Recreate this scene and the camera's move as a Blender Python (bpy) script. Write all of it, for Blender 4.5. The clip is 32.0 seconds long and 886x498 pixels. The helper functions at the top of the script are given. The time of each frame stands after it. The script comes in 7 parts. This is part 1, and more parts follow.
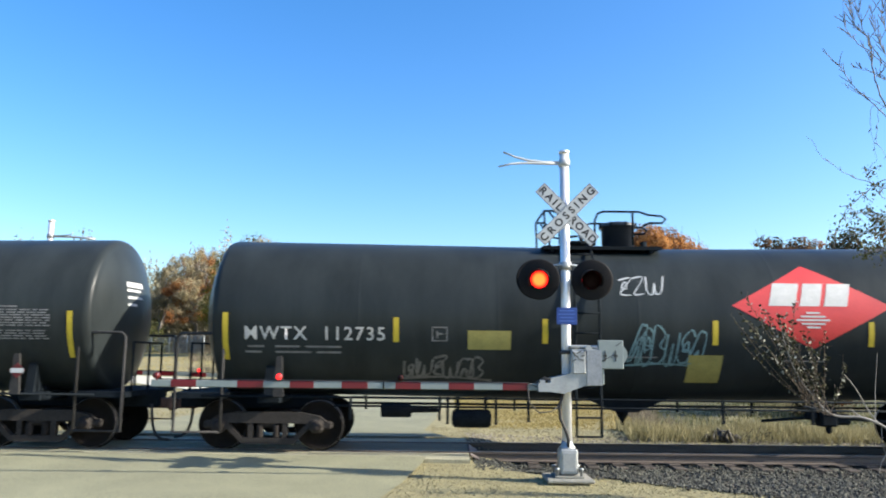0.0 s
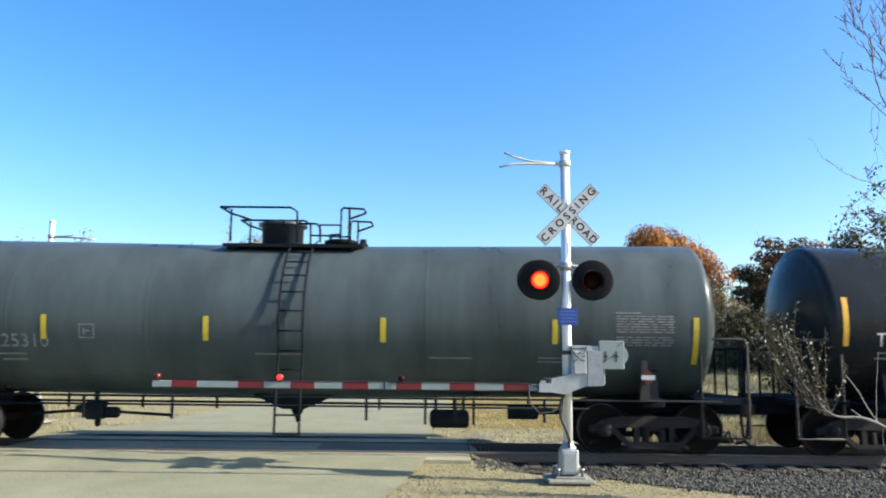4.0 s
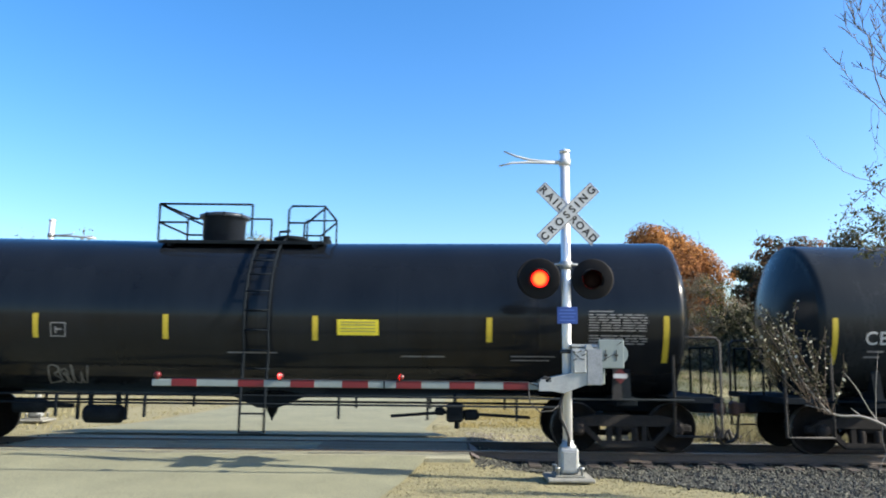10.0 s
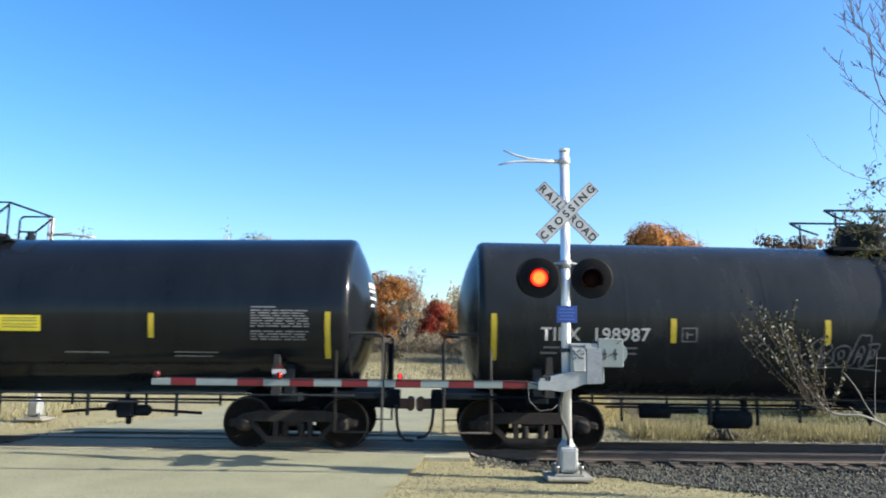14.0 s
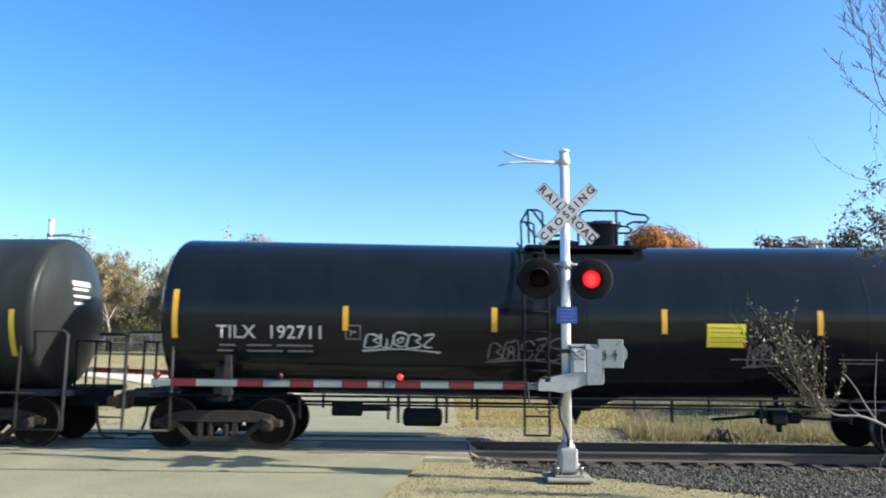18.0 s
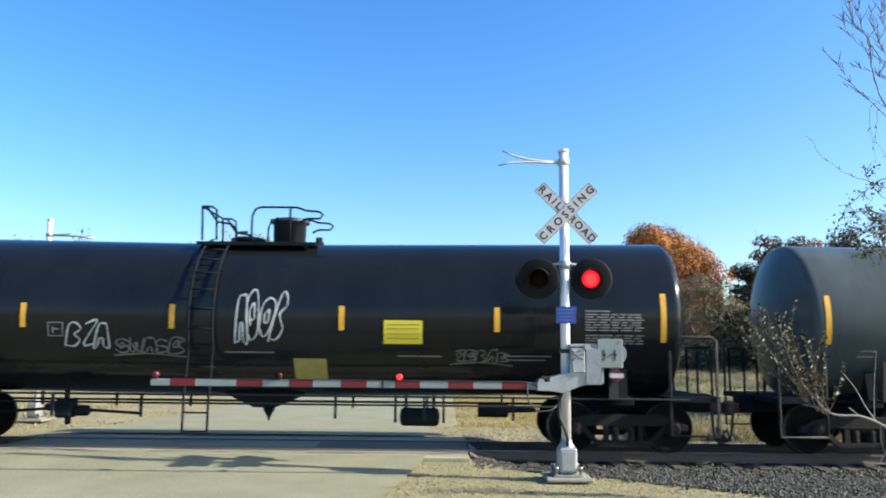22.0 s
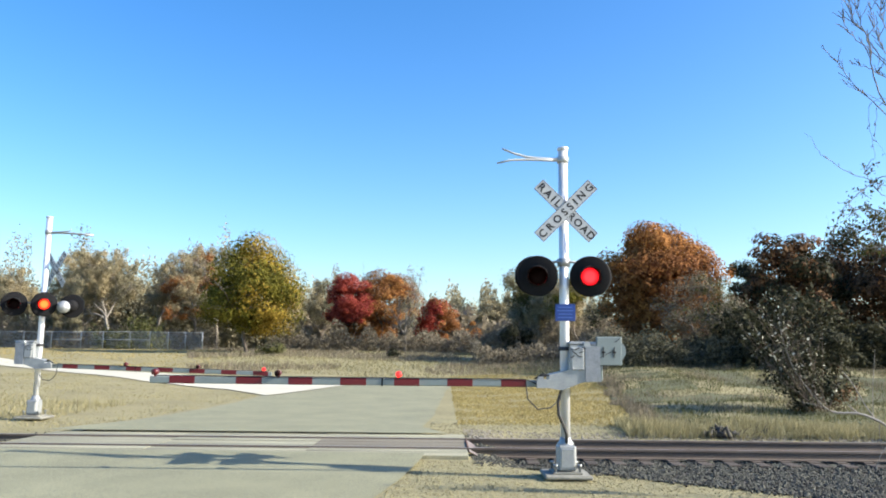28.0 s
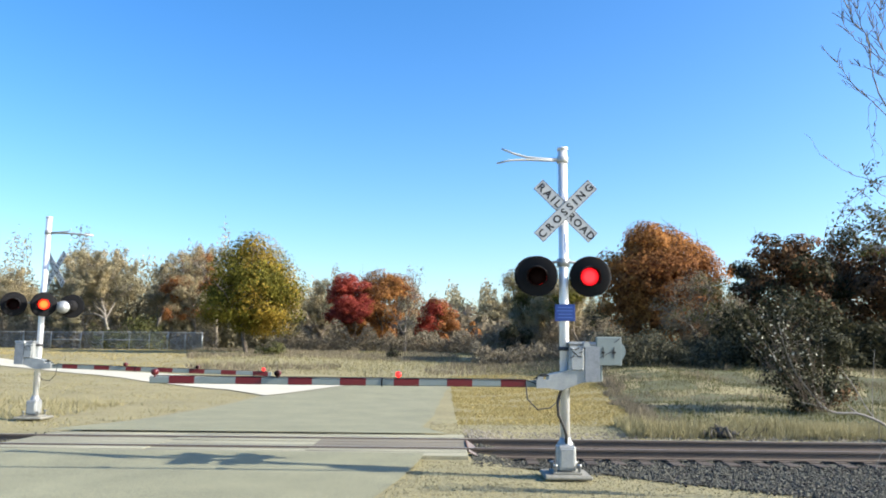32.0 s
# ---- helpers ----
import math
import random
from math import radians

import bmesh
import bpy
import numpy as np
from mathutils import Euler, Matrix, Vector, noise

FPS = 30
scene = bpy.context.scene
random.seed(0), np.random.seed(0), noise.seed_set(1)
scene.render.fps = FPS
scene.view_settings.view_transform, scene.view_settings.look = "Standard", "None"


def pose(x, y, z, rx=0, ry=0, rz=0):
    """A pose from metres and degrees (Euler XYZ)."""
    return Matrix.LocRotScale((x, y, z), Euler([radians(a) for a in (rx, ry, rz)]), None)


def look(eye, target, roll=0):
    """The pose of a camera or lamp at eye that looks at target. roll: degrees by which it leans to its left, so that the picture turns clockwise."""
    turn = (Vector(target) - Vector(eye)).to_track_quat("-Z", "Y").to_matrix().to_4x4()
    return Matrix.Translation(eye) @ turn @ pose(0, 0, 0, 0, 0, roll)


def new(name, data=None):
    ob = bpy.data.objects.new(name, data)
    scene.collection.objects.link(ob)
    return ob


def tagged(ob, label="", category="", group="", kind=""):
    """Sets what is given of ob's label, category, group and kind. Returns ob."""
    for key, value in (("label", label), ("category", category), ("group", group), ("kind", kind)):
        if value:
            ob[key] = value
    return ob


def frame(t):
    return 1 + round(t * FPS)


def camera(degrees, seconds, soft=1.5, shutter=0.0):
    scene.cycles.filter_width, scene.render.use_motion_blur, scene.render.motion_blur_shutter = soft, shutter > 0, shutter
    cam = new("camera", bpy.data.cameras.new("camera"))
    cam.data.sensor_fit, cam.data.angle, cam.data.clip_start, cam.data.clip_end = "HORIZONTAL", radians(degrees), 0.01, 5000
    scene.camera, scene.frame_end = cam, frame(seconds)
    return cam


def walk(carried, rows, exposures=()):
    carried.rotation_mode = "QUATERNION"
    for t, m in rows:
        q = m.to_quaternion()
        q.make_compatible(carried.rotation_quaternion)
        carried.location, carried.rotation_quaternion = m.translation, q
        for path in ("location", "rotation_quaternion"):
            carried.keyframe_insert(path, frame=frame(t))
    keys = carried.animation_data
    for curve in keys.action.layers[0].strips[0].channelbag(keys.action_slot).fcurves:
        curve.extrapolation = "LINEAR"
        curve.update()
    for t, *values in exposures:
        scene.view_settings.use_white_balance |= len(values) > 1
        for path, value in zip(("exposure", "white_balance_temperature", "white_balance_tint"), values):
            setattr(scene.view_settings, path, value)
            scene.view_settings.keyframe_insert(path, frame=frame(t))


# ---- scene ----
# ---------------------------------------------------------------- camera
# The eye stands beside the road, in a parked car; only small sways.
EYE = (0.0, 0.0, 1.9)
SWAY = [
    (0, 0.108, 7.759), (0.5, 0.129, 7.759), (1, 0.151, 7.673), (1.5, 0.173, 7.652), (2, 0.162, 7.652), (2.5, 0.169, 7.694),
    (3, 0.162, 7.716), (3.5, 0.162, 7.77), (5.5, 0.173, 7.814), (6, 0.173, 7.759), (6.5, 0.173, 7.759), (7, 0.173, 7.694),
    (7.5, 0.173, 7.793), (8, 0.173, 7.759), (9, 0.162, 7.759), (9.5, 0.173, 7.759), (10, 0.151, 7.705), (11, 0.14, 7.694),
    (11.5, 0.14, 7.62), (12, 0.162, 7.662), (12.5, 0.173, 7.694), (13, 0.14, 7.694), (13.5, 0.14, 7.631), (14, 0.108, 7.631),
    (14.5, 0.129, 7.684), (16.5, 0.129, 7.694), (17, 0.108, 7.652), (18, 0.108, 7.694), (18.5, 0.108, 7.749), (19, 0.108, 7.749),
]
SWAY += [
    (19.5, 0.108, 7.759), (20, 0.108, 7.694), (20.5, 0.108, 7.759), (21, 0.108, 7.694), (21.5, 0.086, 7.705), (22, 0.053, 7.684),
    (22.5, 0.043, 7.759), (23, 0.043, 7.749), (23.5, 0.044, 7.684), (24, 0.0, 7.694), (24.5, 0.0, 7.684), (25, -0.021, 7.631),
    (25.5, -0.021, 7.565), (27.5, -0.021, 7.5), (28, 0, 7.5), (28.5, -0.011, 7.535), (29, -0.021, 7.457), (30, -0.01, 7.489),
    (30.5, -0.011, 7.457), (31, -0.021, 7.489), (31.5, -0.021, 7.447), (32, -0.021, 7.511),
]
cam = camera(60.0, 32.0, soft=1.9, shutter=0.05)
walk(cam, [(t, pose(*EYE, 90 + pitch, -0.6, yaw)) for t, yaw, pitch in SWAY])

# ---------------------------------------------------------------- light
SUN_EL, SUN_AZ = radians(28), radians(100)        # azimuth from +y towards +x
world = bpy.data.worlds.new("sky")
scene.world = world
world.use_nodes = True
wn = world.node_tree.nodes
sky = wn.new("ShaderNodeTexSky")
sky.sky_type, sky.sun_disc = "NISHITA", False
sky.sun_elevation, sky.sun_rotation = SUN_EL, SUN_AZ
sky.air_density, sky.dust_density, sky.ozone_density = 1.0, 1.4, 3.0
wn["Background"].inputs["Strength"].default_value = 0.131
rich = wn.new("ShaderNodeHueSaturation")
rich.inputs["Saturation"].default_value = 1.33
rich.inputs["Hue"].default_value = 0.505
world.node_tree.links.new(sky.outputs["Color"], rich.inputs["Color"])
world.node_tree.links.new(rich.outputs["Color"], wn["Background"].inputs["Color"])
TO_SUN = Vector((math.sin(SUN_AZ) * math.cos(SUN_EL), math.cos(SUN_AZ) * math.cos(SUN_EL), math.sin(SUN_EL)))
sun = new("sun", bpy.data.lights.new("sun", "SUN"))
sun.data.energy, sun.data.angle, sun.data.color = 5.0, radians(0.5), (1.0, 0.93, 0.81)
sun.matrix_world = look(TO_SUN * 50, (0, 0, 0))
scene.view_settings.exposure = 1.2


# ---------------------------------------------------------------- materials
def mat(name, colour, rough=0.6, metal=0.0, dark=0.75, light=1.2, scale=3.0, fine=40.0, bump=0.1, dist=0.01, grain=0.5, glow=0.0,
        streak=(1, 1, 1), coat=0.0, island=0.0, objvar=0.0, rough_var=0.1, spec=0.5, coords="Object", sharp=0.2):
    """A surface with stains at two sizes, a little relief and uneven gloss. streak stretches the large stains."""
    m = bpy.data.materials.new(name)
    m.use_nodes = True
    nt, n = m.node_tree, m.node_tree.nodes
    ln = nt.links.new
    b = n["Principled BSDF"]
    tc = n.new("ShaderNodeTexCoord")
    mp = n.new("ShaderNodeMapping")
    mp.inputs["Scale"].default_value = streak
    ln(tc.outputs[coords], mp.inputs["Vector"])
    big, small = n.new("ShaderNodeTexNoise"), n.new("ShaderNodeTexNoise")
    big.inputs["Scale"].default_value, big.inputs["Detail"].default_value, big.inputs["Roughness"].default_value = scale, 6, 0.62
    small.inputs["Scale"].default_value, small.inputs["Detail"].default_value = fine, 3
    ln(mp.outputs["Vector"], big.inputs["Vector"])
    ln(tc.outputs[coords], small.inputs["Vector"])
    mix = n.new("ShaderNodeMix")
    mix.data_type = "FLOAT"
    mix.inputs["Factor"].default_value = grain
    ln(big.outputs["Fac"], mix.inputs["A"])
    ln(small.outputs["Fac"], mix.inputs["B"])
    ramp = n.new("ShaderNodeValToRGB")
    c = Vector(colour)
    ramp.color_ramp.elements[0].position, ramp.color_ramp.elements[1].position = 0.5 - sharp, 0.5 + sharp
    ramp.color_ramp.elements[0].color = (*[min(1, v * dark) for v in c], 1)
    ramp.color_ramp.elements[1].color = (*[min(1, v * light) for v in c], 1)
    ln(mix.outputs["Result"], ramp.inputs["Fac"])
    out = ramp.outputs["Color"]
    if island or objvar:
        hsv = n.new("ShaderNodeHueSaturation")
        rng = n.new("ShaderNodeMapRange")
        amount = island or objvar
        rng.inputs["To Min"].default_value, rng.inputs["To Max"].default_value = 1 - amount, 1 + amount
        if island:
            ln(n.new("ShaderNodeNewGeometry").outputs["Random Per Island"], rng.inputs["Value"])
        else:
            ln(n.new("ShaderNodeObjectInfo").outputs["Random"], rng.inputs["Value"])
        ln(rng.outputs["Result"], hsv.inputs["Value"])
        ln(out, hsv.inputs["Color"])
        out = hsv.outputs["Color"]
    ln(out, b.inputs["Base Color"])
    rr = n.new("ShaderNodeMapRange")
    rr.inputs["To Min"].default_value, rr.inputs["To Max"].default_value = max(0.02, rough - rough_var), min(1, rough + rough_var)
    ln(mix.outputs["Result"], rr.inputs["Value"])
    ln(rr.outputs["Result"], b.inputs["Roughness"])
    b.inputs["Metallic"].default_value = metal
    b.inputs["Specular IOR Level"].default_value = spec
    b.inputs["Coat Weight"].default_value = coat
    b.inputs["Coat Roughness"].default_value = 0.08
    if bump:
        bp = n.new("ShaderNodeBump")
        bp.inputs["Strength"].default_value, bp.inputs["Distance"].default_value = bump, dist
        ln(mix.outputs["Result"], bp.inputs["Height"])
        ln(bp.outputs["Normal"], b.inputs["Normal"])
    if glow:
        b.inputs["Emission Color"].default_value = (*colour, 1)
        b.inputs["Emission Strength"].default_value = glow
    return m


def lens_mat(name, core, rim, strength):
    """A lit lens: brightest over the bulb, deep red towards the edge."""
    m = bpy.data.materials.new(name)
    m.use_nodes = True
    nt, n = m.node_tree, m.node_tree.nodes
    b = n["Principled BSDF"]
    tc, flat, far_ = n.new("ShaderNodeTexCoord"), n.new("ShaderNodeVectorMath"), n.new("ShaderNodeVectorMath")
    flat.operation, far_.operation = "MULTIPLY", "LENGTH"
    flat.inputs[1].default_value = (1, 0, 1)
    nt.links.new(tc.outputs["Object"], flat.inputs[0])
    nt.links.new(flat.outputs["Vector"], far_.inputs[0])
    ramp = n.new("ShaderNodeValToRGB")
    ramp.color_ramp.elements[0].position, ramp.color_ramp.elements[1].position = 0.07, 0.125
    ramp.color_ramp.elements[0].color, ramp.color_ramp.elements[1].color = (*core, 1), (*rim, 1)
    nt.links.new(far_.outputs["Value"], ramp.inputs["Fac"])
    nt.links.new(ramp.outputs["Color"], b.inputs["Emission Color"])
    b.inputs["Emission Strength"].default_value = strength
    b.inputs["Base Color"].default_value = (0.3, 0.01, 0.01, 1)
    b.inputs["Roughness"].default_value = 0.4
    return m


def leaf_mat(name, dark, light, through_=0.28):
    """Foliage: each leaf its own tone between two colours, partly letting light through."""
    m = bpy.data.materials.new(name)
    m.use_nodes = True
    nt, n = m.node_tree, m.node_tree.nodes
    ln = nt.links.new
    b = n["Principled BSDF"]
    ramp = n.new("ShaderNodeValToRGB")
    ramp.color_ramp.elements[0].color, ramp.color_ramp.elements[1].color = (*dark, 1), (*light, 1)
    tc, ns, mx = n.new("ShaderNodeTexCoord"), n.new("ShaderNodeTexNoise"), n.new("ShaderNodeMix")
    ns.inputs["Scale"].default_value = 0.55
    mx.data_type = "FLOAT"
    mx.inputs["Factor"].default_value = 0.5
    ln(tc.outputs["Object"], ns.inputs["Vector"])
    ln(ns.outputs["Fac"], mx.inputs["A"])
    ln(n.new("ShaderNodeNewGeometry").outputs["Random Per Island"], mx.inputs["B"])
    ln(mx.outputs["Result"], ramp.inputs["Fac"])
    ramp.color_ramp.elements[0].position, ramp.color_ramp.elements[1].position = 0.25, 0.75
    ln(ramp.outputs["Color"], b.inputs["Base Color"])
    b.inputs["Roughness"].default_value = 0.7
    b.inputs["Specular IOR Level"].default_value = 0.1
    tr, ms = n.new("ShaderNodeBsdfTranslucent"), n.new("ShaderNodeMixShader")
    ln(ramp.outputs["Color"], tr.inputs["Color"])
    ms.inputs[0].default_value = through_
    ln(b.outputs[0], ms.inputs[1])
    ln(tr.outputs[0], ms.inputs[2])
    ln(ms.outputs[0], n["Material Output"].inputs["Surface"])
    return m


M = dict(
    gloss=mat("black_gloss_paint", (0.0075, 0.0092, 0.0115), 0.15, dark=0.65, light=1.4, scale=0.8, fine=25, bump=0.02, streak=(1.5, 1, 0.35), rough_var=0.05, grain=0.12, spec=0.26),
    semi=mat("black_satin_paint", (0.017, 0.0195, 0.021), 0.26, dark=0.65, light=1.4, scale=0.9, fine=25, bump=0.03, streak=(1.5, 1, 0.3), grain=0.12, spec=0.16),
    dull=mat("dull_black_paint", (0.011, 0.0125, 0.0125), 0.4, dark=0.65, light=1.4, scale=0.9, fine=30, bump=0.04, streak=(1.6, 1, 0.3), grain=0.12, spec=0.12),
    dark=mat("weathered_black_paint", (0.021, 0.025, 0.025), 0.34, dark=0.65, light=1.4, scale=0.9, fine=30, bump=0.04, streak=(1.6, 1, 0.3), grain=0.12, spec=0.12),
    grey=mat("faded_grey_black_paint", (0.023, 0.028, 0.029), 0.34, dark=0.65, light=1.4, scale=0.9, fine=30, bump=0.04, streak=(1.6, 1, 0.3), grain=0.12, spec=0.12),
    mid=mat("chalky_grey_black_paint", (0.036, 0.0435, 0.0445), 0.32, dark=0.65, light=1.4, scale=0.9, fine=30, bump=0.04, streak=(1.6, 1, 0.3), grain=0.12, spec=0.12),
    light=mat("faded_light_grey_paint", (0.053, 0.068, 0.07), 0.3, dark=0.65, light=1.4, scale=0.8, fine=30, bump=0.04, streak=(1.8, 1, 0.3), grain=0.12, spec=0.14),
    pale=mat("pale_grey_paint", (0.095, 0.122, 0.125), 0.28, dark=0.65, light=1.4, scale=0.8, fine=30, bump=0.04, streak=(1.8, 1, 0.3), grain=0.12, spec=0.18),
    dome=mat("dark_blue_grey_fittings_paint", (0.026, 0.0325, 0.045), 0.38, dark=0.6, light=1.4, scale=3, bump=0.05, spec=0.35),
    steel=mat("black_fittings_paint", (0.0082, 0.0112, 0.0142), 0.8, dark=0.5, light=1.8, scale=4, bump=0.08, spec=0.05),
    bogie=mat("brake_dust_steel", (0.016, 0.0135, 0.012), 0.8, dark=0.5, light=2.2, scale=4, bump=0.25, objvar=0.35, spec=0.2),
    frame=mat("dusty_cast_steel", (0.023, 0.0205, 0.0185), 0.85, dark=0.45, light=1.6, scale=5, fine=30, bump=0.3, objvar=0.35, spec=0.2),
    # Lighter copy of steel: sun on grab rails and ribs put into the colour.
    dusty=mat("black_fittings_sun_toned", (0.026, 0.0255, 0.0255), 0.75, dark=0.5, light=1.6, scale=5, bump=0.1, spec=0.3),
    wheel=mat("worn_wheel_steel", (0.011, 0.0095, 0.0085), 0.9, metal=0.0, dark=0.6, light=1.8, scale=6, bump=0, spec=0.08),
    tread=mat("bright_wheel_tread", (0.16, 0.15, 0.14), 0.45, metal=0.8, scale=8),
    coupler=mat("rusty_coupler_iron", (0.12, 0.06, 0.04), 0.8, dark=0.5, light=1.4, scale=8, bump=0.3),
    rubber=mat("black_rubber", (0.02, 0.02, 0.02), 0.6, scale=8),
    stencil=mat("white_stencil_paint", (0.5, 0.5, 0.48), 0.6, dark=0.7, light=1.1, scale=5, fine=60, bump=0),
    faint=mat("worn_stencil_paint", (0.2, 0.2, 0.2), 0.7, dark=0.35, light=1.3, scale=5, fine=30, bump=0),
    spray=mat("white_spray_paint", (0.5, 0.53, 0.53), 0.6, dark=0.5, light=1.1, scale=4, fine=30, bump=0),
    teal=mat("teal_spray_paint", (0.12, 0.22, 0.24), 0.6, dark=0.5, light=1.4, scale=4, fine=30, bump=0),
    dim=mat("faded_spray_paint", (0.14, 0.14, 0.14), 0.7, dark=0.4, light=1.4, scale=4, fine=30, bump=0),
    amber=mat("amber_reflective_tape", (0.7, 0.38, 0.03), 0.45, dark=0.8, light=1.1, scale=6, bump=0),
    yellow=mat("yellow_reflective_tape", (0.52, 0.4, 0.03), 0.45, dark=0.75, light=1.1, scale=6, bump=0),
    panel=mat("yellow_placard_paint", (0.75, 0.62, 0.03), 0.5, dark=0.85, light=1.05, scale=5, bump=0),
    olive=mat("dirty_yellow_placard_paint", (0.3, 0.27, 0.08), 0.7, dark=0.7, light=1.2, scale=5, bump=0),
    rusty=mat("faded_orange_spray_paint", (0.2, 0.12, 0.05), 0.7, dark=0.5, light=1.3, scale=4, fine=30, bump=0),
    red=mat("red_emblem_paint", (0.52, 0.03, 0.03), 0.45, dark=0.8, light=1.15, scale=2, bump=0),
    white=mat("white_sign_sheeting", (0.43, 0.4472, 0.4472), 0.45, dark=0.9, light=1.05, scale=6, bump=0.02),
    black=mat("black_sign_paint", (0.012, 0.012, 0.013), 0.6, scale=6),
    lampblack=mat("flat_black_lamp_paint", (0.008, 0.008, 0.009), 0.8, dark=0.7, light=1.5, scale=8, spec=0.2),
    alu=mat("brushed_aluminium", (0.74, 0.75, 0.76), 0.5, metal=0.5, dark=0.85, light=1.1, scale=7, fine=120, bump=0.05, streak=(6, 6, 0.6)),
    galv=mat("galvanised_steel", (0.3612, 0.3784, 0.3784), 0.5, metal=0.55, dark=0.75, light=1.15, scale=9, fine=70, bump=0.06),
    galvdark=mat("weathered_galvanised_steel", (0.28, 0.3, 0.32), 0.55, metal=0.5, dark=0.6, light=1.2, scale=8, fine=50, bump=0.1),
    iron=mat("dark_clamp_iron", (0.03, 0.03, 0.032), 0.6, dark=0.6, light=1.5, scale=9),
    blue=mat("blue_sign_sheeting", (0.009, 0.042, 0.21), 0.45, dark=0.85, light=1.1, scale=6, bump=0),
    stripe=mat("red_gate_sheeting", (0.1204, 0.00688, 0.01032), 0.4, dark=0.85, light=1.1, scale=6, bump=0),
    arm=mat("grey_white_gate_paint", (0.1892, 0.2279, 0.2236), 0.5, dark=0.85, light=1.05, scale=6, bump=0.03),
    lit=lens_mat("lit_orange_red_lens", (1.0, 0.19, 0.03), (0.75, 0.004, 0.006), 1.15),
    lit_pink=lens_mat("lit_red_lens", (1.0, 0.035, 0.045), (0.6, 0.003, 0.008), 0.9),
    lit_small=mat("lit_small_red_lens", (1.0, 0.02, 0.018), 0.4, bump=0, glow=1.0),
    base=mat("weathered_concrete_footing", (0.2236, 0.2193, 0.1849), 0.85, dark=0.6, light=1.2, scale=6, fine=60, bump=0.3),
    bluetext=mat("pale_blue_sign_print", (0.05, 0.11, 0.34), 0.5, scale=6, bump=0),
    unlit=mat("dark_red_lens", (0.009, 0.0006, 0.001), 0.6, scale=9, bump=0, spec=0.15),
    redcap=mat("red_lamp_body", (0.085, 0.005, 0.007), 0.4, scale=9, bump=0),
    asphalt=mat("worn_asphalt", (0.209, 0.2057, 0.1245), 0.9, dark=0.6, light=1.3, scale=0.8, fine=50, bump=0.4, dist=0.01, grain=0.72, sharp=0.15),
    concrete=mat("crossing_concrete", (0.3136, 0.3002, 0.2016), 0.85, dark=0.35, light=1.2, scale=2.0, fine=40, bump=0.2, streak=(0.14, 7, 1), objvar=0.16, sharp=0.13, grain=0.3),
    filler=mat("dusty_flangeway_filler", (0.14, 0.115, 0.08), 0.95, dark=0.3, light=1.7, scale=1.6, fine=40, bump=0.4, streak=(0.3, 3, 1), sharp=0.13),
    chalk=mat("white_crushed_limestone", (0.49, 0.46, 0.36), 0.95, dark=0.85, light=1.1, scale=0.7, fine=25, bump=0.4, dist=0.02),
    soil=mat("dry_grass_and_soil", (0.225, 0.197, 0.096), 0.95, dark=0.6, light=1.35, scale=0.35, fine=9, bump=0.6, dist=0.05, coords="Object"),
    shoulder=mat("tan_gravel_shoulder", (0.23, 0.205, 0.102), 0.95, dark=0.62, light=1.3, scale=2.2, fine=38, bump=0.8, dist=0.02, grain=0.6, sharp=0.11),
    stone=mat("grey_ballast_stone", (0.05, 0.05, 0.038), 0.9, dark=0.5, light=1.5, scale=9, bump=0.3, island=0.9),
    bed=mat("ballast_bed", (0.0416, 0.036, 0.0272), 0.95, dark=0.5, light=1.4, scale=6, fine=26, bump=1.0, dist=0.04, grain=0.6),
    tan=mat("tan_gravel_stone", (0.235, 0.21, 0.112), 0.9, scale=9, bump=0.2, island=0.35),
    rail=mat("rusted_rail_steel", (0.088, 0.07, 0.058), 0.75, dark=0.6, light=1.4, scale=5, fine=50, bump=0.2, streak=(0.3, 1, 1)),
    head=mat("polished_rail_head", (0.24, 0.2, 0.165), 0.45, metal=0.5, scale=6, streak=(0.2, 1, 1)),
    tie=mat("creosoted_timber", (0.05, 0.04, 0.032), 0.9, dark=0.6, light=1.5, scale=5, fine=40, bump=0.4, streak=(5, 0.8, 5), objvar=0.3),
    bark=mat("grey_brown_bark", (0.14, 0.115, 0.09), 0.95, dark=0.55, light=1.4, scale=5, bump=0.4, streak=(3, 3, 0.6)),
    greytwig=mat("grey_twig_bark", (0.16, 0.15, 0.145), 0.9, scale=8),
    twig=mat("brown_twig_bark", (0.1, 0.075, 0.055), 0.9, scale=8),
    turf=mat("olive_turf", (0.075, 0.077, 0.03), 0.95, dark=0.4, light=1.6, scale=0.5, fine=8, bump=0.6, dist=0.05),
    limb=mat("grey_limb_bark", (0.2, 0.19, 0.175), 0.9, dark=0.6, light=1.3, scale=6, bump=0.3),
    root=mat("weathered_root_wood", (0.05, 0.046, 0.04), 0.95, dark=0.5, light=1.7, scale=6, fine=40, bump=0.4, objvar=0.3),
    deflector=mat("dusty_rusted_plate", (0.17, 0.14, 0.125), 0.8, dark=0.6, light=1.3, scale=4, fine=40, bump=0.2),
    grimy=mat("brown_stained_crossing_filler", (0.155, 0.136, 0.096), 0.9, dark=0.55, light=1.35, scale=1.6, fine=40, bump=0.3, streak=(0.2, 4, 1), objvar=0.1, grain=0.4),
    palestone=mat("pale_dusty_stone", (0.2, 0.18, 0.14), 0.9, dark=0.6, light=1.3, scale=9, bump=0.3, island=0.6),
    palebark=mat("pale_grey_bark", (0.21, 0.185, 0.155), 0.95, dark=0.6, light=1.3, scale=5, bump=0.3),
    mesh=mat("chain_link_wire", (0.35, 0.36, 0.36), 0.5, metal=0.5, scale=9),
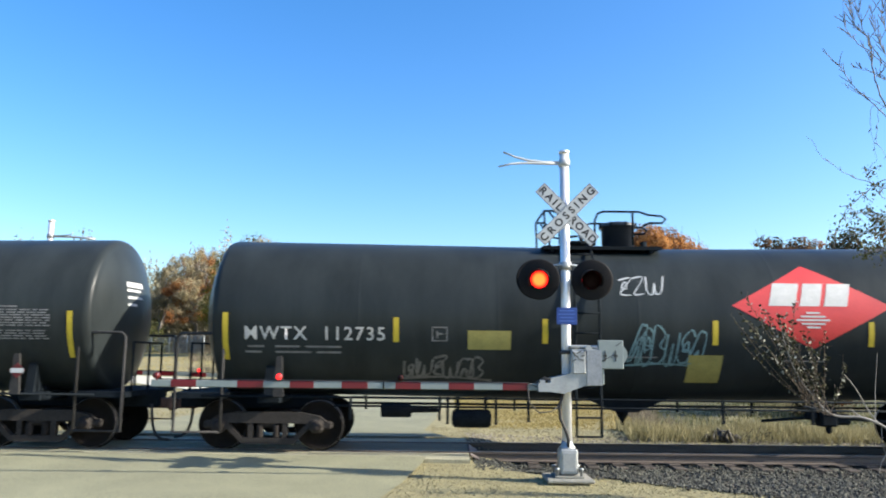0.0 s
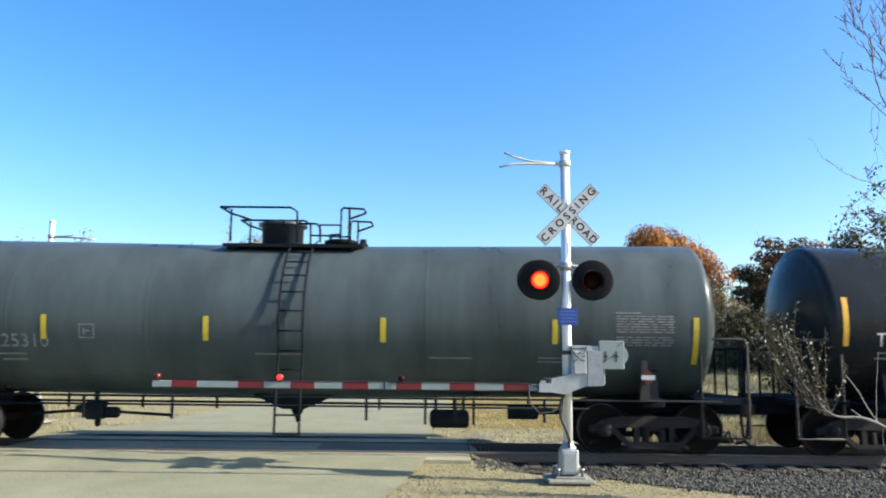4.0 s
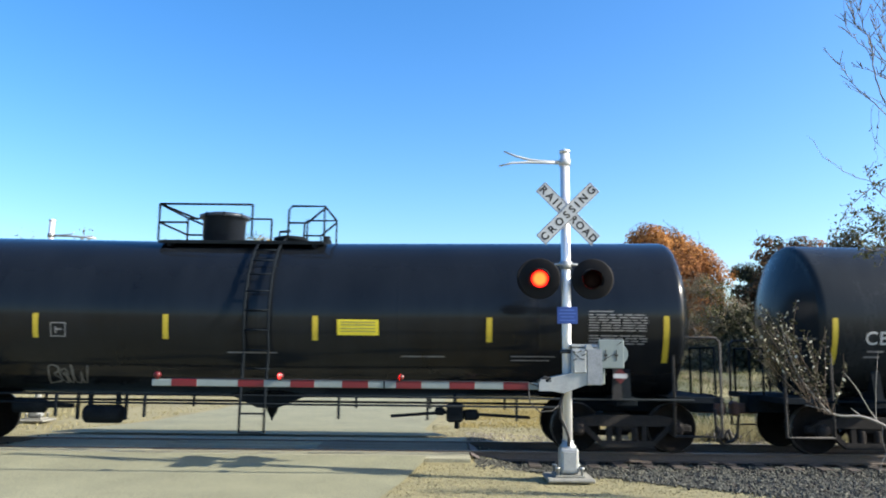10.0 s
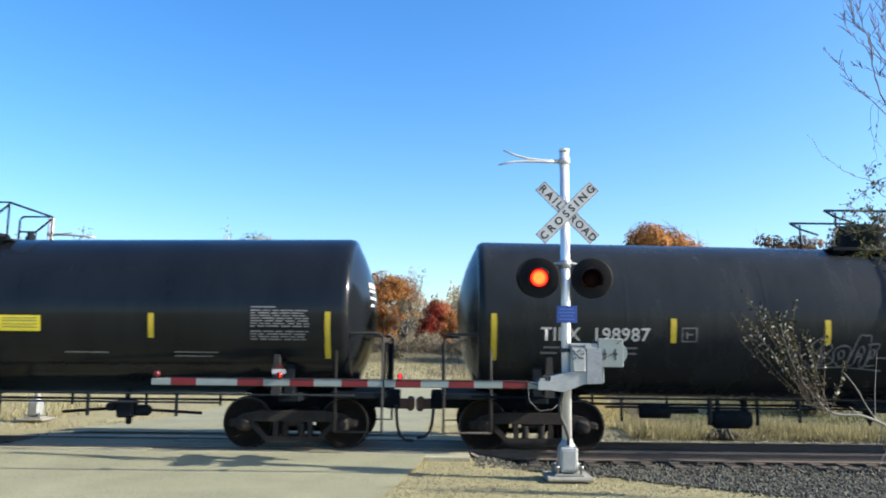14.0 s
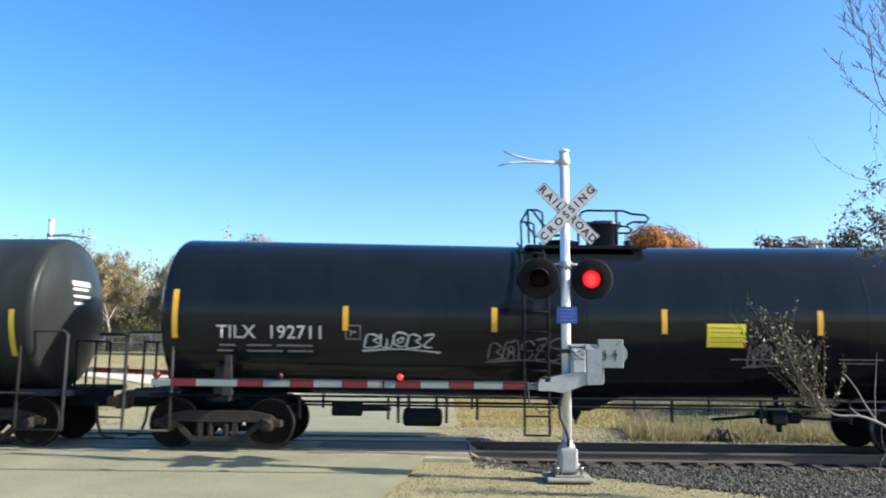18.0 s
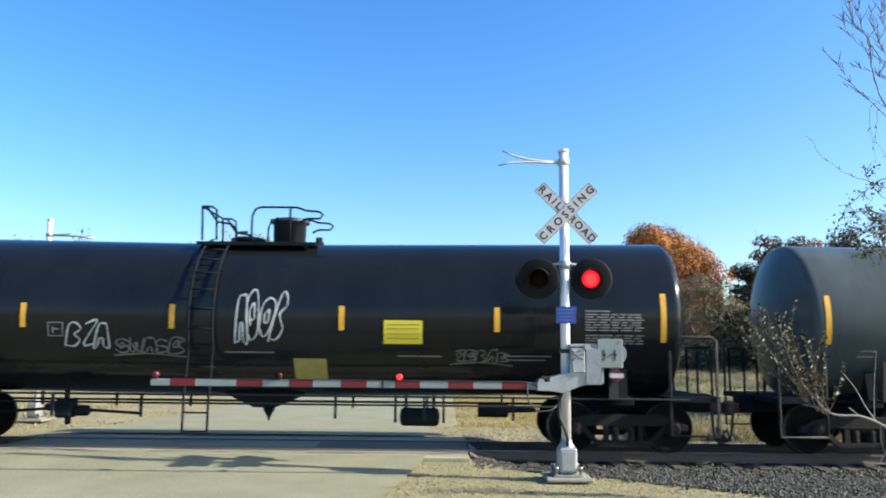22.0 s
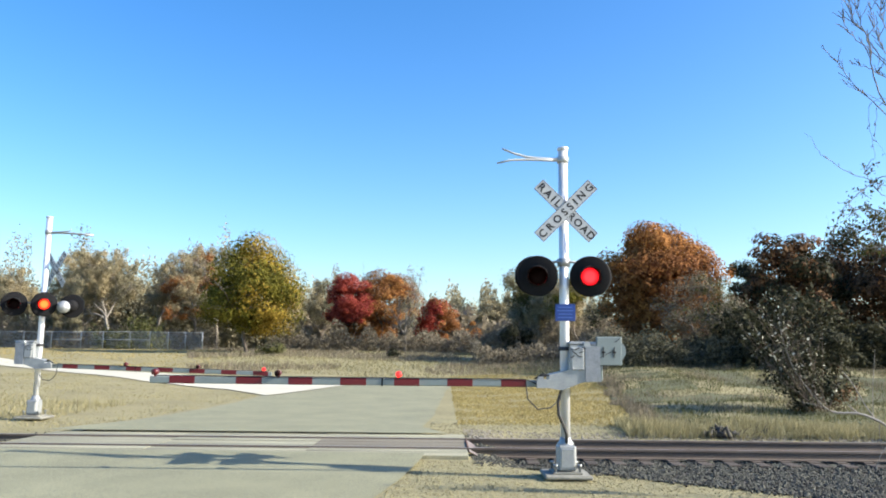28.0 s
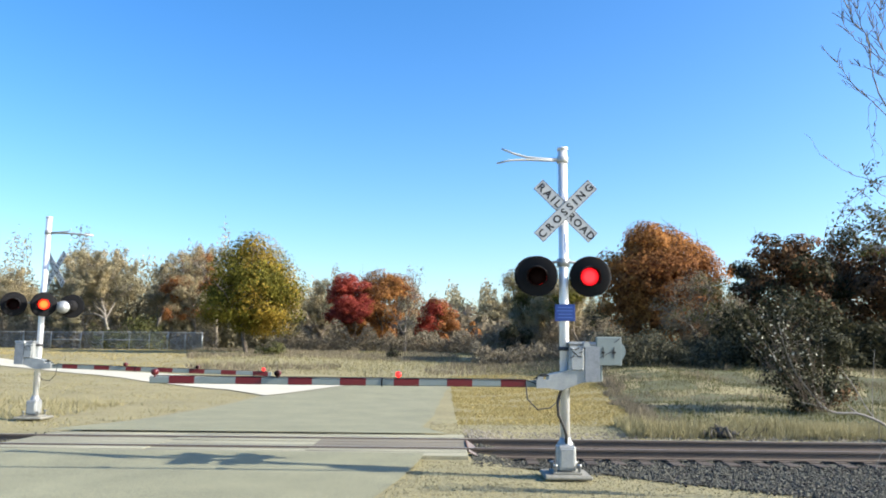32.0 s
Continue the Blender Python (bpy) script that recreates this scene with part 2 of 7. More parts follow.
    straw=leaf_mat("dry_straw_blades", (0.205, 0.185, 0.095), (0.335, 0.302, 0.17), 0.3),
    mown=leaf_mat("mown_yellow_blades", (0.25, 0.2, 0.08), (0.4, 0.33, 0.14), 0.3),
    greengrass=leaf_mat("fading_green_blades", (0.035, 0.04, 0.015), (0.125, 0.125, 0.047), 0.3),
    l_gold=leaf_mat("golden_leaves", (0.13, 0.085, 0.014), (0.38, 0.265, 0.042)),
    l_green=leaf_mat("yellow_green_leaves", (0.0435, 0.0478, 0.0087), (0.217, 0.191, 0.0305)),
    l_red=leaf_mat("crimson_leaves", (0.14, 0.022, 0.02), (0.4, 0.078, 0.05)),
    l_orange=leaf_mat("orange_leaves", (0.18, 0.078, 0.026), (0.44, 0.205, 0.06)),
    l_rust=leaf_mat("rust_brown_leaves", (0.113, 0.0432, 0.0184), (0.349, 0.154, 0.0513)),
    l_tan=leaf_mat("tan_dry_leaves", (0.19, 0.158, 0.088), (0.46, 0.385, 0.235)),
    l_grey=leaf_mat("grey_olive_brush", (0.15, 0.136, 0.084), (0.32, 0.288, 0.186)),
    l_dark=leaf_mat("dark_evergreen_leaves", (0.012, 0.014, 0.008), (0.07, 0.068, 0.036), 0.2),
    # Pale tone paints the sun's glints on the bush leaves.
    l_bush_glint=leaf_mat("bush_leaves_painted_glint", (0.22, 0.22, 0.16), (0.6, 0.59, 0.48)),
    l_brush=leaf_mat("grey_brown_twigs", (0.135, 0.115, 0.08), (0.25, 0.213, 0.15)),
    l_brown=leaf_mat("dull_brown_leaves", (0.035, 0.02, 0.012), (0.19, 0.105, 0.05), 0.25),
    # Dark tone carries the shade beneath the trees, put into the leaf colour.
    l_shaded_scrub=leaf_mat("shade_toned_scrub", (0.04, 0.04, 0.026), (0.125, 0.119, 0.076), 0.2),
    l_olive=leaf_mat("olive_leaves", (0.03, 0.035, 0.012), (0.13, 0.13, 0.045)),
)


# ---------------------------------------------------------------- mesh helpers
class Geo:
    """Collects vertices and faces; box, tube, lathe, plate add shapes. done() makes the mesh."""

    def __init__(self):
        self.v, self.f, self.s, self.mi, self.cur = [], [], [], [], 0

    def face(self, idx, smooth=False):
        self.f.append(idx), self.s.append(smooth), self.mi.append(self.cur)

    def box(self, c, size, m=None, bevel=0.0):
        x, y, z = [s / 2 for s in size]
        o = len(self.v)
        if bevel:
            b = min(bevel, x * 0.9, y * 0.9, z * 0.9)
            pts = []
            for sx in (-1, 1):
                for sy in (-1, 1):
                    for sz in (-1, 1):
                        pts += [(sx * (x - b), sy * (y - b), sz * z), (sx * (x - b), sy * y, sz * (z - b)), (sx * x, sy * (y - b), sz * (z - b))]
            bm = bmesh.new()
            for p in pts:
                bm.verts.new(p)
            bmesh.ops.convex_hull(bm, input=bm.verts)
            bm.verts.index_update()
            vs, fs = [v.co.copy() for v in bm.verts], [[v.index for v in f.verts] for f in bm.faces]
            bm.free()
        else:
            vs = [Vector((sx * x, sy * y, sz * z)) for sx in (-1, 1) for sy in (-1, 1) for sz in (-1, 1)]
            fs = [(0, 1, 3, 2), (4, 6, 7, 5), (0, 4, 5, 1), (2, 3, 7, 6), (0, 2, 6, 4), (1, 5, 7, 3)]
        for p in vs:
            p = (m @ p) if m else p
            self.v.append((p[0] + c[0], p[1] + c[1], p[2] + c[2]))
        for f in fs:
            self.face([o + i for i in f])
        return self

    def tube(self, pts, r, n=8, r2=None, cap=True):
        pts = [Vector(p) for p in pts]
        o, last = len(self.v), None
        for i, p in enumerate(pts):
            d = (pts[min(i + 1, len(pts) - 1)] - pts[max(i - 1, 0)]).normalized()
            if last is None:
                a = d.orthogonal().normalized()
            else:
                a = (last - d * last.dot(d)).normalized()
            last = a
            b = d.cross(a)
            k = i / max(1, len(pts) - 1)
            rad = r if r2 is None else r + (r2 - r) * k
            for j in range(n):
                w = 2 * math.pi * j / n
                self.v.append(tuple(p + a * (math.cos(w) * rad) + b * (math.sin(w) * rad)))
        for i in range(len(pts) - 1):
            for j in range(n):
                self.face([o + i * n + j, o + i * n + (j + 1) % n, o + (i + 1) * n + (j + 1) % n, o + (i + 1) * n + j], n > 4)
        if cap:
            self.face([o + j for j in range(n)][::-1])
            self.face([o + (len(pts) - 1) * n + j for j in range(n)])
        return self

    def lathe(self, prof, n=24, m=None, smooth=True, cap=True):
        """Turns (axis, radius) pairs round the x axis."""
        o = len(self.v)
        for x, r in prof:
            for j in range(n):
                w = 2 * math.pi * j / n
                p = Vector((x, r * math.cos(w), r * math.sin(w)))
                self.v.append(tuple(m @ p if m else p))
        for i in range(len(prof) - 1):
            for j in range(n):
                self.face([o + i * n + j, o + (i + 1) * n + j, o + (i + 1) * n + (j + 1) % n, o + i * n + (j + 1) % n], smooth)
        if cap and prof[0][1] > 0.001:
            self.face([o + j for j in range(n)])
        if cap and prof[-1][1] > 0.001:
            self.face([o + (len(prof) - 1) * n + j for j in range(n)][::-1])
        return self

    def prism(self, poly, x0, x1, axis="x"):
        """A closed outline (two numbers a corner) drawn out along an axis."""
        o, n = len(self.v), len(poly)
        for w in (x0, x1):
            for a, b in poly:
                self.v.append({"x": (w, a, b), "y": (a, w, b), "z": (a, b, w)}[axis])
        for i in range(n):
            self.face([o + i, o + (i + 1) % n, o + n + (i + 1) % n, o + n + i])
        self.face([o + i for i in range(n)][::-1])
        self.face([o + n + i for i in range(n)])
        return self

    def done(self, name, *mats):
        me = bpy.data.meshes.new(name)
        me.from_pydata(self.v, [], self.f)
        me.polygons.foreach_set("use_smooth", self.s)
        for m in mats:
            me.materials.append(m)
        if len(mats) > 1:
            me.polygons.foreach_set("material_index", self.mi)
        me.update()
        return me


AX = Matrix.Rotation(radians(90), 4, "Z")          # lathe axis to y
AZ = Matrix.Rotation(radians(-90), 4, "Y")         # lathe axis to z


def part(name, me, parent=None, at=None, label="", kind=""):
    ob = new(name, me)
    if parent:
        ob.parent = parent
    if at is not None:
        ob.matrix_basis = at
    return tagged(ob, label, kind=kind)


def thing(name, at, label, category, group="", kind=""):
    ob = new(name)
    ob.empty_display_size = 0.2
    ob.matrix_basis = at
    return tagged(ob, label, category, group, kind)


_glyphs = {}


def lettering(text, height, spacing=1.0, bold=0.012):
    """Flat text as (vertices, faces), its lower left at the origin, capitals as high as given."""
    if (text, spacing) not in _glyphs:
        cu = bpy.data.curves.new("letters", "FONT")
        cu.body, cu.size, cu.space_character, cu.resolution_u, cu.offset = text, 1.0, spacing, 3, bold
        ob = new("letters", cu)
        bpy.context.view_layer.update()
        me = bpy.data.meshes.new_from_object(ob.evaluated_get(bpy.context.evaluated_depsgraph_get()))
        _glyphs[text, spacing] = ([tuple(v.co) for v in me.vertices], [list(p.vertices) for p in me.polygons])
        bpy.data.objects.remove(ob), bpy.data.curves.remove(cu), bpy.data.meshes.remove(me)
    vs, fs = _glyphs[text, spacing]
    x0, y0, y1 = min(v[0] for v in vs), min(v[1] for v in vs), max(v[1] for v in vs)
    k = height / (y1 - y0)
    return [((v[0] - x0) * k, (v[1] - y0) * k) for v in vs], fs


# ---------------------------------------------------------------- the lie of the land
TRACK_Y, RAIL_Z, TANK_Z = 15.45, 0.1, 2.52


def step(a, b, x):
    k = min(1.0, max(0.0, (x - a) / (b - a)))
    return k * k * (3 - 2 * k)


def lie(x, y):
    """Height of the ground."""
    z = 1.6 * step(24, 80, y) + 0.75 * step(19, 42, y) * step(2.5, 12, x)
    z += 0.25 * step(19, 30, y) * step(-9, -16, x) * (1 - step(34, 44, y))
    z += 0.12 * noise.noise((x * 0.11, y * 0.11, 0)) * step(17.5, 30, y)
    z += 0.2 * noise.noise((x * 0.33, y * 0.33, 2.0)) * step(20, 27, y) * step(3.5, 8, x)
    near = step(14.4, 13.2, y)
    z -= 0.3 * step(0.6, 2.2, x) * step(12.6, 13.7, y) * step(19.4, 17.6, y)      # ditch of the track bed
    z -= 0.3 * step(-8.6, -10.5, x) * step(12.9, 13.9, y) * step(18.6, 17.2, y)
    z -= 0.12 * step(4, 9, x) * near
    return z


def sheet(name, xs, ys, height, material, lift=0.0, keep=None):
    g = Geo()
    idx = {}
    for j, y in enumerate(ys):
        for i, x in enumerate(xs):
            idx[i, j] = len(g.v)
            g.v.append((x, y, height(x, y) + lift))
    for j in range(len(ys) - 1):
        for i in range(len(xs) - 1):
            g.face([idx[i, j], idx[i + 1, j], idx[i + 1, j + 1], idx[i, j + 1]], True)
    return part(name, g.done(name, material))


def spread(*runs):
    out = []
    for a, b, n in runs:
        out += [a + (b - a) * i / n for i in range(n)]
    return out + [runs[-1][1]]


ground = sheet("ground", spread((-1800, -120, 10), (-120, -30, 30), (-30, -10, 25), (-10, 16, 80), (16, 40, 30), (40, 140, 30), (140, 1800, 10)),
               spread((-1500, -30, 8), (-30, 10, 20), (10, 20, 50), (20, 50, 50), (50, 120, 35), (120, 1800, 10)), lie, M["soil"])
tagged(ground, "dry tan grass and soil rising to the trees", "ground", kind="structure")


def ribbon(name, left, right, material, label, category, lift=0.012, z=lie, across=8, fine=1.2):
    """A road surface between two edge lines of equal count, lying on the ground."""
    g = Geo()
    rows = []
    for k in range(len(left) - 1):
        (a0, b0), (a1, b1) = left[k], left[k + 1]
        (c0, d0), (c1, d1) = right[k], right[k + 1]
        n = max(1, int(max(math.hypot(a1 - a0, b1 - b0), math.hypot(c1 - c0, d1 - d0)) / fine))
        for i in range(n + (k == len(left) - 2)):
            w = i / n
            rows.append(((a0 + (a1 - a0) * w, b0 + (b1 - b0) * w), (c0 + (c1 - c0) * w, d0 + (d1 - d0) * w)))
    for r, ((a, b), (c, d)) in enumerate(rows):
        wob = 0.12 * noise.noise((r * 0.37, 3.1, 0))
        for i in range(across + 1):
            w = i / across
            x, y = a + (c - a) * w, b + (d - b) * w
            x += wob * (w == 0) - wob * (w == 1) * 1.3
            g.v.append((x, y, z(x, y) + lift))
    for r in range(len(rows) - 1):
        for i in range(across):
            o = r * (across + 1) + i
            g.face([o, o + 1, o + across + 2, o + across + 1], True)
    ob = part(name, g.done(name, material))
    return tagged(ob, label, category, kind="structure")


def road_z(x, y):
    """The road climbs a little to the height of the rails."""
    return max(lie(x, y), RAIL_Z * min(step(11.0, 13.8, y), step(21.5, 17.3, y)), -0.02)


ribbon("road", [(-11.5, -40), (-10.6, 6), (-9.7, 10.5), (-9.2, 13.2), (-9.0, 13.8)], [(0.6, -40), (-1.0, 6), (-0.88, 10), (-0.36, 13.2), (-0.3, 13.8)],
       M["asphalt"], "worn pale grey asphalt road before the crossing", "road", z=road_z, across=14)
ribbon("road_beyond", [(-8.6, 17.0), (-8.1, 18.6), (-7.4, 24), (-7.0, 30), (-6.3, 37.5)], [(0.1, 17.0), (-0.45, 18.6), (-0.25, 24), (0.0, 30), (0.35, 37.5)],
       M["asphalt"], "worn grey asphalt road leading away from the crossing", "road", z=road_z, across=12)
ribbon("gravel_drive", [(-62, 82), (-31.4, 54.9), (-24.1, 48.3), (-15.8, 42.4), (-7.8, 37.9), (-4.3, 36.6)],
       [(-58, 76), (-28, 49.1), (-21.4, 43.7), (-13.7, 35.5), (-9.1, 32.8), (-6.75, 30.0)],
       M["chalk"], "white crushed stone drive joining the road", "drive", lift=0.035, fine=1.2)
ribbon("shoulder", [(-1.2, 4), (-1.15, 9), (-0.7, 13.75)], [(9.0, 4), (8.2, 9), (1.7, 13.75)], M["shoulder"],
       "tan gravel shoulder with dry grass beside the road", "shoulder", lift=0.006, fine=0.5, across=30)
ribbon("far_shoulder", [(0.1, 17.6), (-0.3, 19.2), (-0.2, 22)], [(9.0, 17.6), (5.0, 19.2), (0.7, 22)], M["shoulder"],
       "tan gravel at the far side of the track", "shoulder", lift=0.008, fine=0.5, across=16)

ribbon("bank_turf", [(5.3, 20.2), (5.8, 25), (6.7, 32), (7.5, 38), (4.0, 44), (1.5, 60)], [(60, 20.2), (60, 25), (60, 32), (60, 38), (60, 44), (60, 60)], M["turf"],
       "olive green rough turf on the bank", "turf", lift=0.012, fine=2.0, across=30)

# ---------------------------------------------------------------- the track
track = thing("track", pose(0, 0, 0), "single railway track on grey ballast with rusty rails", "track", kind="structure")
RAIL = [(-0.07, 0), (0.07, 0), (0.07, 0.012), (0.012, 0.03), (0.012, 0.125), (0.036, 0.135), (0.036, 0.165), (0.028, 0.172),
        (-0.028, 0.172), (-0.036, 0.165), (-0.036, 0.135), (-0.012, 0.125), (-0.012, 0.03), (-0.07, 0.012)]
rail_me = Geo().prism(RAIL, -700, 700).done("rail", M["rail"])
head_me = Geo().prism([(-0.026, 0.1722), (0.026, 0.1722), (0.026, 0.1742), (-0.026, 0.1742)], -700, 700).done("rail_head", M["head"])
for y in (TRACK_Y - 0.75, TRACK_Y + 0.75):
    r = part("rail", rail_me, track, pose(0, y, RAIL_Z - 0.174), "rusty brown steel rail")
    part("running_surface", head_me, r, label="worn steel running surface")
tie_me = Geo().box((0, 0, 0), (0.23, 2.6, 0.17), bevel=0.015).done("tie", M["tie"])
plate_me = Geo().box((0, 0, 0), (0.2, 0.36, 0.018)).done("tie_plate", M["rail"])
for i in range(90):
    x = -28.5 + i * 0.52
    if -8.6 < x < 0.3:
        continue
    t_ = part("tie", tie_me, track, pose(x, TRACK_Y + random.uniform(-0.04, 0.04), RAIL_Z - 0.174 - 0.09 - 0.018, 0, 0, random.uniform(-1, 1)))
    for y in (-0.75, 0.75):
        part("tie_plate", plate_me, t_, pose(0, y, 0.094))
bed = Geo()
prof = [(-2.5, -0.42), (-1.75, -0.25), (-1.3, -0.2), (1.3, -0.2), (1.65, -0.2), (2.5, -0.4)]
xs = spread((-700, -30, 20), (-30, 30, 80), (30, 700, 20))
for x in xs:
    for y, z in prof:
        bed.v.append((x, TRACK_Y + y, z + RAIL_Z - 0.035))
for i in range(len(xs) - 1):
    for j in range(5):
        o = i * 6 + j
        bed.face([o, o + 6, o + 7, o + 1], True)
tagged(part("ballast_bed", bed.done("ballast_bed", M["bed"])), "grey crushed stone bed under the rails", "ballast", kind="structure")


def stones(name, n, where, size, material, label, seed=1):
    """Loose stones lying where where(rng) puts them, as one heap of small solids."""
    rng = np.random.default_rng(seed)
    base = np.array([(1, 0, 0), (-1, 0, 0), (0, 1, 0), (0, -1, 0), (0, 0, 0.75), (0, 0, -0.6)])
    tri = np.array([(0, 2, 4), (2, 1, 4), (1, 3, 4), (3, 0, 4), (2, 0, 5), (1, 2, 5), (3, 1, 5), (0, 3, 5)])
    pos = np.array([where(rng) for _ in range(n)])
    s = size * rng.uniform(0.55, 1.35, (n, 1, 1)) * rng.uniform(0.6, 1.3, (n, 6, 1))
    a = rng.uniform(0, 6.28, n)
    v = base[None] * s
    c, q = np.cos(a)[:, None], np.sin(a)[:, None]
    v = np.stack([v[..., 0] * c - v[..., 1] * q, v[..., 0] * q + v[..., 1] * c + v[..., 2] * 0.3, v[..., 2] - v[..., 0] * 0.3], -1) + pos[:, None]
    f = (tri[None] + 6 * np.arange(n)[:, None, None]).reshape(-1, 3)
    me = bpy.data.meshes.new(name)
    me.from_pydata(v.reshape(-1, 3), [], f.tolist())
    me.materials.append(material)
    return tagged(part(name, me), label, "stones", kind="stuff")


def bed_z(y):
    y -= TRACK_Y
    for (a, za), (b, zb) in zip(prof, prof[1:]):
        if a <= y <= b:
            return za + (zb - za) * (y - a) / (b - a) + RAIL_Z - 0.03
    return -0.4


def on_bed(rng):
    while True:
        x, y = rng.uniform(0.55, 14) if rng.random() < 0.8 else rng.uniform(-16, -8.7), TRACK_Y + rng.triangular(-2.5, -1.7, 2.4)
        if abs(abs(y - TRACK_Y) - 0.75) > 0.09:
            return x, y, max(bed_z(y), lie(x, y)) + 0.004


def on_shoulder(rng):
    y = rng.uniform(8.5, 13.6)
    x = rng.uniform(-0.95 + 0.13 * (y - 9), 6.5)
    return x, y, lie(x, y) + 0.012


def behind_rail(rng):
    x, y = rng.uniform(0.5, 14), rng.uniform(17.2, 18.9)
    return x, y, max(bed_z(y), lie(x, y)) + 0.006


def far_gravel(rng):
    x = rng.uniform(-0.3, 8)
    y = rng.uniform(17.6, 20.5)
    return x, y, lie(x, y) + 0.012


stones("ballast_stones", 15000, on_bed, 0.036, M["stone"], "loose grey crushed stones between and beside the ties", 2)
stones("shoulder_gravel", 9000, on_shoulder, 0.013, M["tan"], "scattered tan gravel on the shoulder", 3)
stones("pale_ballast", 7500, behind_rail, 0.03, M["palestone"], "pale dusty stones behind the far rail", 5)
stones("far_gravel", 5000, far_gravel, 0.018, M["tan"], "scattered tan gravel beyond the track", 4)


def apron_edge(x):
    """How near the loose ballast spreads towards the shoulder."""
    return 12.75 - 0.66 * max(0.0, x - 1.6) + 0.12 * noise.noise((x * 1.7, 5.0, 0))


def on_apron(rng):
    while True:
        x, y = rng.uniform(1.4, 9.5), rng.uniform(8.0, 13.4)
        if y > apron_edge(x) - 0.35 * rng.random() ** 3:
            return x, y, lie(x, y) + 0.03


apron = Geo()
cols = [1.5 + i * 0.16 for i in range(56)]
for x in cols:
    for j in range(9):
        y = apron_edge(x) + (13.5 - apron_edge(x)) * j / 8
        apron.v.append((x, y, lie(x, y) + 0.024))
for i in range(len(cols) - 1):
    for j in range(8):
        o = i * 9 + j
        apron.face([o, o + 9, o + 10, o + 1], True)
tagged(part("ballast_apron", apron.done("ballast_apron", M["bed"])), "grey crushed stone spread beside the track", "ballast", kind="structure")
stones("loose_ballast", 11000, on_apron, 0.03, M["stone"], "loose grey crushed stones beside the track bed", 6)

# crossing panels: field, gauge and field again, flush with the rail heads
panels = thing("crossing_panels", pose(0, 0, 0), "weathered concrete crossing panels beside and between the rails", "crossing panel", kind="structure")
for y0, y1 in ((13.78, 14.24), (14.25, 14.62), (14.82, 15.2), (15.21, 15.69), (15.7, 16.08), (16.28, 16.64), (16.65, 17.12)):
    for i in range(3):
        a = -8.35 + i * 2.94
        me = Geo().box((0, 0, 0), (2.9385, y1 - y0, 0.2), bevel=0.004).done("panel", M["grimy" if 14.7 < y0 < 16 and i == 2 else "concrete"])
        part("panel", me, panels, pose(a + 1.47, (y0 + y1) / 2, RAIL_Z - 0.122 - random.uniform(0, 0.012), random.uniform(-0.25, 0.25)))
for y0, y1 in ((14.62, 14.662), (14.738, 14.82), (16.08, 16.162), (16.238, 16.28)):
    me = Geo().box((0, 0, 0), (8.8, y1 - y0, 0.12)).done("flangeway_filler", M["filler"])
    part("flangeway_filler", me, panels, pose(-3.94, (y0 + y1) / 2, RAIL_Z - 0.085), "dirt packed flangeway beside the rail")
part("end_plate", Geo().box((0.49, 15.45, 0.0), (0.03, 1.2, 0.19), bevel=0.004).done("end_plate", M["coupler"]), panels, label="rusty steel end plate")


def deflector(y0, y1, low0, low1, run, drop):
    """A sloping steel sheet that leads hanging parts up on to the panels."""
    g = Geo()
    x, top, d = 0.5, RAIL_Z - 0.012, 0.012
    for k in (0, -d):
        g.v += [(x, y0, top + k), (x, y1, top + k), (x + run, low1, top - drop + k), (x + run, low0, top - drop + k)]
    for f in ((3, 2, 1, 0), (4, 5, 6, 7), (0, 1, 5, 4), (1, 2, 6, 5), (2, 3, 7, 6), (3, 0, 4, 7)):
        g.face(list(f))
    part("deflector", g.done("deflector", M["deflector"]), panels, label="dusty rusted steel deflector plate")


deflector(14.84, 16.06, 14.86, 15.3, 0.42, 0.2)
deflector(14.22, 14.6, 14.3, 14.6, 0.46, 0.24)


# ---------------------------------------------------------------- crossing signals
FLASHERS = []                                      # (lens object, its seat, goes with the first lamp)


lens_geo = Geo().lathe([(-0.028, 0.0), (-0.024, 0.06), (-0.014, 0.11), (-0.004, 0.138)], 28, AX, cap=False)
lens_geo.face([len(lens_geo.v) - 28 + j for j in range(28)])
lens_geo.cur = 1
lens_geo.lathe([(0.028, 0.0), (0.024, 0.06), (0.014, 0.11), (0.004, 0.138)][::-1], 28, AX, cap=False)
LENS = lens_geo.done("lens", M["lit"], M["unlit"])
LENS_PINK = lens_geo.done("lens", M["lit_pink"], M["unlit"])
small_geo = Geo().lathe([(-0.02, 0.0), (-0.015, 0.03), (-0.003, 0.045)], 16, AX)
small_geo.face([len(small_geo.v) - 16 + j for j in range(16)])
small_geo.cur = 1
small_geo.lathe([(0.02, 0.0), (0.015, 0.03), (0.003, 0.045)][::-1], 16, AX)
SMALL_LENS = small_geo.done("small_lens", M["lit_small"], M["unlit"])

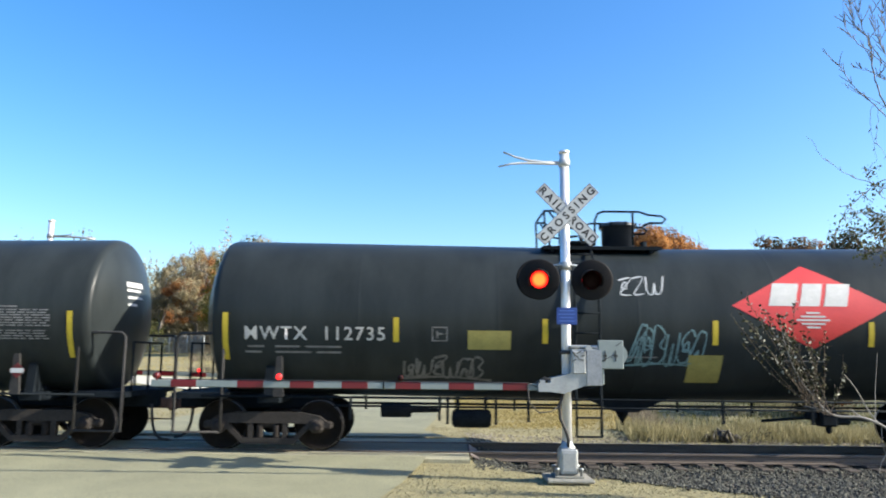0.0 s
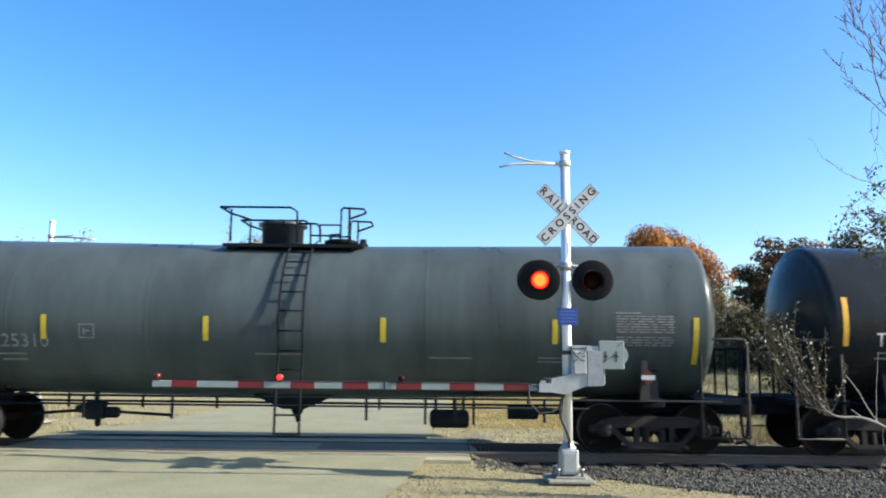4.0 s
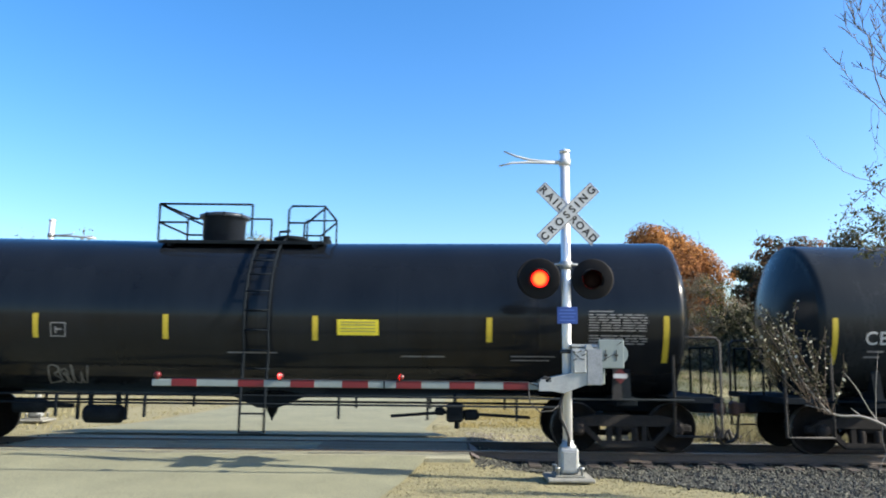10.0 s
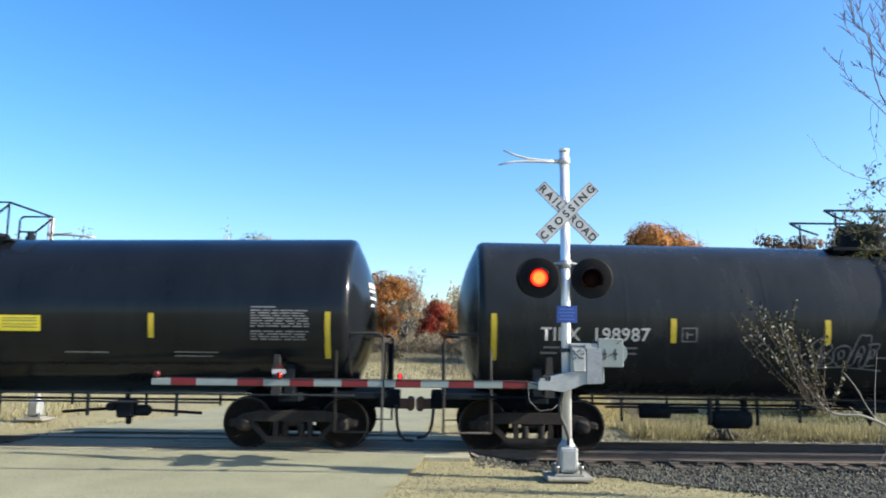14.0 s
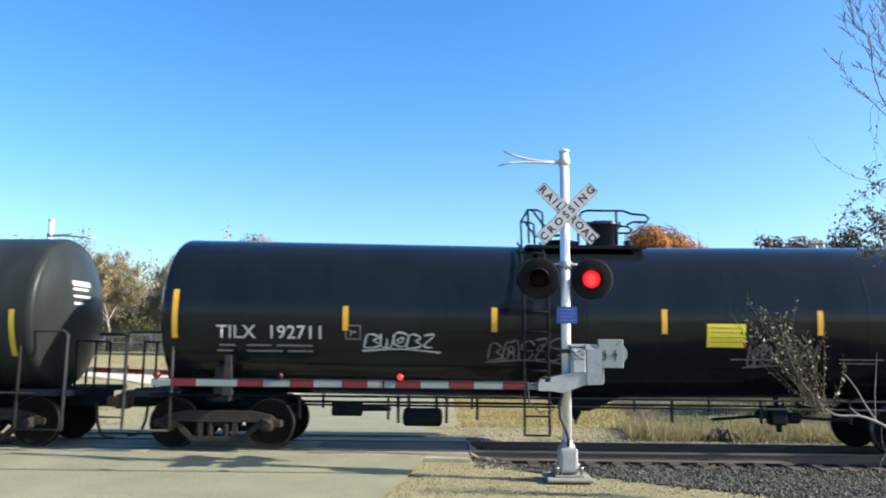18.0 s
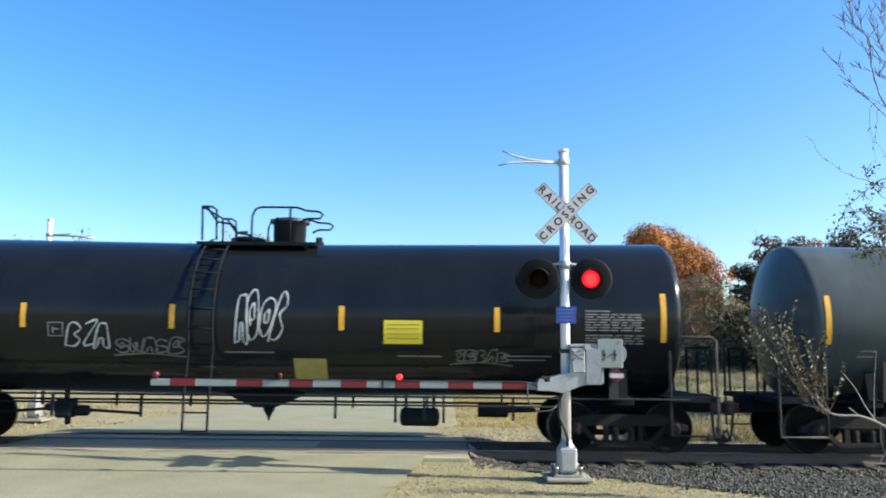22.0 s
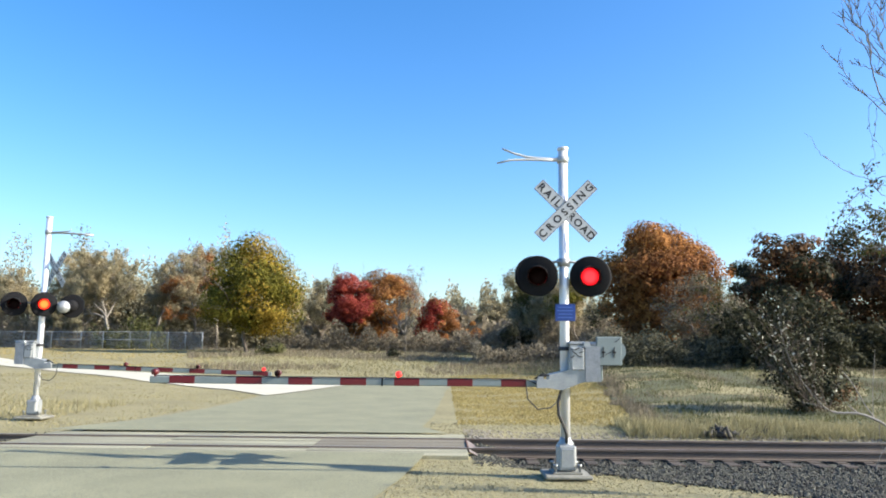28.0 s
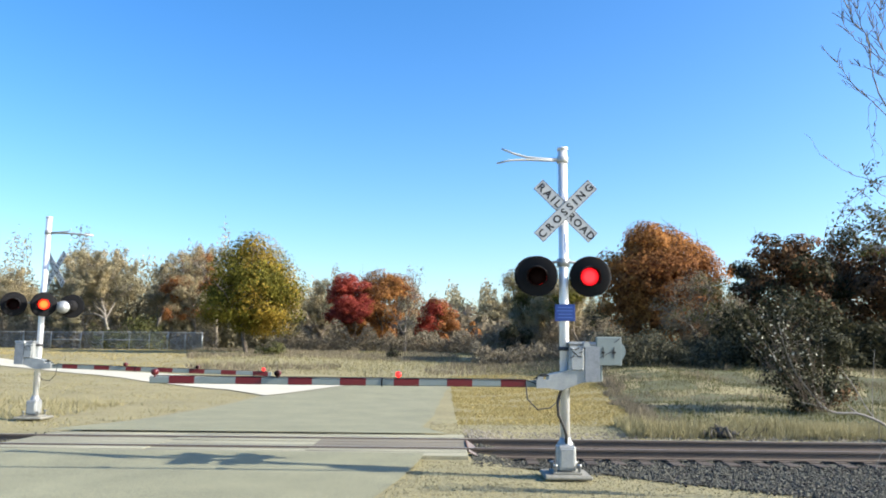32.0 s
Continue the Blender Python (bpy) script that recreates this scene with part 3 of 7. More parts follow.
back_geo = Geo().lathe([(0.0, 0.15), (0.0, 0.3), (0.005, 0.315), (0.018, 0.315), (0.02, 0.3), (0.02, 0.15)], 40, AX, cap=False)
BACK = back_geo.done("background", M["lampblack"])
case_geo = Geo().lathe([(0.01, 0.155), (0.16, 0.15), (0.2, 0.1), (0.2, 0.0)], 28, AX, cap=False)
CASE = case_geo.done("lamp_case", M["lampblack"])
rim_geo = Geo().lathe([(-0.005, 0.158), (-0.03, 0.158), (-0.03, 0.148), (-0.005, 0.145)], 28, AX, cap=False)
RIM = rim_geo.done("lens_rim", M["lampblack"])
hood = Geo()
for k, r in ((0, 0.165), (1, 0.155)):
    for i in range(21):
        a = radians(-35 + 250 * i / 20)
        deep = 0.33 if 40 <= -35 + 250 * i / 20 <= 140 else 0.2
        hood.v += [(r * math.cos(a), -0.005, r * math.sin(a)), (r * 1.05 * math.cos(a), -deep, r * 1.02 * math.sin(a) - 0.03)]
for i in range(20):
    a, b = 2 * i, 42 + 2 * i
    hood.face([a, a + 2, a + 3, a + 1], True), hood.face([b, b + 1, b + 3, b + 2], True), hood.face([a + 1, a + 3, b + 3, b + 1])
HOOD = hood.done("visor", M["lampblack"])


def lamp_head(parent, at, first, label="round black flashing light with a visor", flash=True, lens_me=LENS):
    h = part("flashing_light", BACK, parent, at, label)
    part("lamp_case", CASE, h)
    part("lens_rim", RIM, h)
    part("visor", HOOD, h)
    lens = part("lens", lens_me, h, pose(0, 0.04, 0), "red lens")
    if flash:
        FLASHERS.append((lens, (0, 0.04, 0), first, 0.0))
    else:
        lens.matrix_basis = pose(0, 0.04, 0, 0, 0, 180)
    return h


def blade(parent, words, tilt, y):
    """One blade of the crossbuck with its black lettering."""
    b = part("crossbuck_blade", Geo().box((0, 0, 0), (1.2, 0.006, 0.21), bevel=0.002).done("crossbuck_blade", M["white"]), parent,
             pose(0, y, 0, 0, tilt, 0), "white sign blade with black letters")
    edge = Geo()
    for s in (-1, 1):
        edge.box((0, -0.0045, s * 0.097), (1.18, 0.002, 0.005)), edge.box((s * 0.588, -0.0045, 0), (0.005, 0.002, 0.195))
    part("border", edge.done("border", M["black"]), b)
    for text, x, height, gap in words:
        vs, fs = lettering(text, height, gap, 0.03)
        g = Geo()
        w = max(v[0] for v in vs)
        g.v = [(v[0] - w / 2 + x, -0.0048, v[1] - height / 2) for v in vs]
        for f in fs:
            g.face(f)
        part("lettering", g.done("lettering", M["black"]), b)


def crossbuck(parent, at):
    hub = part("crossbuck_bracket", Geo().box((0, 0.035, 0), (0.1, 0.05, 0.12), bevel=0.01).done("crossbuck_bracket", M["galv"]), parent, at)
    blade(hub, (("RAIL", -0.345, 0.125, 1.45), ("ROAD", 0.345, 0.125, 1.25)), 45, 0.0)
    blade(hub, (("CROSSING", 0.0, 0.125, 1.62),), -45, -0.011)


def signal_mast(name, at, top, label):
    s = thing(name, at, label, "crossing signal", "signals at the crossing")
    mast = Geo().tube([(0, 0, 0.1), (0, 0, top - 0.03)], 0.073, 24).lathe([(top - 0.04, 0.086), (top, 0.086), (top + 0.012, 0.05), (top + 0.015, 0)], 24, AZ)
    part("mast", mast.done("mast", M["alu"]), s, label="bright aluminium pole")
    part("base_plate", Geo().box((0, 0, 0.03), (0.7, 0.7, 0.06), bevel=0.02).box((0, 0, 0.075), (0.44, 0.44, 0.03), bevel=0.008).done("base_plate", M["base"]), s, label="grey foundation plate")
    box = Geo().box((0, -0.03, 0.29), (0.27, 0.3, 0.37), bevel=0.025).box((0, -0.185, 0.29), (0.2, 0.02, 0.28), bevel=0.008)
    jb = part("junction_box", box.done("junction_box", M["galv"]), s, label="grey junction box round the foot of the pole")
    collar = Geo().lathe([(0.47, 0.13), (0.5, 0.12), (0.53, 0.09), (0.58, 0.085)], 20, AZ)
    part("collar", collar.done("collar", M["galv"]), jb)
    bolt = Geo().lathe([(0, 0.02), (0.09, 0.02), (0.09, 0.034), (0.12, 0.034), (0.12, 0)], 8, AZ).done("anchor_bolt", M["galv"])
    for x in (-0.18, 0.18):
        for y in (-0.18, 0.18):
            part("anchor_bolt", bolt, s, pose(x, y, 0.085))
    return s


def cross_arm(s, z, half):
    g = Geo().tube([(-half, 0.02, z), (-0.08, -0.06, z + 0.03), (0.08, -0.06, z + 0.03), (half, 0.02, z)], 0.022, 8)
    g.lathe([(-0.06, 0.1), (0.06, 0.1)], 16, Matrix.Translation((0, 0, z + 0.02)) @ AZ)
    part("cross_arm", g.done("cross_arm", M["galv"]), s, label="grey lamp bracket")


def gate(at, side, reach, label, stripes, lamps, tip_drop=0.0, weights=True):
    """A crossing gate: mechanism on the mast, counterweight behind, a lowered striped arm reaching to one side."""
    g = thing("crossing_gate", at, label, "crossing gate", "gates at the crossing")
    k = side
    body = Geo().prism([(k * a, b) for a, b in ((-0.08, -0.32), (0.23, -0.2), (0.5, -0.19), (0.5, 0.35), (0.05, 0.35), (0.03, -0.02), (-0.27, -0.09), (-0.29, -0.29))][::k],
                       -0.24, 0.05, "y")
    m_ = part("mechanism", body.done("mechanism", M["galv"]), g, label="grey cast metal gate mechanism")
    cover = Geo().box((k * 0.155, -0.25, 0.15), (0.19, 0.03, 0.34), bevel=0.01).box((k * 0.28, -0.1, 0.385), (0.5, 0.24, 0.05), bevel=0.015)
    part("cover", cover.done("cover", M["galv"]), m_, label="bolted cover")
    knob = Geo().lathe([(-0.28, 0.0), (-0.28, 0.012), (-0.26, 0.014), (-0.25, 0.014)], 8, AX).done("bolt", M["galv"])
    for x, z in ((0.085, 0.3), (0.23, 0.3), (0.085, 0.0), (0.23, 0.0)):
        part("bolt", knob, m_, pose(k * x, 0, z))
    clamp = Geo().lathe([(-0.03, 0.1), (0.03, 0.1)], 16, AZ).box((k * 0.12, 0, 0), (0.12, 0.16, 0.05), bevel=0.01).done("clamp", M["iron"])
    for z in (0.3, -0.07):
        part("clamp", clamp, m_, pose(0, 0, z))
    side_plate = Geo().prism([(k * a, b) for a, b in ((0.27, -0.185), (0.49, -0.185), (0.49, 0.335), (0.27, 0.335))][::k], -0.262, -0.243, "y")
    part("side_plate", side_plate.done("side_plate", M["galvdark"]), m_, label="darker grey side plate")
    marks = Geo()
    for x, z, w, q in ((0.06, 0.29, 0.05, 20), (0.14, 0.3, 0.07, -30), (0.1, 0.24, 0.08, 35), (0.2, 0.25, 0.06, -20), (0.07, 0.18, 0.06, -35), (0.17, 0.19, 0.08, 15), (0.24, 0.31, 0.05, 30)):
        marks.box((k * (x + 0.01), -0.268, z), (w, 0.006, 0.016), Matrix.Rotation(radians(q), 4, "Y"))
    part("relief_mark", marks.done("relief_mark", M["iron"]), m_, kind="stuff")
    wires = Geo()
    for i in range(4):
        wires.tube([(-k * 0.1, -0.12, -0.06 - 0.02 * i), (-k * (0.2 + 0.03 * i), -0.2, -0.1), (-k * 0.36, -0.2, -0.12 + 0.015 * i), (-k * 0.5, -0.2, -0.16)], 0.01, 5)
    part("wire", wires.done("wire", M["rubber"]), m_, kind="stuff")
    shaft = Geo().tube([(k * 0.24, -0.2, 0.375), (k * 0.52, -0.2, 0.375)], 0.03, 12).tube([(k * 0.3, -0.26, 0.36), (k * 0.3, -0.16, 0.36)], 0.05, 12)
    part("shaft", shaft.done("shaft", M["galv"]), m_)
    if weights:
        plate = Geo().box((k * 0.635, -0.22, 0.27), (0.38, 0.06, 0.43), bevel=0.01).lathe([(-0.026, 0.16), (0.026, 0.16)], 24, Matrix.Translation((k * 0.725, -0.22, 0.27)) @ AX)
        cw = part("counterweight", plate.done("counterweight", M["arm"]), g, label="pale grey counterweight plates")
        slot = Geo()
        for x in (0.66, 0.82):
            slot.box((k * x - k * 0.115, -0.254, 0.25), (0.012, 0.006, 0.16)).box((k * x - k * 0.115, -0.256, 0.25), (0.05, 0.006, 0.03))
        slot.box((k * 0.755, -0.254, 0.43), (0.1, 0.006, 0.008), Matrix.Rotation(radians(-35), 4, "Y")).box((k * 0.585, -0.256, 0.22), (0.28, 0.006, 0.008), Matrix.Rotation(radians(-28), 4, "Y"))
        part("slot", slot.done("slot", M["black"]), cw)
        part("weight_hook", Geo().box((k * 0.52, -0.2, -0.06), (0.03, 0.05, 0.24), bevel=0.008).done("weight_hook", M["arm"]), cw)
    neck = Geo().prism([(-k * 0.24, -0.29), (-k * 0.24, -0.16), (-k * 0.46, -0.16), (-k * 0.46, -0.29)][::k], -0.26, -0.12, "y").box((-k * 0.4, -0.19, -0.14), (0.08, 0.14, 0.04))
    part("arm_bracket", neck.done("arm_bracket", M["galv"]), g)
    a0, a1 = -k * 0.42, -k * reach
    mid, w = (a0 + a1) / 2, abs(a1 - a0)
    tilt = Matrix.Rotation(-math.atan2(tip_drop, w) * k, 4, "Y")
    arm = part("gate_arm", Geo().box((0, 0, 0), (w, 0.035, 0.105), bevel=0.012).done("gate_arm", M["arm"]), g,
               Matrix.Translation((mid, -0.19, -0.225 - tip_drop / 2)) @ tilt, "grey white gate arm with red bands")
    for u0, u1 in stripes:
        st = Geo().box((0, 0, 0), (abs(u1 - u0), 0.039, 0.109), bevel=0.012)
        part("red_band", st.done("red_band", M["stripe"]), arm, pose((u0 + u1) / 2 - mid, 0, 0), "red reflective band")
    cap = Geo().lathe([(-0.06, 0.0), (-0.06, 0.045), (0.05, 0.045), (0.06, 0.03), (0.06, 0)], 16, AX).box((0, 0, -0.06), (0.03, 0.03, 0.05)).done("arm_lamp", M["redcap"])
    for u, first in lamps:
        part("arm_lamp", cap, arm, pose(u - mid, 0, 0.115), "small red lamp on the arm")
        if first is not None:
            lens = part("arm_lens", SMALL_LENS, arm, pose(u - mid, -0.062, 0.115), "red lens")
            FLASHERS.append((lens, (u - mid, -0.062, 0.115), first, -0.09))
    joint = a1 + k * 3.5
    part("arm_joint", Geo().box((0, 0, 0), (0.02, 0.05, 0.135), bevel=0.004).done("arm_joint", M["steel"]), arm, pose(joint - mid, 0, 0))
    cable = Geo().tube([(a0 - mid, -0.03, -0.02), (a0 - mid - k * 0.2, -0.025, 0.06), (a0 - mid - k * 0.6, -0.02, 0.062), (-w * 0.2, -0.02, 0.062), (a1 - mid + k * 0.1, 0, 0.062)], 0.008, 5)
    part("arm_cable", cable.done("arm_cable", M["rubber"]), arm)
    loop = Geo().tube([(-k * 0.62, -0.23, -0.2), (-k * 0.6, -0.25, -0.45), (-k * 0.45, -0.25, -0.6), (-k * 0.25, -0.2, -0.58), (-k * 0.08, -0.1, -0.45)], 0.01, 6)
    part("loose_cable", loop.done("loose_cable", M["rubber"]), g, label="thin black cable hanging in a loop")
    return g


# the signal on the near side
near = signal_mast("crossing_signal", pose(1.87, 11.9, 0.03), 5.08, "silver railroad crossing signal with crossbuck and two flashing lights")
part("conduit", Geo().tube([(-0.06, -0.1, 1.32), (-0.13, -0.13, 1.12), (-0.12, -0.14, 0.92), (-0.04, -0.13, 0.75), (0.0, -0.12, 0.62), (0.0, -0.1, 0.5)], 0.024, 10).done("conduit", M["rubber"]),
     near, label="black flexible conduit")
fork = Geo().tube([(-0.06, -0.02, 4.885), (-0.35, -0.02, 4.895), (-0.56, -0.03, 4.915), (-0.78, -0.04, 4.97), (-0.97, -0.05, 5.045)], 0.026, 10, 0.014)
fork.tube([(-0.06, -0.02, 4.87), (-0.35, -0.03, 4.872), (-0.6, -0.05, 4.87), (-0.84, -0.1, 4.845), (-1.05, -0.14, 4.785)], 0.024, 10, 0.014)
fork.lathe([(-0.05, 0.09), (0.05, 0.09)], 16, Matrix.Translation((0, 0, 4.88)) @ AZ)
# Galvanised bracket drawn white: the light on it is put into the colour.
part("fork_bracket", fork.done("fork_bracket", M["white"]), near, label="forked metal bracket reaching out from the pole top")
crossbuck(near, pose(0.02, -0.13, 4.04))
cross_arm(near, 3.22, 0.42)
lamp_head(near, pose(-0.42, -0.1, 3.02, 3, 0, -9), True)
lamp_head(near, pose(0.39, -0.1, 3.02, 3, 0, -7), False, lens_me=LENS_PINK)
lamp_head(near, pose(-0.43, 0.3, 3.06, 0, 0, 186), False, "round black flashing light facing the other way", False)
lamp_head(near, pose(0.5, 0.3, 3.06, 0, 0, 186), True, "round black flashing light facing the other way", False)
sign = part("blue_sign", Geo().box((0, -0.1, 2.46), (0.31, 0.006, 0.26), bevel=0.002).done("blue_sign", M["blue"]), near, label="small blue emergency notice")
bars = Geo()
for i, w in enumerate((0.22, 0.25, 0.2, 0.24)):
    bars.box((0, -0.1045, 2.54 - i * 0.052), (w, 0.002, 0.018))
part("notice_text", bars.done("notice_text", M["bluetext"]), sign, kind="stuff")
BANDS = [(-4.12, -3.72), (-3.12, -2.71), (-2.33, -1.95), (-1.55, -1.14), (-0.74, -0.34), (0.06, 0.46), (0.87, 1.27)]
gate(pose(1.87, 11.9, 1.64), 1, 6.28, "lowered railroad crossing gate with red and white bands",
     [(a - 1.87, b - 1.87) for a, b in BANDS], [(-4.33 - 1.87, None), (-2.48 - 1.87, True), (-0.66 - 1.87, False)])

# the signal on the far side
far = signal_mast("crossing_signal", pose(-10.48, 20.1, 0.05), 5.25, "silver railroad crossing signal at the far side of the track")
fork = Geo().tube([(0.06, -0.02, 4.83), (0.3, -0.02, 4.84), (0.55, -0.03, 4.86), (0.62, -0.04, 4.92)], 0.02, 8, 0.012)
fork.tube([(0.06, 0.02, 4.82), (0.5, 0.05, 4.82), (0.85, 0.06, 4.8), (1.15, 0.1, 4.77)], 0.024, 8, 0.03)
fork.lathe([(-0.05, 0.09), (0.05, 0.09)], 16, Matrix.Translation((0, 0, 4.83)) @ AZ)
part("fork_bracket", fork.done("fork_bracket", M["galv"]), far, label="forked metal bracket reaching out from the pole top")
crossbuck(far, pose(0.22, 0.1, 3.85, 0, 0, -34))
cross_arm(far, 2.95, 0.55)
lamp_head(far, pose(-0.62, -0.25, 2.92, 0, 0, 24), True)
lamp_head(far, pose(0.14, -0.22, 2.92, 0, 0, 24), False)
lamp_head(far, pose(-0.12, 0.25, 2.92, 0, 0, 190), True, flash=False)
lamp_head(far, pose(0.66, 0.22, 2.9, 0, 0, 190), False, flash=False)
bell = Geo().lathe([(-0.09, 0.0), (-0.08, 0.08), (-0.04, 0.14), (0.0, 0.16), (0.05, 0.16), (0.08, 0.06), (0.2, 0.05), (0.2, 0)], 24, AX)
part("bell", bell.done("bell", M["galv"]), far, pose(0.6, -0.12, 2.86, 0, 0, 24), "pale grey round warning bell")
gate(pose(-10.48, 20.1, 1.62), -1, 6.1, "lowered railroad crossing gate of the far lane", [(0.72 + i * 0.815, 1.13 + i * 0.815) for i in range(7)],
     [(2.35, None), (4.2, True), (5.9, False)], 0.15, False)


# ---------------------------------------------------------------- the train
# All heights here are above the ground's zero; a car's own zero is the rail head.
HALF, CYL = 8.15, 7.62                              # tank: half length over heads, of the straight part
_cache = {}


def once(key, make):
    if key not in _cache:
        _cache[key] = make()
    return _cache[key]


def sag(u):
    """The tank slopes down from both ends to the outlet in the middle."""
    return 0.085 * abs(u) / HALF


def on_tank(u, z, r, off=0.006):
    """A point on the near side of the tank at the given height, pulled in on the knuckle of the head."""
    if abs(u) > CYL:
        k = (abs(u) - CYL) / (HALF - CYL)
        r = r * math.sqrt(max(0.02, 1 - k * k))
    s = max(-0.999, min(0.999, (z - TANK_Z - sag(u)) / r))
    a = math.asin(s)
    return (u, -(r + off) * math.cos(a), (r + off) * s + TANK_Z - RAIL_Z + sag(u))


def wrap(poly, r, off=0.006, cut=0.12):
    """Flat shapes (outline or lettering as vertices and faces in u and z), laid round the tank."""
    vs, fs = poly
    g = Geo()
    g.v = [on_tank(u, z, r, off) for u, z in vs]
    for f in fs:
        g.face(f, True)
    return g


def patch(u0, u1, z0, z1, r, off=0.006, slant=0.0):
    nu, nz = max(1, int((u1 - u0) / 0.25)), max(2, int((z1 - z0) / 0.1))
    vs = [(u0 + (u1 - u0) * i / nu + slant * (j / nz - 0.5), z0 + (z1 - z0) * j / nz) for j in range(nz + 1) for i in range(nu + 1)]
    fs = [[j * (nu + 1) + i, j * (nu + 1) + i + 1, (j + 1) * (nu + 1) + i + 1, (j + 1) * (nu + 1) + i] for j in range(nz) for i in range(nu)]
    return wrap((vs, fs), r, off)


def join(parts):
    g = Geo()
    for p in parts:
        o = len(g.v)
        g.v += p.v
        for f, s in zip(p.f, p.s):
            g.face([i + o for i in f], s)
    return g


def head_x(k):
    """How far out the dished head stands at a share of the tank's radius."""
    return CYL + 0.16 + (HALF - CYL - 0.16) * (1 - (k / 0.92) ** 2)


def head_profile(r):
    """From the middle of the head out to the straight part."""
    out = [(head_x(k), r * k) for k in (0.0, 0.15, 0.3, 0.45, 0.6, 0.72, 0.82, 0.89)]
    return out + [(CYL + 0.16 * math.cos(radians(a)), r * (0.92 + 0.08 * math.sin(radians(a)))) for a in (0, 15, 30, 45, 60, 75, 90)]


def shell(r):
    prof = [(-u, q) for u, q in head_profile(r)]
    for w in (-5.1, -2.55, 0.0, 2.55, 5.1):
        prof += [(w - 0.05, r), (w - 0.03, r), (w - 0.012, r + 0.0025), (w + 0.012, r + 0.0025), (w + 0.03, r), (w + 0.05, r)]
    prof += head_profile(r)[::-1]
    g = Geo().lathe(prof, 72, Matrix.Translation((0, 0, TANK_Z - RAIL_Z)))
    g.v = [(x, y, z + sag(x)) for x, y, z in g.v]
    return g


def rods(paths, r=0.022, n=7):
    g = Geo()
    for p in paths:
        g.tube(p, r, n)
    return g


def both(paths, y):
    return [[(a, s * y, b) for a, b in p] for s in (-1, 1) for p in paths]


def rail_pair(car, key, paths, y, cross, put):
    """The same handrail at both sides of the platform, each a part, with the bars across in the first."""
    for s in (-1, 1):
        me = once((key, s), lambda: rods([[(a, s * y, b) for a, b in p] for p in paths] + (list(cross) if s < 0 else [])).done("handrail", M["steel"]))
        part("handrail", me, car, put, label="black pipe handrail")


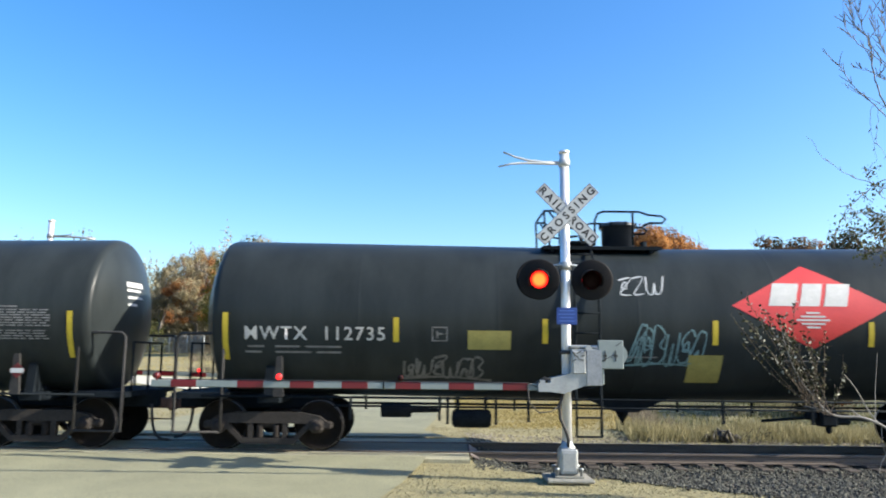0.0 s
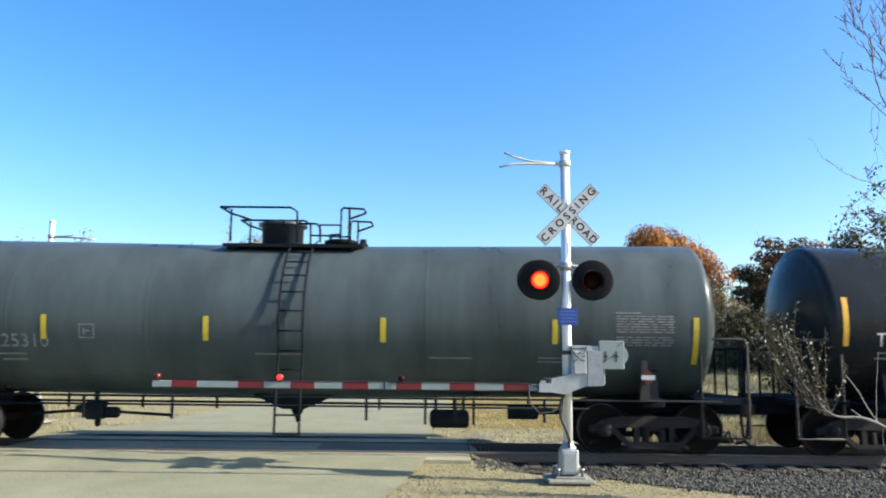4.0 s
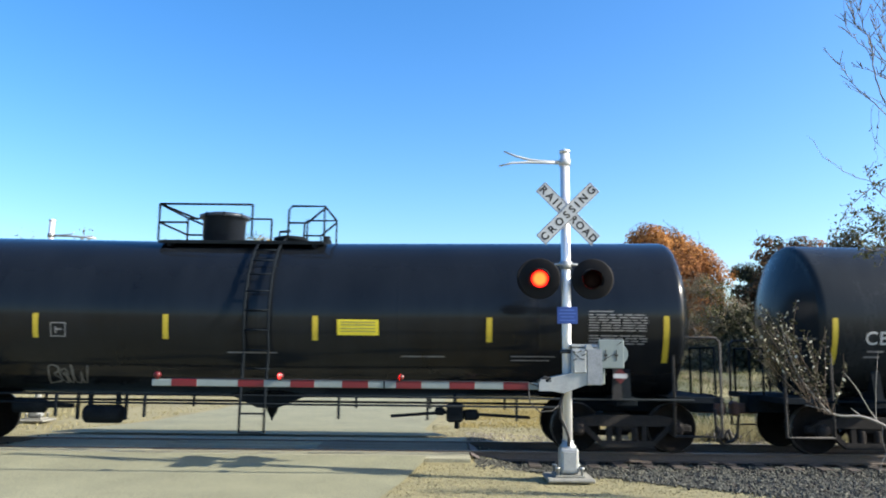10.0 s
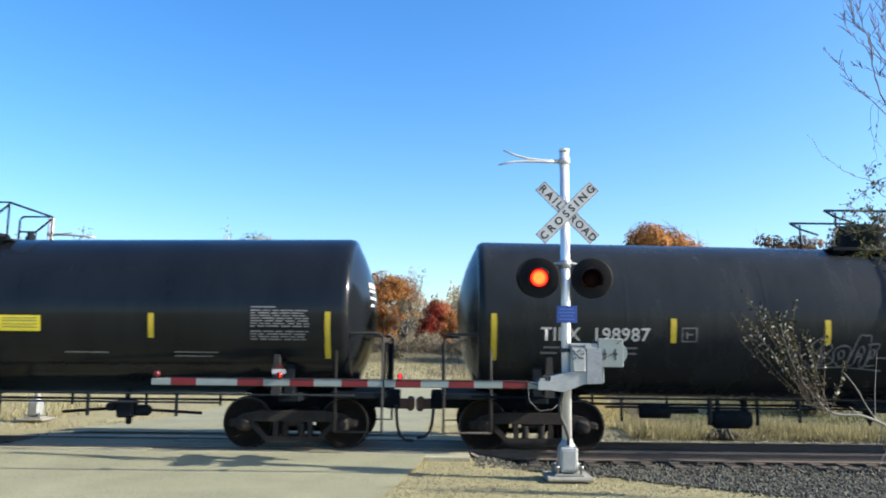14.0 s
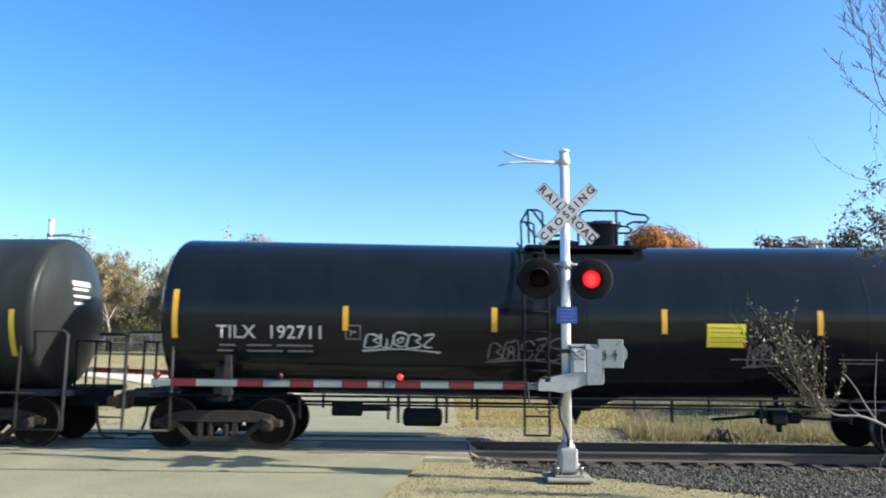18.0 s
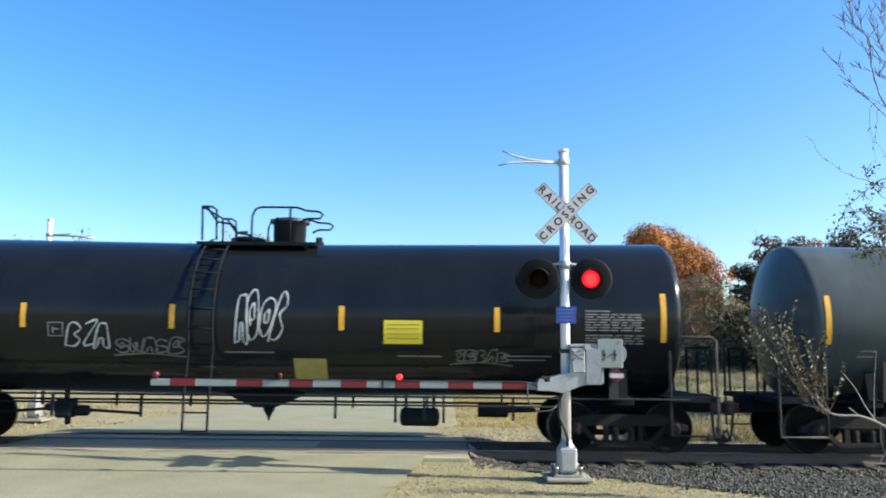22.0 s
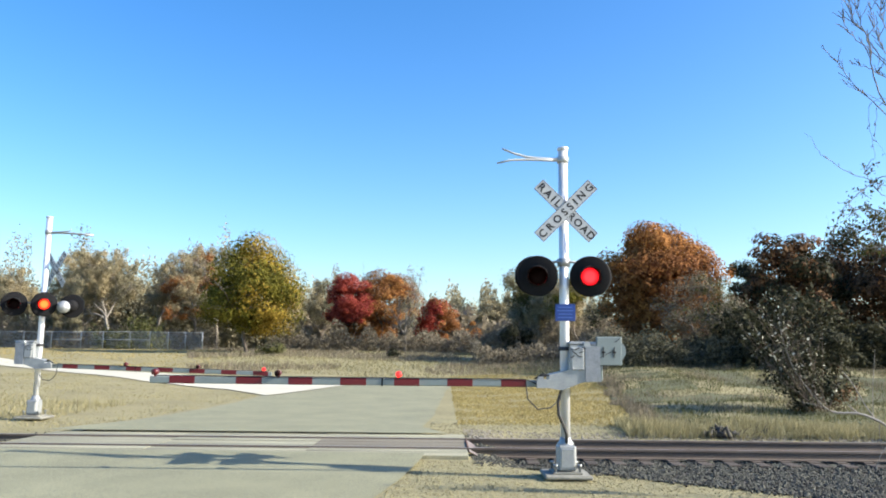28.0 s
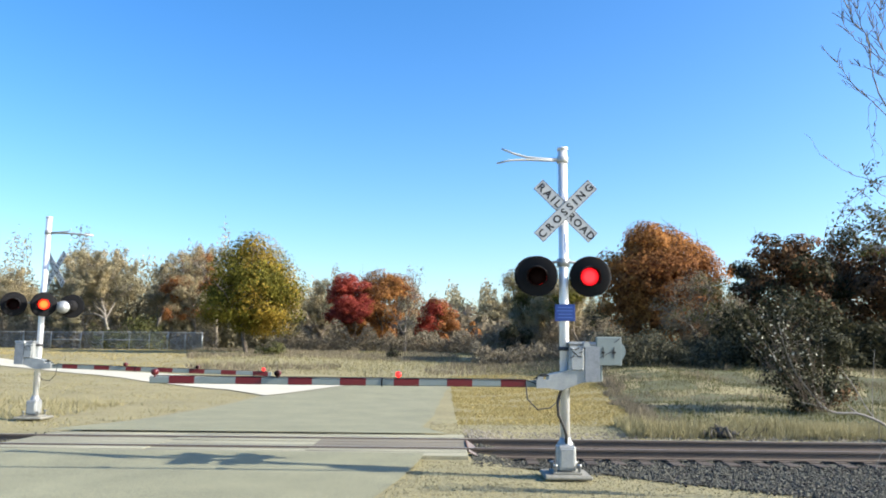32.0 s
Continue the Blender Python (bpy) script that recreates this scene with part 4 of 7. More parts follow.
def top_fittings(car, style, r, turn, fit, dome_):
    """Platform, manway, valve housing, handrails, ladder. Returns where the ladder stands."""
    t = TANK_Z - RAIL_Z + r
    put = pose(0, 0, 0, 0, 0, 180) if turn else pose(fit, 0, 0)
    if style == "box":
        u0, u1, dome, cover, ladder, d_r, d_h = -2.15, 1.05, -1.12, 0.25, 0.0, 0.43, 0.6
    elif style == "loop":
        u0, u1, dome, cover, ladder, d_r, d_h = -1.35, 0.95, 0.28, -0.55, -0.95, 0.33, 0.54
    else:
        u0, u1, dome, cover, ladder, d_r, d_h = -1.4, 1.3, -0.42, 0.78, 0.12, 0.42, 0.5

    if style == "frame":
        u0, u1, dome, cover, ladder, d_r, d_h = -1.3, 1.6, 0.05, 0.9, 0.12, 0.42, 0.62
    if dome_:
        dome, d_r = dome_

    def platform():
        g = Geo()
        for y in (-0.62, 0.62):
            g.box(((u0 + u1) / 2, y, t - 0.06), (u1 - u0, 0.42, 0.03))
            g.box(((u0 + u1) / 2, y * 1.32, t - 0.075), (u1 - u0, 0.03, 0.065))
            for i in range(12):
                g.box((u0 + (u1 - u0) * (i + 0.5) / 12, y, t - 0.04), (0.03, 0.4, 0.012))
        for u in (u0 + 0.2, u1 - 0.2):
            g.box((u, 0, t - 0.1), (0.08, 1.6, 0.12))
        return g.done("platform", M["steel"])
    part("platform", once(("platform", style, r), platform), car, put, label="black grating platform")

    def manway():
        g = Geo().lathe([(t - 0.12, d_r * 0.96), (t + d_h - 0.1, d_r), (t + d_h - 0.1, d_r + 0.05), (t + d_h - 0.03, d_r + 0.05), (t + d_h, d_r - 0.05), (t + d_h + 0.03, 0.12), (t + d_h + 0.03, 0)], 32, AZ)
        return g.done("manway", M["dome"])
    man = part("manway", once(("manway", style, r, d_r), manway), car, put @ pose(dome, 0, 0), "round black manway housing")
    bolt = once(("mbolt",), lambda: Geo().box((0, 0, 0), (0.05, 0.04, 0.1), bevel=0.01).done("lid_bolt", M["steel"]))
    for i in range(8):
        a = math.pi * 2 * (i + 0.3) / 8
        part("lid_bolt", bolt, man, pose((d_r + 0.04) * math.cos(a), (d_r + 0.04) * math.sin(a), t + d_h - 0.06, 0, 0, math.degrees(a)))

    def valve():
        g = Geo().lathe([(t - 0.1, 0.3), (t + 0.06, 0.3), (t + 0.06, 0.35), (t + 0.12, 0.35), (t + 0.15, 0.25), (t + 0.15, 0)], 24, AZ)
        g.tube([(-0.22, -0.1, t + 0.15), (-0.22, -0.1, t + 0.24), (0.0, -0.1, t + 0.26)], 0.025, 6)
        return g.done("valve_housing", M["steel"])
    part("valve_housing", once(("valve", r), valve), car, put @ pose(cover, 0, 0), "low black valve housing")
    part("vent", once(("vent", r), lambda: Geo().lathe([(t - 0.05, 0.1), (t + 0.1, 0.1), (t + 0.12, 0.07), (t + 0.2, 0.07), (t + 0.2, 0)], 14, AZ).done("vent", M["steel"])), car,
         put @ pose(u1 - 0.1 if style != "loopm" else u0 + 0.1, 0.2, 0))
    h = t + {"box": 0.66, "loop": 0.66, "loopm": 0.57}.get(style, 0.68)
    if style == "box":
        a = [[(u0, t - 0.05), (u0, h)], [(u0, h), (-0.35, h)], [(u0, h - 0.36), (-1.6, h - 0.36)], [(-0.35, h), (-0.35, t)], [(u0, h), (u0 + 0.75, h - 0.3)]]
        b = [[(u1, t - 0.05), (u1, h - 0.02), (0.42, h - 0.02), (0.36, h - 0.1), (0.35, t)], [(u1, h - 0.06), (0.72, h - 0.35)], [(0.35, h - 0.35), (0.72, h - 0.35), (0.72, t)]]
        y, ca, cb = 0.82, [[(u0, -0.82, h), (u0, 0.82, h)], [(u0, -0.82, h - 0.36), (u0, 0.82, h - 0.36)]], [[(u1, -0.82, h - 0.02), (u1, 0.82, h - 0.02)]]
    elif style == "frame":
        a = [[(-0.94, t), (-0.94, h), (-0.04, h), (-0.04, t + 0.2)], [(-0.94, h - 0.35), (-0.4, h - 0.35), (-0.4, t)]]
        b = [[(0.69, t), (0.69, h - 0.04), (0.73, h), (1.51, h), (1.55, h - 0.04), (1.55, t)], [(1.12, h), (1.12, t)], [(0.69, h - 0.35), (1.55, h - 0.35)]]
        y, ca, cb = 0.75, [], []
    elif style == "loop":
        a = [[(-1.3, h), (-1.28, t)], [(-1.3, h), (-1.12, h + 0.0), (-1.02, h - 0.06), (-1.0, t)], [(-1.2, h - 0.02), (-1.0, h - 0.3), (-0.72, h - 0.34), (-0.62, h - 0.45), (-0.6, t)]]
        b = [[(-0.32, t), (-0.32, h - 0.18), (-0.26, h - 0.04), (-0.15, h), (0.55, h), (0.72, h - 0.06), (0.98, h - 0.08), (1.06, h - 0.14), (1.0, h - 0.22), (0.74, h - 0.22)], [(0.42, h), (0.42, t)], [(0.74, h - 0.22), (0.62, h - 0.28)]]
        y, ca, cb = 0.7, [[(-1.3, -0.7, h), (-1.3, 0.7, h)]], []
    else:
        a = [[(u0 + 0.12, t), (u0 + 0.12, h - 0.05), (u0 - 0.1, h), (-0.12, h), (0.0, h - 0.08), (0.02, t)], [(u0 - 0.1, h), (u0 + 0.1, h - 0.12), (u0 + 0.5, h - 0.25)], [(0.02, h - 0.32), (0.4, h - 0.32), (0.46, h - 0.42), (0.46, t)]]
        b = [[(0.46, t), (0.46, h - 0.34), (0.86, h - 0.34), (0.86, h - 0.04), (0.9, h), (1.3, h - 0.02), (1.34, h - 0.1)], [(1.02, h), (1.02, t)], [(0.86, h - 0.34), (0.86, t)], [(1.34, h - 0.1), (1.02, h - 0.22)]]
        if style == "loopm":
            b = [[(0.66, t), (0.66, h - 0.12), (0.7, h - 0.03), (0.78, h), (1.0, h), (1.62, h - 0.26), (1.62, h - 0.34)], [(0.92, h), (0.92, t)], [(1.3, t), (1.3, h - 0.36), (1.36, h - 0.32), (1.62, h - 0.34)]]
        y, ca, cb = 0.75, [], []
    rail_pair(car, ("rail_a", style, r), a, y, ca, put)
    rail_pair(car, ("rail_b", style, r), b, y, cb, put)
    # ladder following the flank down to a hanging step

    def stile():
        g = Geo()
        zs = [TANK_Z + r * math.sin(radians(w)) for w in (78, 65, 52, 40, 28, 15, 2, -10, -22)]
        pts = [(0, on_tank(0, z, r, 0.1)[1], on_tank(0, z, r, 0.1)[2]) for z in zs] + [(0, -r - 0.1, 0.95), (0, -r - 0.1, 0.36)]
        g.tube(pts, 0.024, 5)
        return g.done("stile", M["steel"])
    lad = part("ladder", once(("stile", r), stile), car, pose(ladder - 0.22, 0, 0), "black side ladder")
    part("stile", once(("stile", r), stile), lad, pose(0.44, 0, 0))
    rung = once(("rung",), lambda: rods([[(0, 0, 0), (0.44, 0, 0)]], 0.016, 5).done("rung", M["steel"]))
    z = 3.72
    while z > 1.3:
        p = on_tank(0, z, r, 0.1)
        part("rung", rung, lad, pose(0, p[1], p[2]))
        z -= 0.34 * max(0.45, math.sqrt(max(0.05, 1 - ((z - TANK_Z) / r) ** 2)))
    tread = once(("step",), lambda: Geo().box((0.22, 0, 0), (0.46, 0.06, 0.03)).done("step", M["steel"]))
    for z in (0.37, 0.7):
        part("step", tread, lad, pose(0, -r - 0.1, z))


def underside(car, seed):
    """Hanging rails, brake gear, outlet skid, sills and end platforms."""
    rail = once(("side_rail",), lambda: rods(both([[(-5.5, 0.85), (5.5, 0.85)], [(-7.9, 1.0), (7.9, 1.0)]], 1.38), 0.02, 6).done("side_rail", M["steel"]))
    part("side_rail", rail, car, label="long black rail under the tank")
    post = once(("post",), lambda: Geo().box((0, 0, 0.81), (0.045, 0.045, 0.42)).done("rail_post", M["steel"]))
    for u in (-5.2, -3.6, -2.0, 1.5, 3.1, 4.7):
        part("rail_post", post, car, pose(u, -1.38, 0)), part("rail_post", post, car, pose(u, 1.38, 0))
    skid = once(("skid",), lambda: Geo().prism([(-0.85, 1.02), (0.85, 1.02), (0.2, 0.72), (-0.2, 0.72)], -0.45, 0.45, "y").lathe([(0.44, 0.015), (0.5, 0.03), (0.56, 0.06), (0.62, 0.1), (0.72, 0.13), (0.74, 0.13)], 14, AZ).done("outlet_skid", M["steel"]))
    part("outlet_skid", skid, car, label="wedge shaped outlet guard under the tank")
    gear = once(("gear",), lambda: Geo().lathe([(-0.38, 0.0), (-0.36, 0.13), (-0.31, 0.17), (0.31, 0.17), (0.36, 0.13), (0.38, 0)], 18, Matrix.Translation((0, 0, 0.6))).box((-0.26, 0, 0.85), (0.06, 0.1, 0.3)).box((0.26, 0, 0.85), (0.06, 0.1, 0.3)).box((-0.45, -0.1, 0.75), (0.05, 0.05, 0.5)).box((0.45, -0.1, 0.75), (0.05, 0.05, 0.5)).done("air_reservoir", M["steel"]))
    flip = -1 if seed == 26 or (seed % 3 == 0 and seed != 3) else 1
    part("air_reservoir", gear, car, pose(-3.0 * flip, -0.75, 0))
    vb = once(("vb",), lambda: Geo().box((0, 0, 0.7), (0.32, 0.3, 0.34), bevel=0.04).box((0.3, 0, 0.66), (0.3, 0.16, 0.2), bevel=0.05).box((0.04, 0, 0.48), (0.1, 0.1, 0.16), bevel=0.03).box((-0.28, 0, 0.72), (0.2, 0.2, 0.14), bevel=0.04).box((0.0, 0, 0.95), (0.07, 0.07, 0.2)).tube([(-1.2, 0, 0.62), (-0.2, 0, 0.7), (1.4, 0, 0.62)], 0.03, 6).done("brake_valve", M["steel"]))
    part("brake_valve", vb, car, pose(3.6 * flip, -0.85, 0))
    part("brake_cylinder", once(("bc",), lambda: Geo().lathe([(-0.3, 0.0), (-0.3, 0.14), (0.25, 0.14), (0.28, 0.05), (0.8, 0.04), (0.8, 0)], 16, Matrix.Translation((0, 0, 0.74))).done("brake_cylinder", M["steel"])), car, pose(-4.4 * flip, -0.7, 0))
    train_pipe = once(("pipe",), lambda: rods([[(-8.4, 0.25, 0.8), (8.4, 0.25, 0.8)]], 0.025, 6).done("air_pipe", M["steel"]))
    part("air_pipe", train_pipe, car)

    def sill():
        g = Geo().box((7.2, 0, 0.88), (2.9, 0.5, 0.34), bevel=0.02)
        g.prism([(-1.35, 1.0), (1.35, 1.0), (1.25, 1.55), (1.1, 1.2), (0.5, 1.0), (-0.5, 1.0), (-1.1, 1.2), (-1.25, 1.55)][::-1], 6.62, 6.78)
        g.box((6.7, 0, 0.95), (0.4, 2.6, 0.16), bevel=0.02)
        return g.done("draft_sill", M["steel"])
    sill_me = once(("sill",), sill)

    def deck():
        g = Geo().box((7.95, 0, 1.03), (1.0, 2.66, 0.04))
        g.box((8.44, 0, 1.0), (0.03, 2.66, 0.1)).box((7.95, -1.33, 1.0), (1.0, 0.03, 0.1)).box((7.95, 1.33, 1.0), (1.0, 0.03, 0.1))
        return g.done("end_platform", M["steel"])
    deck_me = once(("deck",), deck)
    # Grab rails take the lighter fittings tone, with sunlight painted in.
    grab_me = {y: once(("grab", y), lambda: rods([[(7.55, y, 0.35), (7.55, y, 2.05), (7.62, y, 2.12), (8.33, y, 2.12), (8.4, y, 2.05), (8.4, y, 0.35), (7.55, y, 0.36)]], 0.028, 6).done("grab_rail", M["dusty"])) for y in (-1.34, 1.34)}
    rail_me = once(("end_rail",), lambda: rods([[(8.42, -1.0, 1.05), (8.42, -1.0, 1.95), (8.42, 0.45, 1.95), (8.42, 0.45, 1.05)], [(8.42, -0.2, 1.05), (8.42, -0.2, 1.95)]], 0.024, 6).done("end_handrail", M["steel"]))
    coup_me = once(("coupler",), lambda: Geo().box((8.62, 0, 0.78), (0.5, 0.16, 0.2), bevel=0.03).box((8.86, 0.05, 0.78), (0.16, 0.3, 0.28), bevel=0.05).done("coupler", M["coupler"]))
    hose_me = once(("hose",), lambda: rods([[(8.6, -0.4, 0.78), (8.61, -0.4, 0.6), (8.63, -0.38, 0.38), (8.68, -0.34, 0.2), (8.78, -0.3, 0.11), (8.93, -0.26, 0.09)]], 0.03, 8).done("air_hose", M["rubber"]))
    jack_me = once(("jack",), lambda: Geo().prism([(-0.09, 1.0), (0.09, 1.0), (0.05, 1.72), (-0.05, 1.72)], -1.47, -1.41, "y").done("bolster_rib", M["dusty"]))
    for k in (0, 180):
        m = pose(0, 0, 0, 0, 0, k)
        part("draft_sill", sill_me, car, m), part("end_platform", deck_me, car, m), part("end_handrail", rail_me, car, m)
        part("grab_rail", grab_me[-1.34], car, m), part("grab_rail", grab_me[1.34], car, m)
        c = part("coupler", coup_me, car, m, "rusty knuckle coupler")
        part("air_hose", hose_me, c, label="black rubber brake hose")
    for u in (-6.5, 6.5):
        part("bolster_rib", jack_me, car, pose(u, 0, 0), "black bracket beside the bogie")


def side_frame():
    g = Geo()
    # cast frame with three openings, put together from bars
    g.prism([(-1.12, 0.5), (1.12, 0.5), (0.95, 0.63), (0.6, 0.7), (-0.6, 0.7), (-0.95, 0.63)], -0.07, 0.07, "y")
    g.prism([(-0.48, 0.13), (0.48, 0.13), (0.48, 0.24), (-0.48, 0.24)], -0.07, 0.07, "y")
    for s in (-1, 1):
        g.prism([(s * 0.36, 0.14), (s * 0.48, 0.14), (s * 0.86, 0.5), (s * 0.72, 0.5)][::s], -0.065, 0.065, "y")
        g.prism([(s * 0.27, 0.2), (s * 0.36, 0.2), (s * 0.36, 0.52), (s * 0.27, 0.52)][::s], -0.06, 0.06, "y")
        g.box((s * 1.03, 0, 0.47), (0.3, 0.15, 0.14), bevel=0.03)
        g.box((s * 0.9, -0.03, 0.46), (0.26, 0.2, 0.26), bevel=0.06)
    return g.done("side_frame", M["frame"])


def wheel():
    g = Geo().lathe([(-0.1, 0.0), (-0.1, 0.09), (-0.06, 0.1), (-0.02, 0.2), (-0.03, 0.36), (-0.07, 0.39), (-0.07, 0.445)], 32, AX, cap=False)
    g.cur = 1
    g.lathe([(-0.07, 0.445), (-0.068, 0.452), (0.035, 0.457)], 32, AX, cap=False)
    g.cur = 0
    g.lathe([(0.035, 0.457), (0.045, 0.483), (0.065, 0.483), (0.07, 0.44), (0.05, 0.36), (0.02, 0.2), (0.06, 0.1), (0.06, 0)], 32, AX, cap=False)
    return g.done("wheel", M["wheel"], M["tread"])


def bogie(car, u):
    b = part("bogie", once(("bolster",), lambda: Geo().box((0, 0, 0.55), (0.42, 2.1, 0.28), bevel=0.04).done("bolster", M["bogie"])), car, pose(u, 0, 0), "dusty cast steel bogie")
    for y, k in ((-1.02, 0), (1.02, 180)):
        part("side_frame", once(("sf",), side_frame), b, pose(0, y, 0, 0, 0, k), "brown grey cast side frame")
    sp = once(("spring",), lambda: Geo().lathe([(0.24 + i * 0.022, 0.075 if i % 2 else 0.06) for i in range(11)], 12, AZ).done("spring", M["bogie"]))
    cap = once(("cap",), lambda: Geo().lathe([(-0.12, 0.0), (-0.12, 0.07), (-0.09, 0.1), (0.0, 0.11)], 14, AX).done("axle_cap", M["bogie"]))
    w = once(("wheel",), wheel)
    axle = once(("axle",), lambda: rods([[(0, -0.75, 0.457), (0, 0.75, 0.457)]], 0.08, 12).done("axle", M["wheel"]))
    for x in (-0.15, 0.15):
        part("spring", sp, b, pose(x, -1.02, 0)), part("spring", sp, b, pose(x, 1.02, 0))
    for x in (-0.9, 0.9):
        part("wheel", w, b, pose(x, -0.75, 0.457)), part("wheel", w, b, pose(x, 0.75, 0.457, 0, 0, 180))
        part("axle", axle, b, pose(x, 0, 0))
        part("axle_cap", cap, b, pose(x, -1.1, 0.457))


def stroke_mesh(lines, r, width, mat_, off=0.007):
    """Sprayed lines: flat ribbons round the tank."""
    g = Geo()
    for pts in lines:
        o, n = len(g.v), len(pts)
        for i, (u, z) in enumerate(pts):
            du, dz = pts[min(i + 1, n - 1)][0] - pts[max(i - 1, 0)][0], pts[min(i + 1, n - 1)][1] - pts[max(i - 1, 0)][1]
            q = math.hypot(du, dz) or 1
            w = width * (0.62 + 0.2 * math.sin(i * 0.9)) / 2
            g.v += [on_tank(u - dz / q * w, z + du / q * w, r, off), on_tank(u + dz / q * w, z - du / q * w, r, off)]
        for i in range(n - 1):
            g.face([o + 2 * i, o + 2 * i + 1, o + 2 * i + 3, o + 2 * i + 2], True)
    return g.done("spray_tag", mat_)


# strokes of bubble letters that spell nothing, in a unit box
LOOPS = (
    ((0.1, 0.2), (0.0, 0.7), (0.4, 1.0), (0.9, 0.8), (0.95, 0.25), (0.5, 0.0), (0.1, 0.2)),
    ((0.35, 0.35), (0.3, 0.6), (0.55, 0.7), (0.65, 0.4), (0.35, 0.35)),
    ((0.0, 0.0), (0.1, 0.9), (0.5, 1.0), (0.9, 0.75), (0.55, 0.5), (1.0, 0.2), (0.6, 0.0), (0.0, 0.0)),
    ((0.95, 0.85), (0.5, 1.05), (0.05, 0.8), (0.3, 0.5), (0.85, 0.45), (0.9, 0.1), (0.4, -0.05), (0.0, 0.2)),
    ((0.0, 0.0), (0.2, 0.95), (0.5, 1.0), (0.8, 0.95), (1.0, 0.0), (0.7, 0.05), (0.6, 0.4), (0.4, 0.4), (0.3, 0.05), (0.0, 0.0)),
    ((0.0, 0.95), (0.1, 0.1), (0.45, 0.0), (0.55, 0.6), (0.65, 0.0), (0.95, 0.1), (1.05, 0.95)),
    ((0.05, 0.9), (0.9, 0.95), (0.3, 0.1), (1.0, 0.05)),
)


def smooth_line(pts, n=4):
    out = []
    for i in range(len(pts) - 1):
        p0, p1, p2, p3 = pts[max(0, i - 1)], pts[i], pts[i + 1], pts[min(len(pts) - 1, i + 2)]
        for k in range(n):
            w = k / n
            out.append(tuple(0.5 * (2 * b + (c - a) * w + (2 * a - 5 * b + 4 * c - d) * w * w + (3 * b - a - 3 * c + d) * w ** 3) for a, b, c, d in zip(p0, p1, p2, p3)))
    return out + [pts[-1]]


def scrawl(u0, z0, w, h, loops, seed):
    """An illegible tag of bubble letters side by side, or one above the other where it is higher than wide."""
    rng = random.Random(seed)
    lines, upright = [], h > 1.2 * w
    for k in range(loops):
        cw, ch = (w, h / loops) if upright else (w / loops, h)
        x, z = (u0 + rng.uniform(-0.05, 0.05), z0 + k * ch) if upright else (u0 + k * cw, z0 + rng.uniform(-0.06, 0.06) * h)
        sx, sz, lean = cw * rng.uniform(0.95, 1.25), ch * rng.uniform(0.8, 1.12), rng.uniform(0.0, 0.3) * (not upright)
        chosen = [LOOPS[rng.choice((0, 2) if upright else (0, 2, 3, 4, 5, 6)) if loops > 1 else 0]]
        if chosen[0] is LOOPS[0] or rng.random() < 0.4:
            chosen.append(LOOPS[1])
        for loop in chosen:
            pts = smooth_line([(a + rng.uniform(-0.06, 0.06), b + rng.uniform(-0.06, 0.06)) for a, b in loop])
            lines.append([(x + sx * a + lean * sz * b, z + sz * b) for a, b in pts])
    if loops > 4 and not upright:
        lines.append(smooth_line([(u0 - 0.05, z0 - 0.06), (u0 + w * 0.5, z0 - 0.02), (u0 + w * 1.1, z0 - 0.08)]))
    return lines


def emblem(car, uc, zc, r):
    """Red diamond with white blocks and a small pyramid of lines."""
    vs, fs, n = [], [], 16
    for j in range(n + 1):
        k = j / n
        half = 1.42 * (1 - abs(2 * k - 1)) + 0.03
        for i in range(7):
            vs.append((uc - half + 2 * half * i / 6, zc - 0.76 + 1.52 * k))
    fs = [[j * 7 + i, j * 7 + i + 1, (j + 1) * 7 + i + 1, (j + 1) * 7 + i] for j in range(n) for i in range(6)]
    d = part("emblem", wrap((vs, fs), r, 0.006).done("emblem", M["red"]), car, label="large red diamond emblem with white blocks")
    for a, b in ((-0.72, -0.24), (-0.16, 0.2), (0.28, 0.7)):
        part("emblem_block", patch(uc + a, uc + b, zc + 0.0, zc + 0.42, r, 0.011, 0.14).done("emblem_block", M["stencil"]), d)
    for i, w in enumerate((0.12, 0.22, 0.3, 0.22, 0.12)):
        part("emblem_line", patch(uc - w, uc + w, zc - 0.14 - i * 0.065, zc - 0.105 - i * 0.065, r, 0.011).done("emblem_line", M["stencil"]), d)


